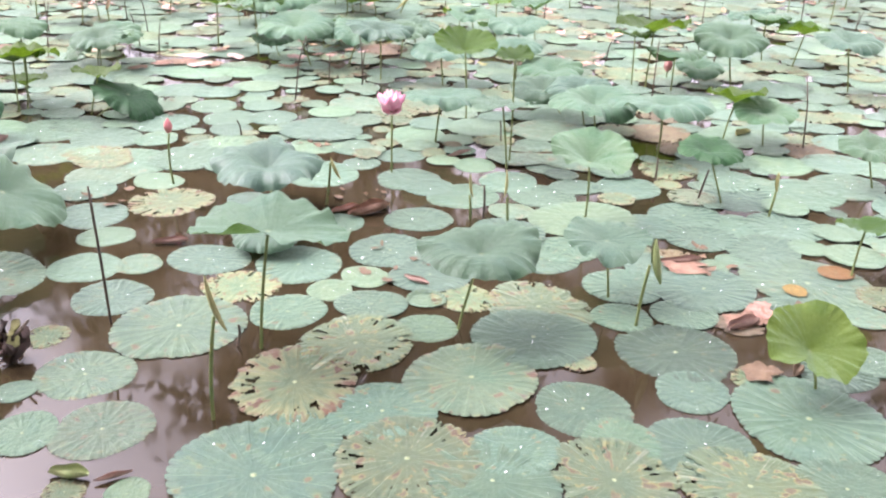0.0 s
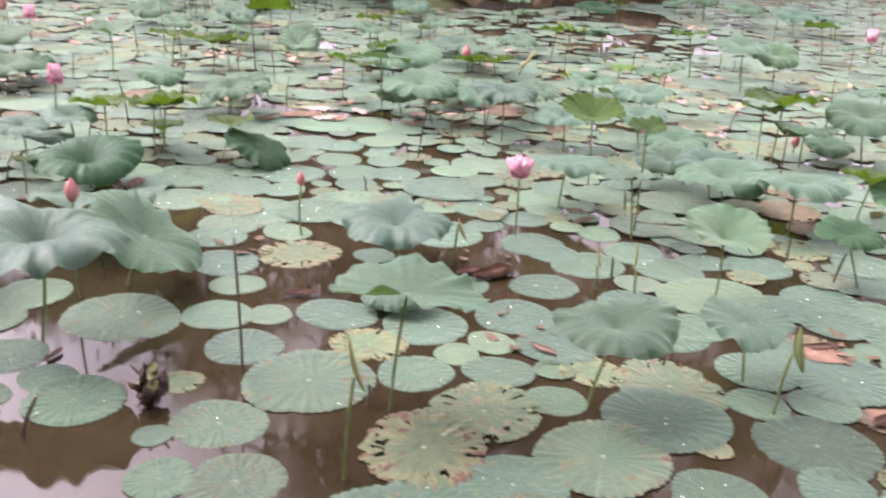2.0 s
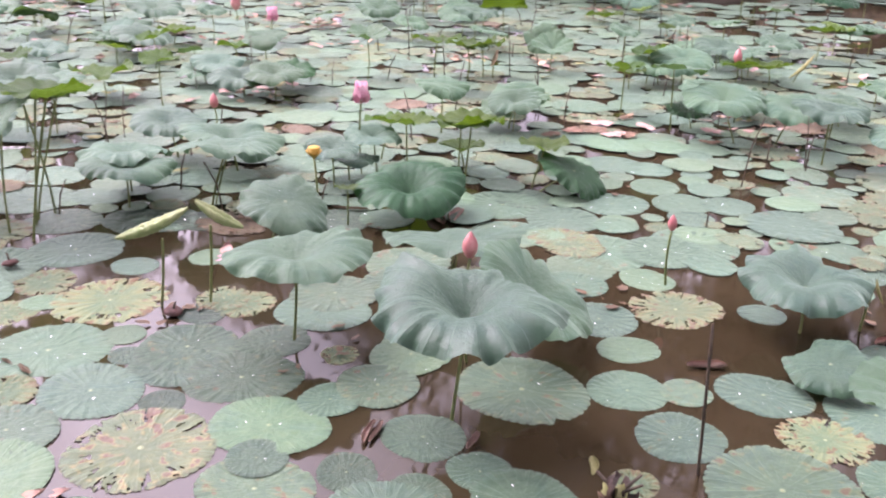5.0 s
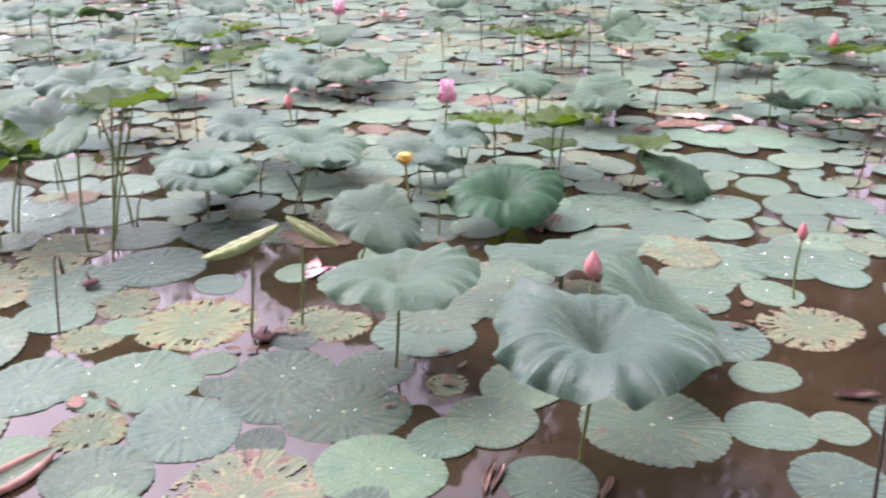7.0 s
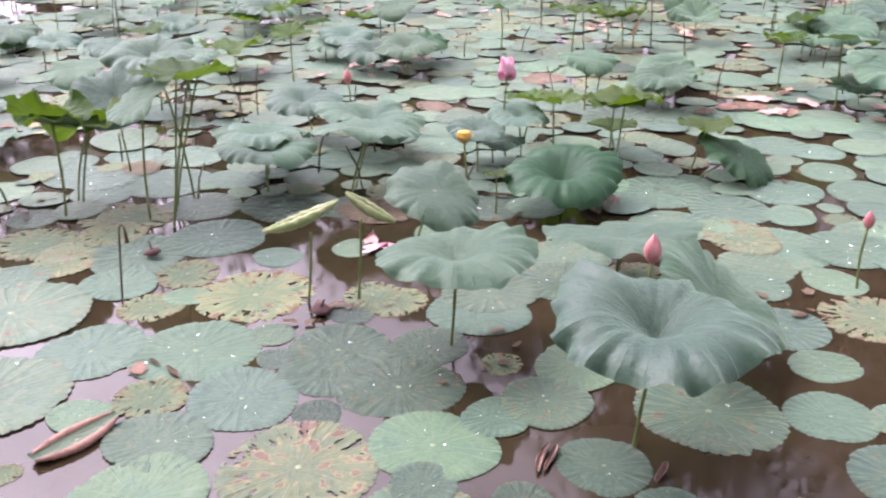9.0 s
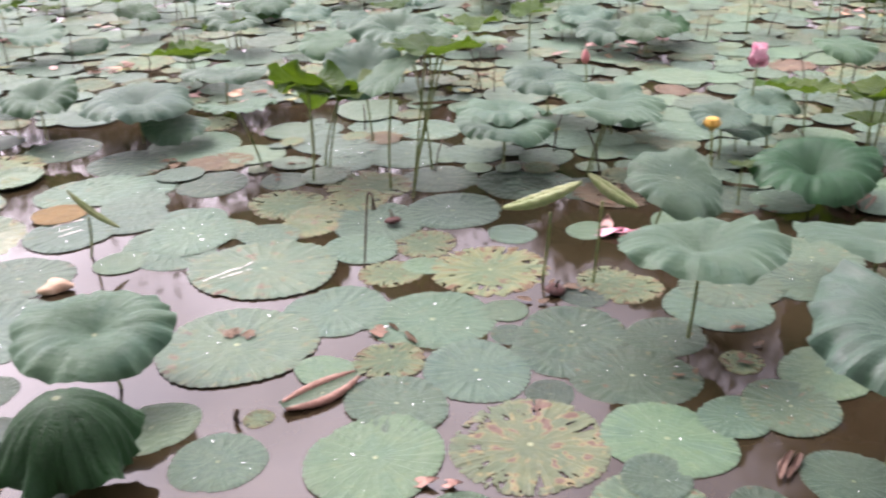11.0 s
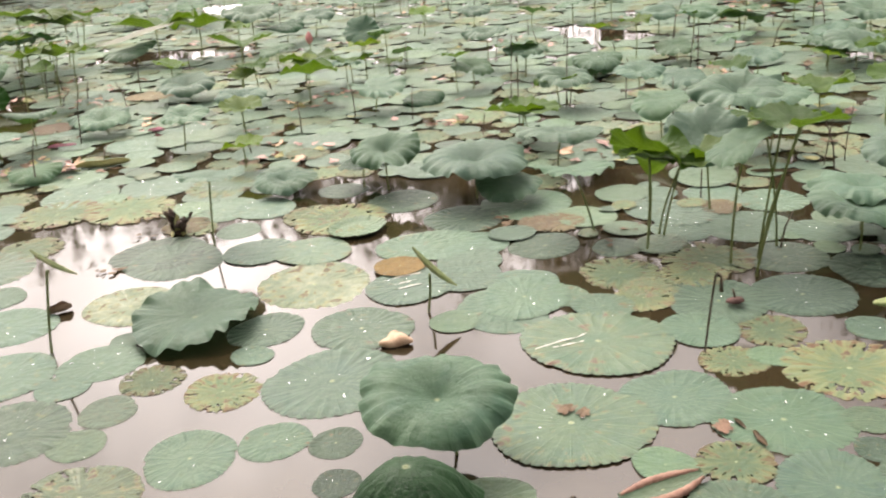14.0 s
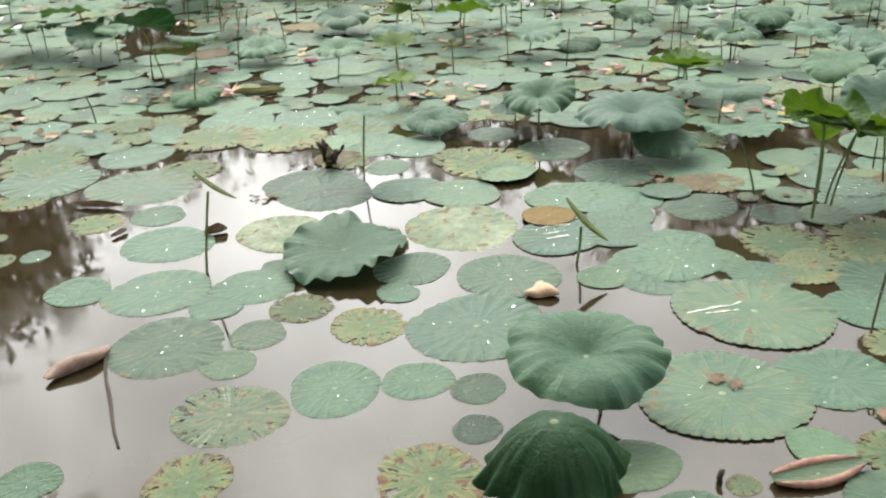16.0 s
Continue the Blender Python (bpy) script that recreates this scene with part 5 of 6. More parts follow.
pad(-8.79, 2.13, 0.252, 'g')
pad(-9.27, 2.23, 0.165, 'y')
pad(-9.39, 1.86, 0.267, 'g')
pad(-9.48, 2.54, 0.216, 'y')
pad(-9.14, 2.97, 0.298, 'g')
pad(-10.45, 2.50, 0.310, 'g')
pad(-11.37, 1.81, 0.252, 'g')
pad(-10.55, 1.83, 0.232, 'g')
pad(-11.39, 3.25, 0.270, 'g')
pad(-10.30, 3.86, 0.302, 'g')
pad(-9.77, 4.18, 0.243, 'g')
pad(-10.14, 2.07, 0.226, 'd')
pad(-9.64, 3.08, 0.249, 'p')
pad(-1.37, 3.28, 0.075, 'g')
pad(-1.24, 3.03, 0.125, 'g')
pad(1.41, 3.25, 0.274, 'g')
pad(1.40, 2.86, 0.175, 'g')
pad(1.90, 4.04, 0.119, 's')
pad(1.78, 3.66, 0.120, 'g')
pad(2.44, 5.70, 0.229, 'g')
pad(2.73, 6.03, 0.173, 'g')
pad(-3.12, 2.96, 0.127, 'p')
pad(-2.80, 3.00, 0.135, 'g')
pad(-2.62, 3.06, 0.096, 's')
pad(-5.06, 4.50, 0.138, 't')
pad(-1.19, 5.78, 0.136, 'g')
pad(-2.71, 3.44, 0.117, 'g')
pad(-1.11, 6.83, 0.178, 'g')
pad(-5.78, 5.42, 0.218, 'g')
pad(-7.77, 3.27, 0.141, 'y')
pad(-8.26, 2.36, 0.214, 'y')
pad(-5.33, 0.98, 0.117, 'g')
pad(-5.02, 1.45, 0.163, 'y')
pad(-7.78, 1.13, 0.063, 'y')
pad(-7.43, 1.11, 0.089, 'y')
pad(-8.33, 1.32, 0.173, 'y')
pad(-8.61, 1.53, 0.328, 'g')
pad(-9.07, 1.56, 0.349, 'y')
pad(-9.93, 1.62, 0.258, 'g')

# ---- leaves standing over the water ----
raised(-0.79, 5.09, -0.80, 5.09, 0.22, 0.309, 'wavy', 'teal', 3, 271)
raised(-0.57, 3.64, -0.52, 3.64, 0.49, 0.263, 'saddle', 'mid', 4, 91)
raised(0.19, 3.84, 0.27, 3.84, 0.33, 0.237, 'bowl', 'old', 6, 271)
raised(0.83, 4.99, 0.83, 4.99, 0.34, 0.212, 'cup', 'mid', 12, 301)
raised(0.84, 4.16, 0.81, 4.16, 0.27, 0.182, 'flat', 'old', 5, 271)
raised(1.50, 3.45, 1.45, 3.45, 0.16, 0.172, 'cup', 'fresh', 24, 281)
raised(1.99, 4.43, 2.01, 4.43, 0.24, 0.127, 'funnel', 'young', 6, 91)
raised(-2.04, 4.55, -1.94, 4.56, 0.26, 0.290, 'tilted', 'mid', 32, 354)
raised(-2.12, 3.89, -2.08, 3.90, 0.40, 0.388, 'deep', 'teal', 2, 289)
raised(-2.95, 4.32, -2.93, 4.32, 0.37, 0.319, 'bowl', 'old', 3, 109)
raised(-2.93, 5.97, -2.94, 5.97, 0.13, 0.364, 'deep', 'dark', 11, 289)
raised(-2.44, 5.09, -2.43, 5.09, 0.24, 0.342, 'flat', 'old', 12, 109)
raised(-3.46, 5.14, -3.36, 5.17, 0.32, 0.238, 'droop', 'old', 20, 329)
raised(-4.57, 5.59, -4.57, 5.59, 0.23, 0.286, 'bowl', 'old', 5, 79)
raised(-4.12, 5.77, -4.03, 5.80, 0.34, 0.308, 'bowl', 'old', 10, 109)
raised(-4.77, 4.97, -4.61, 5.02, 0.79, 0.228, 'funnel', 'young', 8, 109)
raised(-4.96, 5.02, -4.92, 5.04, 0.66, 0.200, 'tilted', 'mid', 30, 229)
raised(-5.51, 5.10, -5.39, 5.14, 0.45, 0.197, 'funnel', 'young', 8, 109)
raised(-5.40, 4.87, -5.39, 4.87, 0.54, 0.159, 'funnel', 'young', 6, 129)
raised(-3.22, 6.84, -3.23, 6.84, 0.33, 0.186, 'funnel', 'young', 6, 109)
raised(-2.82, 6.86, -2.79, 6.87, 0.36, 0.217, 'funnel', 'young', 8, 109)
raised(-2.87, 7.03, -2.89, 7.02, 0.13, 0.145, 'cup', 'young', 4, 109)
raised(-2.35, 6.79, -2.29, 6.82, 0.25, 0.152, 'cup', 'young', 4, 109)
raised(-2.29, 6.71, -2.08, 6.78, 0.15, 0.235, 'droop', 'dark', 25, 349)
raised(-3.51, 6.50, -3.52, 6.50, 0.14, 0.191, 'bowl', 'old', 5, 109)
raised(0.23, 6.91, 0.21, 6.91, 0.48, 0.202, 'cup', 'young', 15, 294)
raised(0.49, 5.98, 0.49, 5.98, 0.63, 0.107, 'cup', 'young', 10, 274)
raised(1.66, 7.96, 1.68, 7.96, 0.45, 0.273, 'funnel', 'young', 6, 94)
raised(1.56, 8.02, 1.55, 8.02, 0.39, 0.155, 'funnel', 'young', 6, 94)
raised(1.43, 11.62, 1.38, 11.61, 0.47, 0.223, 'funnel', 'young', 6, 94)
raised(2.35, 8.00, 2.29, 7.99, 0.39, 0.284, 'bowl', 'mid', 20, 274)
raised(1.88, 10.88, 1.84, 10.88, 0.47, 0.298, 'bowl', 'old', 8, 274)
raised(1.42, 6.17, 1.42, 6.17, 0.30, 0.326, 'bowl', 'old', 5, 94)
raised(1.92, 6.53, 1.97, 6.53, 0.27, 0.190, 'cup', 'young', 10, 94)
raised(2.16, 6.44, 2.14, 6.44, 0.22, 0.214, 'bowl', 'mid', 10, 274)
raised(1.63, 5.38, 1.53, 5.37, 0.29, 0.179, 'bowl', 'dark', 6, 274)
raised(0.47, 5.89, 0.43, 5.89, 0.38, 0.190, 'flat', 'old', 8, 94)
raised(0.03, 6.34, 0.06, 6.34, 0.28, 0.269, 'bowl', 'old', 5, 94)
raised(-1.06, 8.35, -1.18, 8.34, 0.33, 0.307, 'bowl', 'mid', 12, 274)
raised(-0.76, 8.43, -0.65, 8.43, 0.29, 0.262, 'bowl', 'mid', 12, 274)
raised(-0.34, 8.76, -0.32, 8.76, 0.23, 0.222, 'bowl', 'mid', 12, 274)
raised(0.91, 7.07, 0.77, 7.06, 0.18, 0.238, 'bowl', 'old', 10, 274)
raised(1.04, 6.82, 0.98, 6.81, 0.23, 0.248, 'wavy', 'old', 10, 274)
raised(2.19, 8.18, 2.12, 8.17, 0.11, 0.204, 'bowl', 'mid', 10, 274)
raised(-1.56, 8.66, -1.58, 8.66, 0.49, 0.244, 'flat', 'mid', 12, 94)
raised(-2.00, 9.03, -1.99, 9.03, 0.39, 0.179, 'funnel', 'young', 6, 94)
raised(-3.60, 10.03, -3.60, 10.03, 0.29, 0.288, 'funnel', 'young', 6, 94)
raised(-3.75, 9.36, -3.73, 9.36, 0.44, 0.215, 'funnel', 'young', 6, 94)
raised(-0.97, 10.86, -0.99, 10.86, 0.13, 0.215, 'funnel', 'young', 6, 94)
raised(2.27, 11.17, 2.24, 11.16, 0.37, 0.260, 'bowl', 'mid', 25, 274)
raised(-2.75, 8.12, -2.74, 8.12, 0.24, 0.234, 'bowl', 'mid', 12, 274)
raised(-2.85, 6.79, -2.84, 6.79, 0.35, 0.197, 'funnel', 'young', 8, 94)
raised(-3.48, 7.05, -3.41, 7.06, 0.27, 0.175, 'funnel', 'young', 8, 94)
raised(-2.88, 10.61, -2.86, 10.61, 0.24, 0.197, 'cup', 'mid', 20, 274)
raised(-4.59, 2.87, -4.63, 2.83, 0.23, 0.290, 'bowl', 'old', 10, 315)
raised(-4.26, 2.38, -4.23, 2.41, 0.345, 0.224, 'umbrella', 'dark', 2, 315)
raised(-6.37, 2.62, -6.37, 2.63, 0.06, 0.302, 'flat', 'old', 4, 315)
raised(-7.47, 4.57, -7.47, 4.57, 0.26, 0.260, 'wavy', 'mid', 14, 315)
raised(-6.84, 4.85, -6.84, 4.85, 0.24, 0.354, 'bowl', 'old', 5, 315)
raised(-6.83, 5.59, -6.81, 5.60, 0.25, 0.300, 'bowl', 'old', 8, 135)
raised(-5.45, 4.93, -5.45, 4.94, 0.54, 0.205, 'curled', 'young', 18, 105)
raised(-5.47, 5.09, -5.41, 5.16, 0.44, 0.244, 'curled', 'young', 18, 155)
raised(-4.93, 5.38, -5.00, 5.30, 0.73, 0.161, 'flat', 'young', 14, 131)
raised(-4.95, 5.25, -4.82, 5.38, 0.70, 0.167, 'funnel', 'young', 12, 126)
raised(-5.55, 5.61, -5.58, 5.59, 0.47, 0.234, 'tilted', 'old', 34, 316)
raised(-6.22, 6.83, -6.23, 6.81, 0.38, 0.363, 'wavy', 'old', 10, 324)
raised(-4.71, 5.84, -4.72, 5.83, 0.23, 0.296, 'wavy', 'old', 6, 106)
raised(-4.84, 6.63, -4.88, 6.59, 0.25, 0.254, 'bowl', 'old', 8, 316)
raised(-4.30, 6.47, -4.33, 6.44, 0.20, 0.353, 'wavy', 'old', 8, 16)
raised(-5.82, 4.89, -5.90, 4.81, 0.38, 0.216, 'flat', 'old', 8, 135)
raised(-7.39, 3.21, -7.37, 3.24, 0.44, 0.204, 'flat', 'old', 8, 135)
raised(-7.95, 4.05, -7.98, 4.02, 0.08, 0.194, 'bowl', 'old', 12, 325)
raised(-7.64, 4.48, -7.64, 4.49, 0.14, 0.176, 'flat', 'dark', 10, 135)
raised(-7.66, 6.07, -7.68, 6.05, 0.22, 0.214, 'funnel', 'young', 6, 135)
raised(-6.62, 4.95, -6.63, 4.95, 0.14, 0.21, 'droop', 'old', 10, 315)
raised(-8.03, 4.04, -8.00, 4.07, 0.08, 0.210, 'bowl', 'old', 10, 324)
raised(-7.62, 5.97, -7.61, 5.98, 0.21, 0.301, 'funnel', 'young', 6, 144)
raised(-8.77, 8.00, -8.76, 8.02, 0.22, 0.237, 'droop', 'mid', 10, 324)
raised(-11.30, 5.38, -11.26, 5.44, 0.52, 0.320, 'funnel', 'young', 6, 144)
raised(-13.77, 6.07, -13.76, 6.09, 0.43, 0.371, 'funnel', 'young', 6, 144)
raised(-14.34, 5.74, -14.34, 5.74, 0.40, 0.520, 'funnel', 'young', 6, 144)
raised(-10.97, 5.97, -10.96, 5.99, 0.29, 0.268, 'funnel', 'young', 6, 144)
raised(-10.78, 6.42, -10.78, 6.41, 0.23, 0.252, 'funnel', 'young', 6, 144)
raised(-10.67, 6.82, -10.66, 6.82, 0.17, 0.157, 'funnel', 'young', 6, 144)
raised(-9.47, 6.80, -9.47, 6.80, 0.35, 0.142, 'funnel', 'young', 6, 144)
raised(-8.22, 6.96, -8.23, 6.94, 0.20, 0.195, 'funnel', 'young', 6, 144)
raised(-9.37, 6.30, -9.37, 6.30, 0.08, 0.186, 'droop', 'dark', 10, 324)
raised(-11.43, 3.92, -11.43, 3.92, 0.04, 0.301, 'bowl', 'old', 6, 324)
raised(-12.69, 3.59, -12.66, 3.63, 0.56, 0.340, 'funnel', 'young', 6, 144)
raised(-12.64, 3.92, -12.61, 3.97, 0.53, 0.307, 'funnel', 'young', 6, 144)
raised(-6.33, 8.02, -6.34, 8.01, 0.19, 0.264, 'funnel', 'young', 6, 144)
raised(-11.59, 4.94, -11.61, 4.92, 0.15, 0.322, 'bowl', 'old', 8, 324)
raised(-10.80, 2.84, -10.86, 2.73, 0.49, 0.294, 'shell', 'dark', 20, 152)
raised(-12.40, 2.52, -12.43, 2.47, 0.44, 0.363, 'flat', 'mid', 10, 152)
raised(-12.85, 2.01, -12.86, 1.98, 0.26, 0.343, 'flat', 'mid', 10, 152)
raised(-10.95, 3.83, -10.96, 3.79, 0.12, 0.265, 'bowl', 'old', 8, 332)
raised(-10.31, 5.62, -10.30, 5.64, 0.30, 0.281, 'funnel', 'young', 6, 152)
raised(-9.88, 2.85, -9.87, 2.86, 0.09, 0.182, 'droop', 'mid', 10, 332)
raised(-8.83, 8.00, -8.82, 8.01, 0.16, 0.240, 'droop', 'mid', 10, 332)
raised(-4.90, 5.17, -4.82, 5.20, 0.73, 0.169, 'funnel', 'young', 6, 108)
raised(-8.18, 10.84, -8.18, 10.84, 0.54, 0.210, 'funnel', 'young', 6, 108)
raised(-9.18, 10.97, -9.16, 10.97, 0.50, 0.254, 'funnel', 'young', 6, 108)
raised(-3.87, 12.98, -3.88, 12.98, 0.30, 0.297, 'shell', 'young', 20, 108)
raised(-3.12, 11.75, -3.13, 11.75, 0.13, 0.250, 'bowl', 'mid', 40, 288)
raised(-3.46, 10.13, -3.48, 10.12, 0.29, 0.219, 'funnel', 'young', 6, 108)
raised(-1.85, 13.38, -1.86, 13.38, 0.11, 0.110, 'cup', 'young', 10, 288)
raised(-0.16, 12.30, -0.11, 12.32, 0.33, 0.192, 'funnel', 'young', 6, 108)
raised(-0.72, 10.73, -0.74, 10.72, 0.17, 0.228, 'funnel', 'young', 6, 108)
raised(-2.72, 14.16, -2.72, 14.15, 0.10, 0.237, 'funnel', 'young', 6, 108)
raised(-5.51, 12.95, -5.53, 12.94, 0.19, 0.309, 'bowl', 'mid', 12, 288)
raised(-4.60, 13.66, -4.62, 13.66, 0.12, 0.318, 'bowl', 'mid', 12, 288)
raised(-3.07, 15.98, -3.09, 15.98, 0.35, 0.355, 'bowl', 'mid', 12, 288)
raised(-2.55, 16.02, -2.55, 16.02, 0.07, 0.354, 'bowl', 'mid', 12, 288)
raised(-4.94, 15.67, -4.97, 15.66, 0.22, 0.362, 'bowl', 'mid', 12, 288)
raised(-4.59, 16.90, -4.63, 16.89, 0.28, 0.385, 'bowl', 'mid', 12, 288)
raised(-7.99, 14.82, -7.99, 14.82, 0.27, 0.319, 'bowl', 'mid', 12, 288)
raised(-7.13, 10.54, -7.11, 10.55, 0.14, 0.236, 'funnel', 'young', 6, 108)
raised(-6.04, 9.92, -6.05, 9.92, 0.15, 0.186, 'funnel', 'young', 6, 108)
raised(-7.76, 10.59, -7.76, 10.60, 0.14, 0.275, 'bowl', 'mid', 12, 288)
raised(-5.24, 8.48, -5.26, 8.47, 0.16, 0.292, 'wavy', 'old', 8, 288)
raised(-4.99, 8.96, -5.00, 8.95, 0.15, 0.248, 'bowl', 'dark', 8, 288)
raised(-5.67, 8.84, -5.68, 8.84, 0.20, 0.251, 'bowl', 'old', 8, 288)
raised(-1.55, 10.52, -1.57, 10.52, 0.23, 0.315, 'bowl', 'mid', 12, 288)
raised(-1.29, 12.15, -1.31, 12.14, 0.13, 0.263, 'bowl', 'mid', 12, 288)
raised(1.09, 6.55, 1.06, 6.55, 0.21, 0.305, 'wavy', 'old', 8, 271)
raised(2.58, 5.69, 2.52, 5.69, 0.23, 0.177, 'bowl', 'mid', 12, 271)
raised(3.28, 7.99, 3.21, 7.98, 0.39, 0.254, 'bowl', 'old', 8, 271)
raised(3.09, 8.81, 3.16, 8.82, 0.30, 0.232, 'funnel', 'young', 6, 91)
raised(0.89, 7.73, 0.88, 7.73, 0.16, 0.250, 'bowl', 'mid', 10, 271)
raised(-2.80, 8.21, -2.77, 8.21, 0.19, 0.277, 'tilted', 'mid', 18, 211)
raised(-4.95, 8.50, -4.96, 8.50, 0.22, 0.273, 'bowl', 'mid', 8, 288)
raised(-5.80, 8.82, -5.82, 8.81, 0.13, 0.241, 'bowl', 'old', 8, 288)
raised(-7.20, 9.93, -7.20, 9.93, 0.18, 0.279, 'flat', 'mid', 8, 288)
raised(-1.40, 8.74, -1.44, 8.73, 0.15, 0.182, 'bowl', 'dark', 8, 288)
raised(-1.76, 10.36, -1.80, 10.35, 0.19, 0.310, 'bowl', 'mid', 8, 288)
raised(-1.28, 9.58, -1.32, 9.57, 0.15, 0.235, 'bowl', 'old', 8, 288)
raised(-0.93, 9.23, -0.95, 9.22, 0.14, 0.245, 'bowl', 'old', 8, 288)
raised(-2.83, 8.75, -2.83, 8.75, 0.15, 0.249, 'bowl', 'mid', 12, 288)
raised(-2.02, 10.04, -2.03, 10.04, 0.16, 0.152, 'funnel', 'young', 6, 108)
raised(-15.27, 4.35, -15.28, 4.33, 0.72, 0.582, 'flat', 'young', 8, 144)
raised(-15.45, 4.66, -15.43, 4.69, 0.57, 0.360, 'funnel', 'young', 8, 144)
raised(-15.17, 4.83, -15.14, 4.86, 0.54, 0.309, 'funnel', 'young', 8, 144)
raised(-14.52, 4.03, -14.49, 4.07, 0.53, 0.418, 'flat', 'young', 8, 144)
raised(-14.08, 4.31, -14.05, 4.35, 0.52, 0.267, 'funnel', 'dark', 8, 144)
raised(-13.09, 4.25, -13.07, 4.28, 0.47, 0.243, 'funnel', 'young', 8, 144)
raised(-13.87, 6.89, -13.87, 6.89, 0.45, 0.372, 'wavy', 'old', 10, 324)
raised(-14.15, 5.43, -14.23, 5.32, 0.24, 0.303, 'droop', 'old', 12, 264)
raised(-11.79, 7.23, -11.79, 7.23, 0.36, 0.199, 'tilted', 'old', 50, 324)
raised(-9.48, 5.83, -9.46, 5.86, 0.23, 0.259, 'flat', 'old', 6, 324)
raised(-8.16, 7.00, -8.17, 6.98, 0.25, 0.261, 'bowl', 'old', 10, 324)
raised(-9.07, 10.75, -9.09, 10.74, 0.26, 0.297, 'droop', 'mid', 12, 54)
raised(-8.62, 9.07, -8.63, 9.07, 0.18, 0.220, 'droop', 'mid', 10, 324)
raised(-9.94, 10.32, -9.94, 10.32, 0.24, 0.257, 'bowl', 'old', 10, 324)
raised(-7.64, 8.00, -7.65, 8.00, 0.16, 0.217, 'droop', 'old', 8, 324)
raised(-7.00, 9.70, -7.01, 9.70, 0.22, 0.321, 'bowl', 'old', 10, 324)
raised(-8.98, 11.69, -8.98, 11.70, 0.22, 0.268, 'funnel', 'young', 8, 144)
raised(-13.86, 7.36, -13.86, 7.36, 0.27, 0.229, 'droop', 'dark', 8, 324)
raised(-0.71, 4.60, -0.72, 4.59, 0.11, 0.169, 'droop', 'teal', 14, 228)
raised(-2.45, 5.16, -2.43, 5.17, 0.19, 0.103, 'funnel', 'dark', 6, 109)
raised(-4.12, 5.82, -4.03, 5.85, 0.34, 0.080, 'funnel', 'young', 6, 109)
raised(-3.24, 5.75, -3.24, 5.75, 0.22, 0.066, 'funnel', 'young', 6, 109)
raised(-4.80, 14.96, -4.81, 14.95, 0.27, 0.324, 'bowl', 'old', 10, 288)
raised(-4.32, 12.65, -4.31, 12.65, 0.22, 0.331, 'bowl', 'mid', 12, 288)
raised(-4.85, 17.49, -4.85, 17.49, 0.29, 0.499, 'wavy', 'old', 10, 288)
raised(-3.84, 17.08, -3.85, 17.07, 0.24, 0.240, 'funnel', 'mid', 10, 108)
raised(-3.16, 16.75, -3.17, 16.75, 0.25, 0.396, 'bowl', 'mid', 14, 288)
raised(-2.36, 15.29, -2.37, 15.28, 0.18, 0.294, 'bowl', 'old', 8, 288)
raised(-1.23, 11.41, -1.24, 11.41, 0.22, 0.277, 'bowl', 'old', 8, 288)
raised(-0.56, 12.23, -0.58, 12.22, 0.19, 0.259, 'bowl', 'old', 8, 288)
raised(-0.22, 9.21, -0.25, 9.20, 0.18, 0.253, 'bowl', 'old', 6, 288)
raised(0.32, 9.99, 0.29, 9.98, 0.18, 0.244, 'bowl', 'old', 8, 288)
raised(0.47, 16.58, 0.45, 16.57, 0.17, 0.344, 'bowl', 'dark', 8, 288)
raised(0.05, 7.80, 0.03, 7.80, 0.27, 0.243, 'bowl', 'old', 8, 279)
raised(2.85, 16.76, 2.81, 16.76, 0.28, 0.339, 'bowl', 'mid', 8, 279)
raised(3.50, 16.07, 3.46, 16.06, 0.29, 0.366, 'bowl', 'old', 8, 279)
raised(0.63, 7.97, 0.60, 7.97, 0.28, 0.219, 'bowl', 'old', 8, 279)
raised(3.31, 13.45, 3.24, 13.44, 0.43, 0.215, 'funnel', 'young', 8, 99)
raised(-3.55, 6.32, -3.56, 6.31, 0.27, 0.181, 'bowl', 'old', 8, 301)
raised(-3.38, 6.67, -3.40, 6.66, 0.27, 0.204, 'wavy', 'old', 8, 301)
raised(-16.94, 5.61, -16.89, 5.68, 0.43, 0.251, 'funnel', 'young', 8, 144)
raised(-18.12, 6.76, -18.09, 6.80, 0.28, 0.326, 'bowl', 'old', 8, 324)
raised(-17.57, 7.52, -17.54, 7.56, 0.28, 0.326, 'bowl', 'old', 8, 324)
raised(-14.03, 7.91, -14.01, 7.94, 0.29, 0.275, 'bowl', 'old', 8, 324)
raised(-12.24, 9.31, -12.23, 9.32, 0.27, 0.226, 'bowl', 'old', 8, 324)
raised(-9.41, 7.64, -9.40, 7.65, 0.28, 0.229, 'bowl', 'old', 8, 324)
raised(-7.71, 7.43, -7.71, 7.43, 0.28, 0.221, 'bowl', 'old', 8, 324)
raised(-7.26, 8.52, -7.27, 8.51, 0.28, 0.228, 'bowl', 'old', 8, 324)
raised(-7.71, 11.20, -7.73, 11.18, 0.28, 0.338, 'bowl', 'old', 8, 324)
raised(-12.01, 2.52, -11.99, 2.57, 0.28, 0.327, 'flat', 'old', 8, 332)
raised(-10.01, 4.74, -10.00, 4.75, 0.28, 0.227, 'bowl', 'old', 8, 332)
raised(-9.73, 4.05, -9.72, 4.08, 0.28, 0.214, 'bowl', 'old', 8, 332)

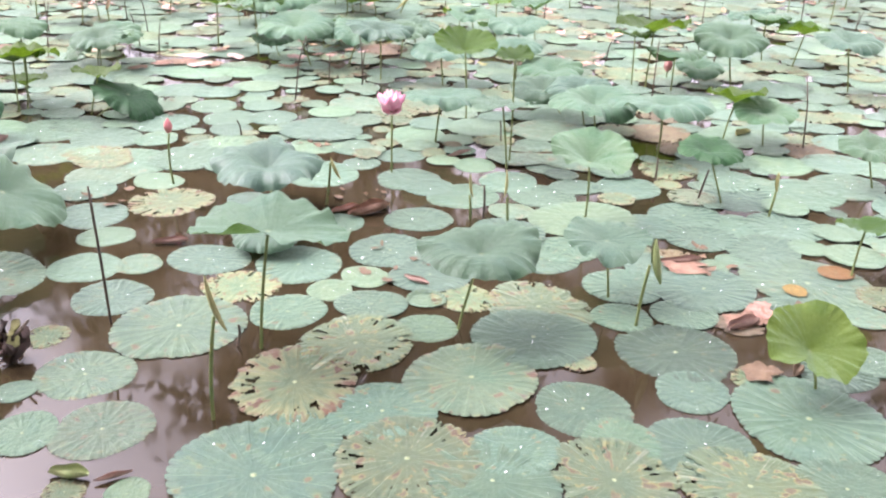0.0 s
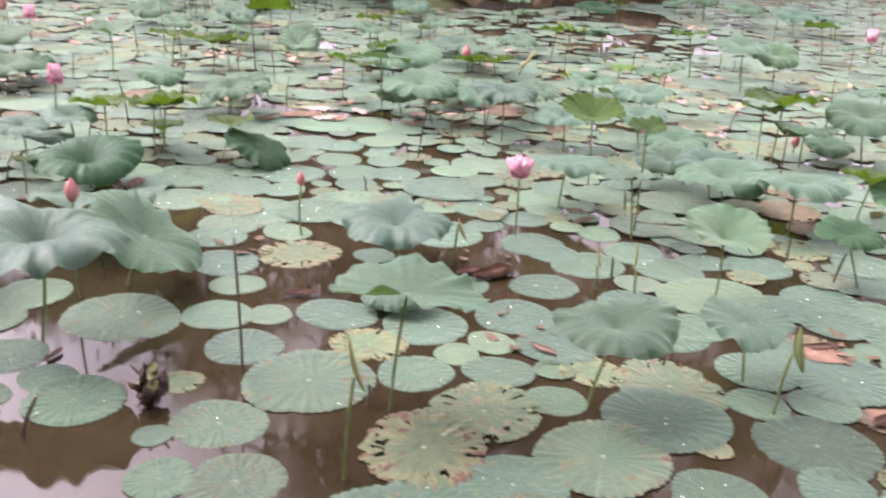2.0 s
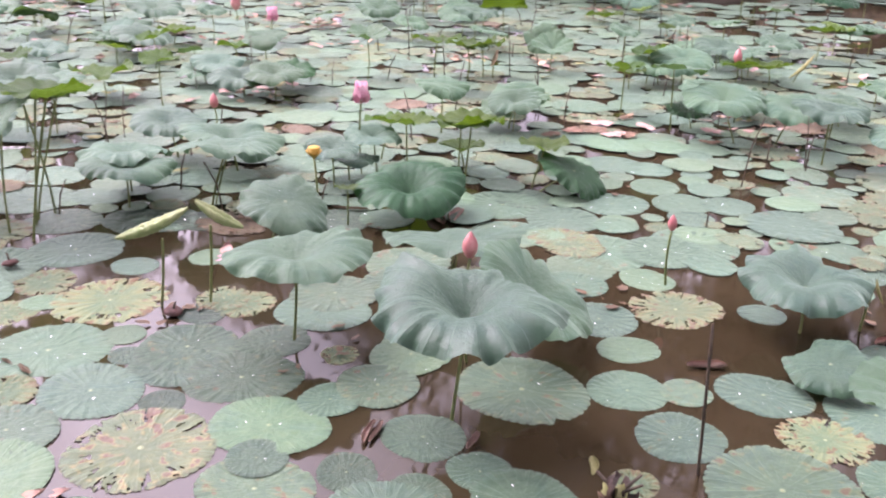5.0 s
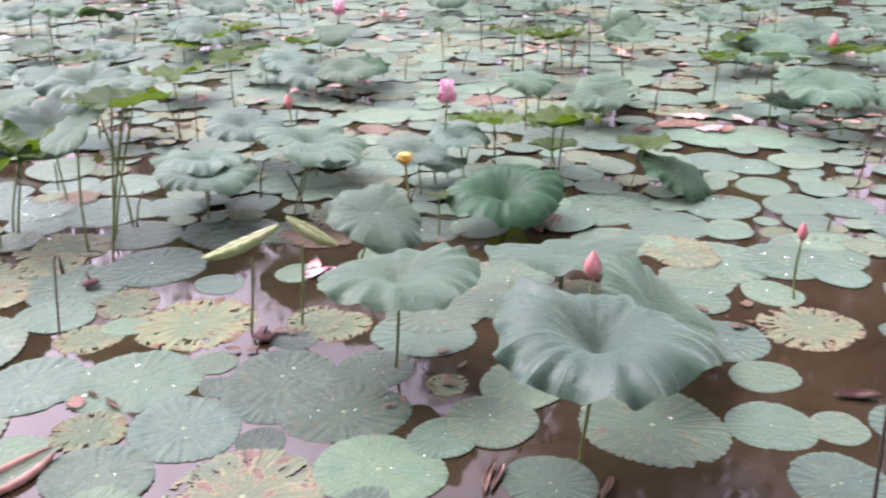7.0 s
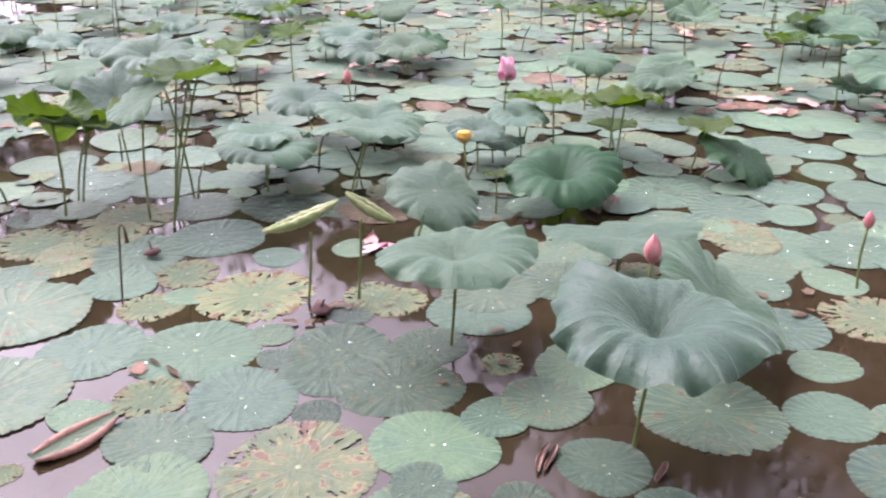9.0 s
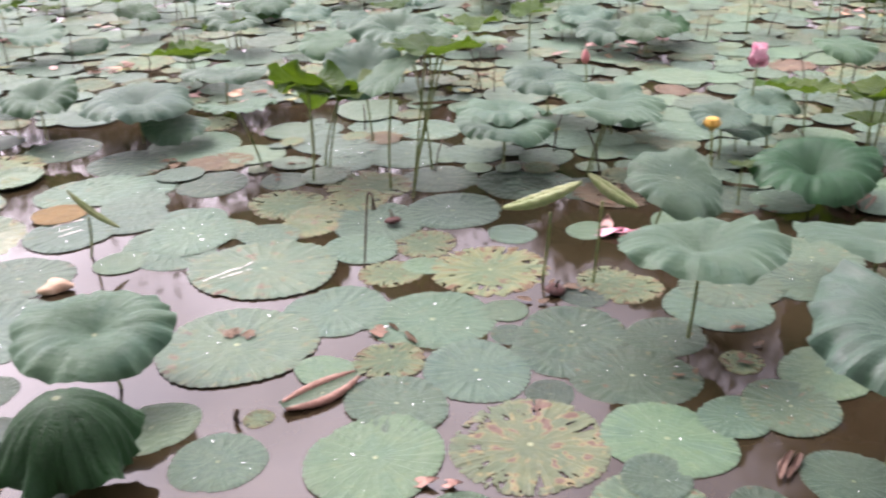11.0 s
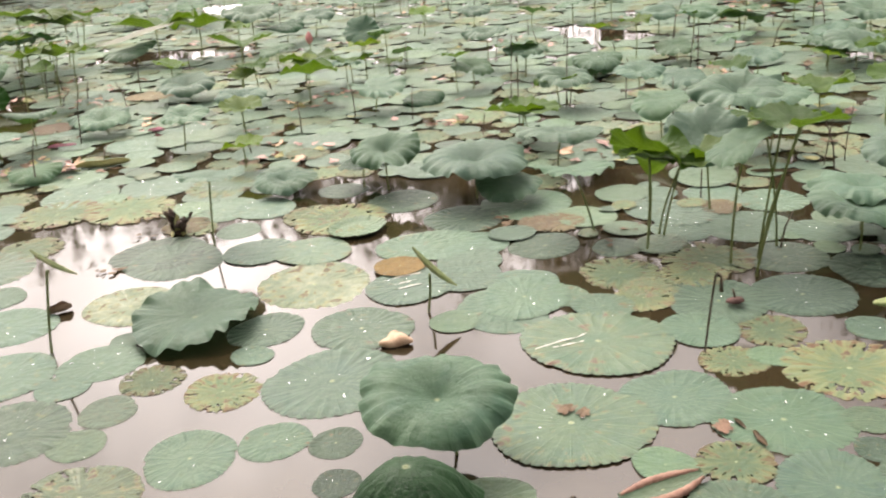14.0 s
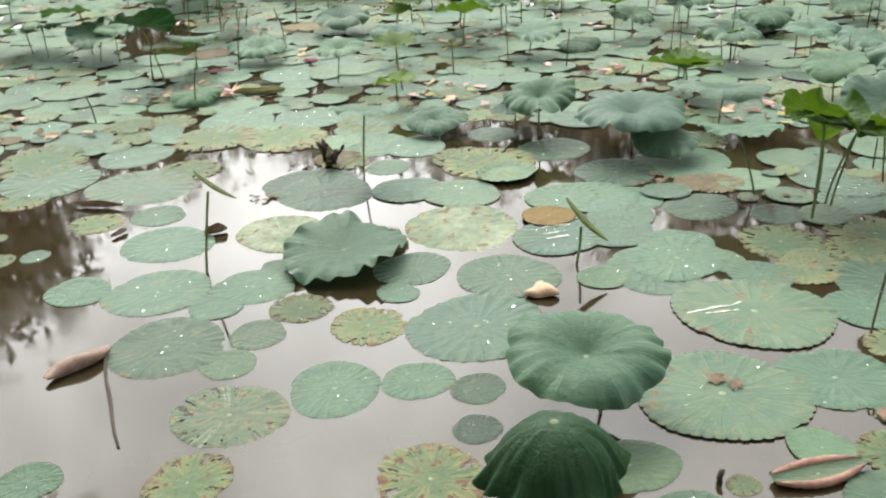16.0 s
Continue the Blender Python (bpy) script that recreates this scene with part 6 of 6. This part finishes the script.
# ---- rolled leaves, flowers, buds, dead leaves ----
rolled(-3.675, 4.444, -3.834, 4.388, 0.324, -3.519, 4.499, 0.468, -3.647, 4.454, 0.340, 0.080, 'roll')
rolled(-3.483, 4.557, -3.526, 4.542, 0.498, -3.328, 4.612, 0.365, -3.459, 4.565, 0.392, 0.071, 'roll')
rolled(-5.662, 3.550, -5.708, 3.504, 0.338, -5.564, 3.647, 0.130, -5.648, 3.564, 0.207, 0.040, 'roll')
rolled(-6.648, 1.998, -6.644, 2.003, 0.525, -6.529, 2.160, 0.386, -6.605, 2.056, 0.431, 0.029, 'roll')
rolled(-0.638, 3.148, -0.640, 3.148, 0.534, -0.582, 3.149, 0.337, -0.609, 3.148, 0.394, 0.024, 'straw')
rolled(0.918, 3.907, 0.945, 3.907, 0.387, 0.984, 3.908, 0.195, 0.946, 3.907, 0.277, 0.053, 'roll')
rolled(-0.522, 5.198, -0.500, 5.198, 0.261, -0.452, 5.199, 0.143, -0.495, 5.198, 0.236, 0.026, 'straw')
rolled(0.246, 5.044, 0.232, 5.044, 0.248, 0.248, 5.044, 0.119, 0.238, 5.044, 0.134, 0.025, 'straw')
rolled(0.438, 5.004, 0.429, 5.004, 0.291, 0.425, 5.004, 0.139, 0.431, 5.004, 0.140, 0.025, 'straw')
rolled(1.835, 5.189, 1.845, 5.189, 0.254, 1.849, 5.189, 0.138, 1.851, 5.189, 0.144, 0.026, 'straw')
rolled(-3.364, 10.121, -3.371, 10.119, 0.118, -3.315, 10.137, 0.280, -3.362, 10.122, 0.142, 0.056, 'cream')
rolled(-0.481, 10.973, -0.505, 10.965, 0.046, -0.289, 11.036, 0.287, -0.419, 10.993, 0.133, 0.044, 'straw')
flower(-0.211, 5.743, 0.414, 0.15, 1.0)
flower(-3.481, 6.654, 0.564, 0.15, 0.35)
bud(-2.180, 4.356, 0.537, 0.115)
bud(-1.414, 5.452, 0.340, 0.085)
seed_flower(-3.321, 5.471, 0.510, 0.075)
bud(-4.983, 7.447, 0.228, 0.117)
bud(-7.264, 12.336, 0.273, 0.213)
bud(-1.040, 10.767, 0.278, 0.153)
bud(1.897, 8.290, 0.131, 0.127)
flower(-6.138, 11.022, 0.343, 0.174, 0.4)
flower(3.883, 13.453, 0.374, 0.188, 0.4)
bud(-12.403, 6.870, 0.298, 0.155)
bud(-4.653, 19.677, 0.443, 0.195)
curled_dead(-2.383, 3.705, 0.006, 0.162, 0.026, 93, "rose", "faded pink-brown fallen petal standing in water", name="fallen_petal")
curled_dead(-2.362, 3.717, 0.006, 0.148, 0.022, 97, "rose", "faded pink-brown fallen petal standing in water", name="fallen_petal")
curled_dead(-2.006, 3.768, 0.006, 0.123, 0.026, 91, "rose", "faded pink-brown fallen petal standing in water", name="fallen_petal")
curled_dead(-0.411, 5.103, 0.006, 0.16, 0.045, 46, "salmon", "reddish fallen petal on a floating leaf", name="fallen_petal")
curled_dead(-0.286, 5.089, 0.006, 0.25, 0.085, 44, "russet", "reddish brown curled dead leaf with a yellow edge", name="dead_leaf")
curled_dead(-5.482, 3.224, 0.006, 0.156, 0.079, 53, "cream", "cream coloured folded dead leaf on the water", over=True)
curled_dead(-5.536, 3.234, 0.006, 0.148, 0.048, 122, "cream", "cream coloured folded dead leaf on the water", over=True)
curled_dead(-2.780, 5.992, 0.006, 0.24, 0.07, -54, "rose", "brown dried rolled leaf on the water", name="dead_leaf")
curled_dead(-2.667, 6.066, 0.006, 0.22, 0.07, 93, "rose", "brown dried rolled leaf on the water", name="dead_leaf")
curled_dead(-7.109, 2.186, 0.006, 0.122, 0.072, 102, "dead", "brown folded dead leaf over the water", name="dead_leaf")
curled_dead(-6.034, 1.272, 0.006, 0.30, 0.085, 119, "rose", "brown folded dead leaf floating beside a dry stalk", over=True)
curled_dead(-9.815, 3.376, 0.006, 0.427, 0.084, 70, "straw", "yellow-brown curled dead leaf", name="dead_leaf")
curled_dead(-1.002, 2.812, 0.006, 0.125, 0.052, 3, "roll", "yellow-green folded lotus leaf floating on water", name="dead_leaf")
curled_dead(-0.864, 2.809, 0.006, 0.115, 0.021, 21, "rose", "reddish fallen petal floating on water", name="fallen_petal")
curled_dead(-7.930, 1.718, 0.006, 0.328, 0.045, 41, "russet", "red-brown dead leaf strip on the water", name="dead_leaf")
curled_dead(-7.412, 1.726, 0.006, 0.114, 0.037, 129, "rose", "faded petal on the water", name="fallen_petal")
curled_dead(-1.196, 4.611, 0.006, 0.168, 0.044, 25, "rose", "faded pink dead leaf on the water", name="dead_leaf")
curled_dead(-10.785, 3.347, 0.006, 0.240, 0.050, 64, "pink", "pink fallen lotus petal on the water", name="fallen_petal")
curled_dead(-10.624, 4.155, 0.006, 0.141, 0.052, 70, "pink", "pink fallen lotus petal on the water", name="fallen_petal")
curled_dead(-3.321, 5.997, 0.006, 0.225, 0.026, 14, "dead", "dark brown dead leaf strip on leaves", name="dead_leaf")
curled_dead(-5.674, 6.457, 0.006, 0.315, 0.032, 43, "dead", "brown dead stem on the leaves", name="dead_leaf")
curled_dead(2.105, 6.713, 0.006, 0.163, 0.054, 44, "straw", "dry straw coloured leaf piece", name="dead_leaf")
curled_dead(0.184, 6.105, 0.006, 0.203, 0.035, 39, "rose", "faded petals on the leaves", name="fallen_petal")
curled_dead(0.652, 6.158, 0.006, 0.325, 0.021, 9, "dead", "dark dead leaf strip on floating leaves", name="dead_leaf")
curled_dead(0.001, 4.268, 0.006, 0.142, 0.035, -34, "rose", "faded petals among leaves", name="fallen_petal")
curled_dead(1.237, 4.562, 0.006, 0.208, 0.043, 17, "rose", "faded pink dead leaf on water", name="dead_leaf")
curled_dead(1.361, 3.925, 0.006, 0.175, 0.060, 41, "rose", "faded pink torn dead leaf", name="dead_leaf")
curled_dead(-1.569, 3.737, 0.006, 0.114, 0.032, 95, "straw", "wilted yellow leaf tip on a rotten clump", name="dead_leaf")
curled_dead(-3.990, 3.762, 0.006, 0.077, 0.015, -27, "dead", "torn yellow leaf strip between leaves", name="dead_leaf")
curled_dead(-3.877, 3.727, 0.006, 0.103, 0.025, -20, "dead", "torn brown leaf strip between leaves", name="dead_leaf")
curled_dead(1.473, 3.570, 0.006, 0.102, 0.038, 51, "dead", "dark brown dead leaf scrap", name="dead_leaf")
stalk(-1.210, 3.806, -1.230, 3.806, 0.584, 0.006)
stalk(-4.440, 4.136, -4.417, 4.159, 0.362, 0.005, True)
stalk(-1.810, 3.185, -1.747, 3.195, 0.161, 0.008)
stalk(-4.068, 2.953, -4.062, 2.957, 0.049, 0.01)
stalk(-2.471, 5.078, -2.481, 5.075, 0.105, 0.004)
stalk(-0.666, 3.653, -0.656, 3.653, 0.092, 0.006)
stalk(0.454, 6.384, 0.445, 6.383, 0.150, 0.005)
stalk(0.313, 5.049, 0.312, 5.049, 0.187, 0.006)
stalk(-4.921, 7.419, -4.903, 7.425, 0.178, 0.005)
stalk(-5.741, 5.767, -5.739, 5.769, 0.186, 0.005)
stalk(-5.340, 7.002, -5.324, 7.007, 0.187, 0.005)
stalk(-5.475, 6.955, -5.447, 6.965, 0.391, 0.004)
stalk(-5.524, 6.787, -5.490, 6.799, 0.345, 0.004)
stalk(-8.583, 6.706, -8.564, 6.732, 0.657, 0.004)
stalk(-8.093, 6.915, -8.072, 6.943, 0.758, 0.004)
stalk(-8.048, 10.865, -8.085, 10.815, 0.432, 0.006)
stalk(-7.985, 5.867, -7.969, 5.883, 0.208, 0.004)
stalk(1.511, 5.419, 1.550, 5.419, 0.182, 0.006)
stalk(1.334, 5.732, 1.335, 5.732, 0.139, 0.006)
boat(-3.918, 3.236, 0.32, 0.075, 74)
petals_on_water(-3.32, 3.01, 0.072, 30)
petals_on_water(-3.245, 3.055, 0.062, 15)
PINK = "fresh pink and white lotus petal dropped on the water"
petals_on_water(-3.68, 5.05, 0.13, 20, "pink", PINK)
petals_on_water(-3.60, 5.12, 0.12, -25, "pink", PINK)
petals_on_water(-3.56, 5.06, 0.10, 60, "blush", PINK)
petals_on_water(-3.70, 5.14, 0.10, 110, "blush", PINK)
scrap(-4.516, 3.367, 0.012, 0.03, "dead", "torn brown scrap of dead leaf on a floating leaf")
scrap(-4.45, 3.40, 0.012, 0.024, "dead", "torn brown scrap of dead leaf on a floating leaf")
scrap(-4.02, 3.70, 0.008, 0.035, "russet", "russet torn leaf scrap on the water")
streak(-4.981, 3.636, -4.924, 3.908, 0.010)
streak(-4.935, 3.70, -4.879, 3.841, 0.007)
streak(-6.147, 3.585, -6.073, 3.814, 0.010)
streak(-5.99, 3.60, -5.955, 3.726, 0.007)
streak(-6.05, 3.62, -6.02, 3.74, 0.008)
scrap(1.418, 3.979, 0.012, 0.085, "russet", "crumpled russet dead leaf between floating leaves")
scrap(1.47, 4.06, 0.016, 0.06, "salmon", "crumpled pinkish dead leaf between floating leaves")
scrap(1.321, 3.538, 0.018, 0.062, "dead", "crumpled brown dead leaf among floating leaves")
scrap(1.214, 4.509, 0.012, 0.085, "russet", "torn russet dead leaf beside a rolled leaf")
for i in range(16):
    scrap(rng.uniform(-2.5, -1.2), rng.uniform(8.1, 8.9), 0.022, rng.uniform(0.035, 0.075), ("russet", "dead", "blush", "dead")[i % 4], "torn dead leaf scrap among floating leaves")
pod(-4.631, 4.606, 0.02, 0.075)
pod(-3.576, 4.377, 0.01, 0.075)
fallen_stalk(-5.359, 1.292, -6.136, 1.400, 0.007)
litter(-3.81, 5.55, 0.11, 'dead')
litter(-3.63, 4.39, 0.15, 'dead')
litter(-2.83, 4.26, 0.20, 'dead')
litter(-1.68, 5.19, 0.11, 'dead')
litter(-1.90, 6.95, 0.15, 'dead')
litter(-3.02, 5.57, 0.20, 'dead')
litter(1.69, 4.05, 0.11, 'dead')
litter(1.41, 4.54, 0.15, 'dead')
litter(-0.10, 4.44, 0.20, 'dead')
litter(-0.72, 6.20, 0.11, 'dead')
litter(-0.34, 5.27, 0.15, 'dead')
litter(-5.70, 4.93, 0.20, 'dead')
litter(-6.37, 4.62, 0.11, 'dead')
litter(-9.71, 4.80, 0.15, 'dead')
litter(-7.52, 6.08, 0.20, 'dead')
litter(-7.46, 2.63, 0.11, 'dead')
litter(-7.88, 3.09, 0.15, 'dead')
rotten(-1.461, 3.474, 0.19)
rotten(-7.773, 3.146, 0.20)
# ---- leaf cover of the far water ----
def cover():
    """Leaves that close the water further out, every leaf with its own outline, turn and lean."""
    r = np.random.default_rng(11)
    cell, grid = 0.6, {}
    def key(x, y):
        return int(x // cell), int(y // cell)
    for q in laid:
        grid.setdefault(key(q[0], q[1]), []).append(q[:3])
    made = []
    for i in range(130000):
        x, y = r.uniform(-27, 18), r.uniform(0.5, 26)
        rad = (0.12 + 0.17 * r.uniform(0, 1) ** 1.3) if i < 60000 else r.uniform(0.06, 0.16)
        near = min(math.hypot(x - 0.1, y - 0.4), math.hypot(x + 1.7, y - 1.1), math.hypot(x + 2.2, y - 1.0))
        if near < ((COVER_FROM if x < 0.4 else COVER_FROM - 0.9) if x > -6.2 else COVER_FROM + 1.6) or out_of_pond(x, y) > -0.35:
            continue
        # open water off the rocky point
        if ((x - 0.6) / 2.2) ** 2 + ((y - 15.3) / 2.3) ** 2 < 1 and r.uniform() < 0.85:
            continue
        if noise.noise(Vector((x * 0.45, y * 0.45, 3))) > 0.48:
            continue
        kx, ky = key(x, y)
        ok = True
        for a in (-1, 0, 1):
            for b in (-1, 0, 1):
                for q in grid.get((kx + a, ky + b), ()):
                    if (q[0] - x) ** 2 + (q[1] - y) ** 2 < ((q[2] + rad) * (0.71 if near < 8 else 0.65)) ** 2:
                        ok = False
        if ok:
            grid.setdefault((kx, ky), []).append((x, y, rad))
            made.append((x, y, rad))
    share = (("g", 0.29), ("p", 0.24), ("s", 0.18), ("y", 0.21), ("t", 0.04), ("d", 0.03), ("r", 0.01))
    edges = np.cumsum([q for k, q in share])
    for i, (kind, q) in enumerate(share):
        fine = [pad_mesh("unit", r, kind, 88, 5) for n in range(4)]
        low = [pad_mesh("unit", r, kind, 44, 3) for n in range(3)]
        data = []
        for me in fine + low:
            v, l = np.empty(len(me.vertices) * 3), np.empty(len(me.vertices) * 3)
            me.vertices.foreach_get("co", v)
            me.attributes["leaf"].data.foreach_get("vector", l)
            data.append((v.reshape(-1, 3), l.reshape(-1, 3), [tuple(p.vertices) for p in me.polygons]))
        verts, leaf, faces, o = [], [], [], 0
        # one fixed draw a leaf decides its kind, so every leaf is laid once
        for n, (x, y, rad) in enumerate(made):
            h = np.random.default_rng(n).uniform(0, 1, 8)
            if int(min(np.searchsorted(edges, h[0]), len(share) - 1)) != i:
                continue
            v, l, f = data[int(h[1] * 4) if math.hypot(x + 1.5, y - 1) < 10.5 else 4 + int(h[1] * 3)]
            t = h[2] * 6.283
            c, s = math.cos(t) * rad, math.sin(t) * rad
            sx = 0.92 + 0.16 * h[3]
            px, py = v[:, 0] * sx, v[:, 1] / sx
            z = 0.002 + 0.016 * h[4] + np.maximum(v[:, 2] * rad * 1.6 + 0.05 * rad * ((h[5] - 0.5) * px + (h[6] - 0.5) * py), 0)
            verts.append(np.stack([x + c * px - s * py, y + s * px + c * py, z], 1))
            leaf.append(l)
            faces += [tuple(w + o for w in p) for p in f]
            o += len(v)
        for me in fine + low:
            bpy.data.meshes.remove(me)
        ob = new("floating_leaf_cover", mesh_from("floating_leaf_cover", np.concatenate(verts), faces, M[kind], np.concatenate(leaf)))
        tagged(ob, "dense far cover: " + LABEL[kind].split(",")[0].replace(" leaf", " leaves").replace("a yellowing", "yellowing"), "lotus leaves", kind="stuff")
    return made


far = cover()

# raised leaves that stand scattered over the far cover
kinds = [("bowl", "old"), ("bowl", "mid"), ("wavy", "old"), ("funnel", "young"), ("cup", "mid"), ("droop", "mid"), ("flat", "mid"), ("bowl", "mid"), ("funnel", "fresh"), ("cup", "fresh"), ("bowl", "old")]
proto = [raised(40 + i, -40, 40 + i, -40, rng.uniform(0.16, 0.42), rng.uniform(0.12, 0.19) if t in ("young", "fresh") else rng.uniform(0.16, 0.27), s, t, rng.uniform(4, 16), rng.uniform(0, 360)) for i, (s, t) in enumerate(kinds * 2)]
placed = 0
while placed < 190:
    x, y, q = far[int(rng.integers(len(far)))]
    dist = math.hypot(x + 1, y - 0.7)
    if dist < 6.4 or dist > 19 or (x > -6 and dist < 7.2):
        continue
    if placed < len(proto):
        proto[placed].matrix_world = pose(x, y, 0, 0, 0, rng.uniform(0, 360))
    else:
        copy_thing(proto[placed % len(proto)], pose(x, y, 0, 0, 0, rng.uniform(0, 360)))
    placed += 1

# thin dry stalks and wilted stems that stand between the far leaves
sv = []
for i in range(420):
    x, y, q = far[int(rng.integers(len(far)))]
    x, y, hgt = x + rng.uniform(-0.3, 0.3), y + rng.uniform(-0.3, 0.3), rng.uniform(0.12, 0.55)
    dx, dy = rng.normal(0, 0.06, 2)
    sv.append(tube([(x, y, -0.05), (x + dx * 0.4, y + dy * 0.4, hgt * 0.6), (x + dx, y + dy, hgt)], [0.006, 0.005, 0.004], 5))
tagged(new("far_stalks", mesh_from("far_stalks", *joined(sv), M["stick"])), "thin dry stalks standing among far leaves", "stalks", kind="stuff")
# scraps of dead leaf and fallen petals that float between the far leaves
out = [q for q in far if math.hypot(q[0] + 1.2, q[1] - 0.9) > 6.3]
heaps = [out[int(rng.integers(len(out)))] for i in range(200)]
SCRAPS = (("dead", 450, "brown scraps of dead leaf between far leaves", "dead leaves"), ("blush", 1000, "faded fallen petals floating between far leaves", "petals"), ("russet", 500, "russet scraps of dead leaf between far leaves", "dead leaves"),
          ("straw", 380, "straw coloured scraps of dry leaf between far leaves", "dead leaves"), ("cream", 600, "bleached scraps of dead leaf between far leaves", "dead leaves"))
for tone, count, label, kind in SCRAPS:
    dv = []
    for i in range(count):
        x, y, q = heaps[(i * 7 + count) % 200] if i % 4 else out[int(rng.integers(len(out)))]
        v, f = petal(rng.uniform(0.04, 0.15), rng.uniform(0.03, 0.09), rng.uniform(0.1, 0.5), 0.3, 6, 5)
        m = pose(x + rng.normal(0, 0.16), y + rng.normal(0, 0.16), 0.024 + 0.008 * rng.uniform(), rng.uniform(-9, 9), rng.uniform(-5, 2), rng.uniform(0, 360))
        o = Vector(rng.uniform(0, 40, 3))
        dv.append(([m @ (Vector(p) + Matrix.Diagonal((0.05, 0.05, 0.012)) @ noise.noise_vector(Vector(p) * 24 + o)) for p in v], f))
    tagged(new("dead_leaf_scraps", mesh_from("dead_leaf_scraps", *joined(dv), M[tone])), label, kind, kind="stuff")
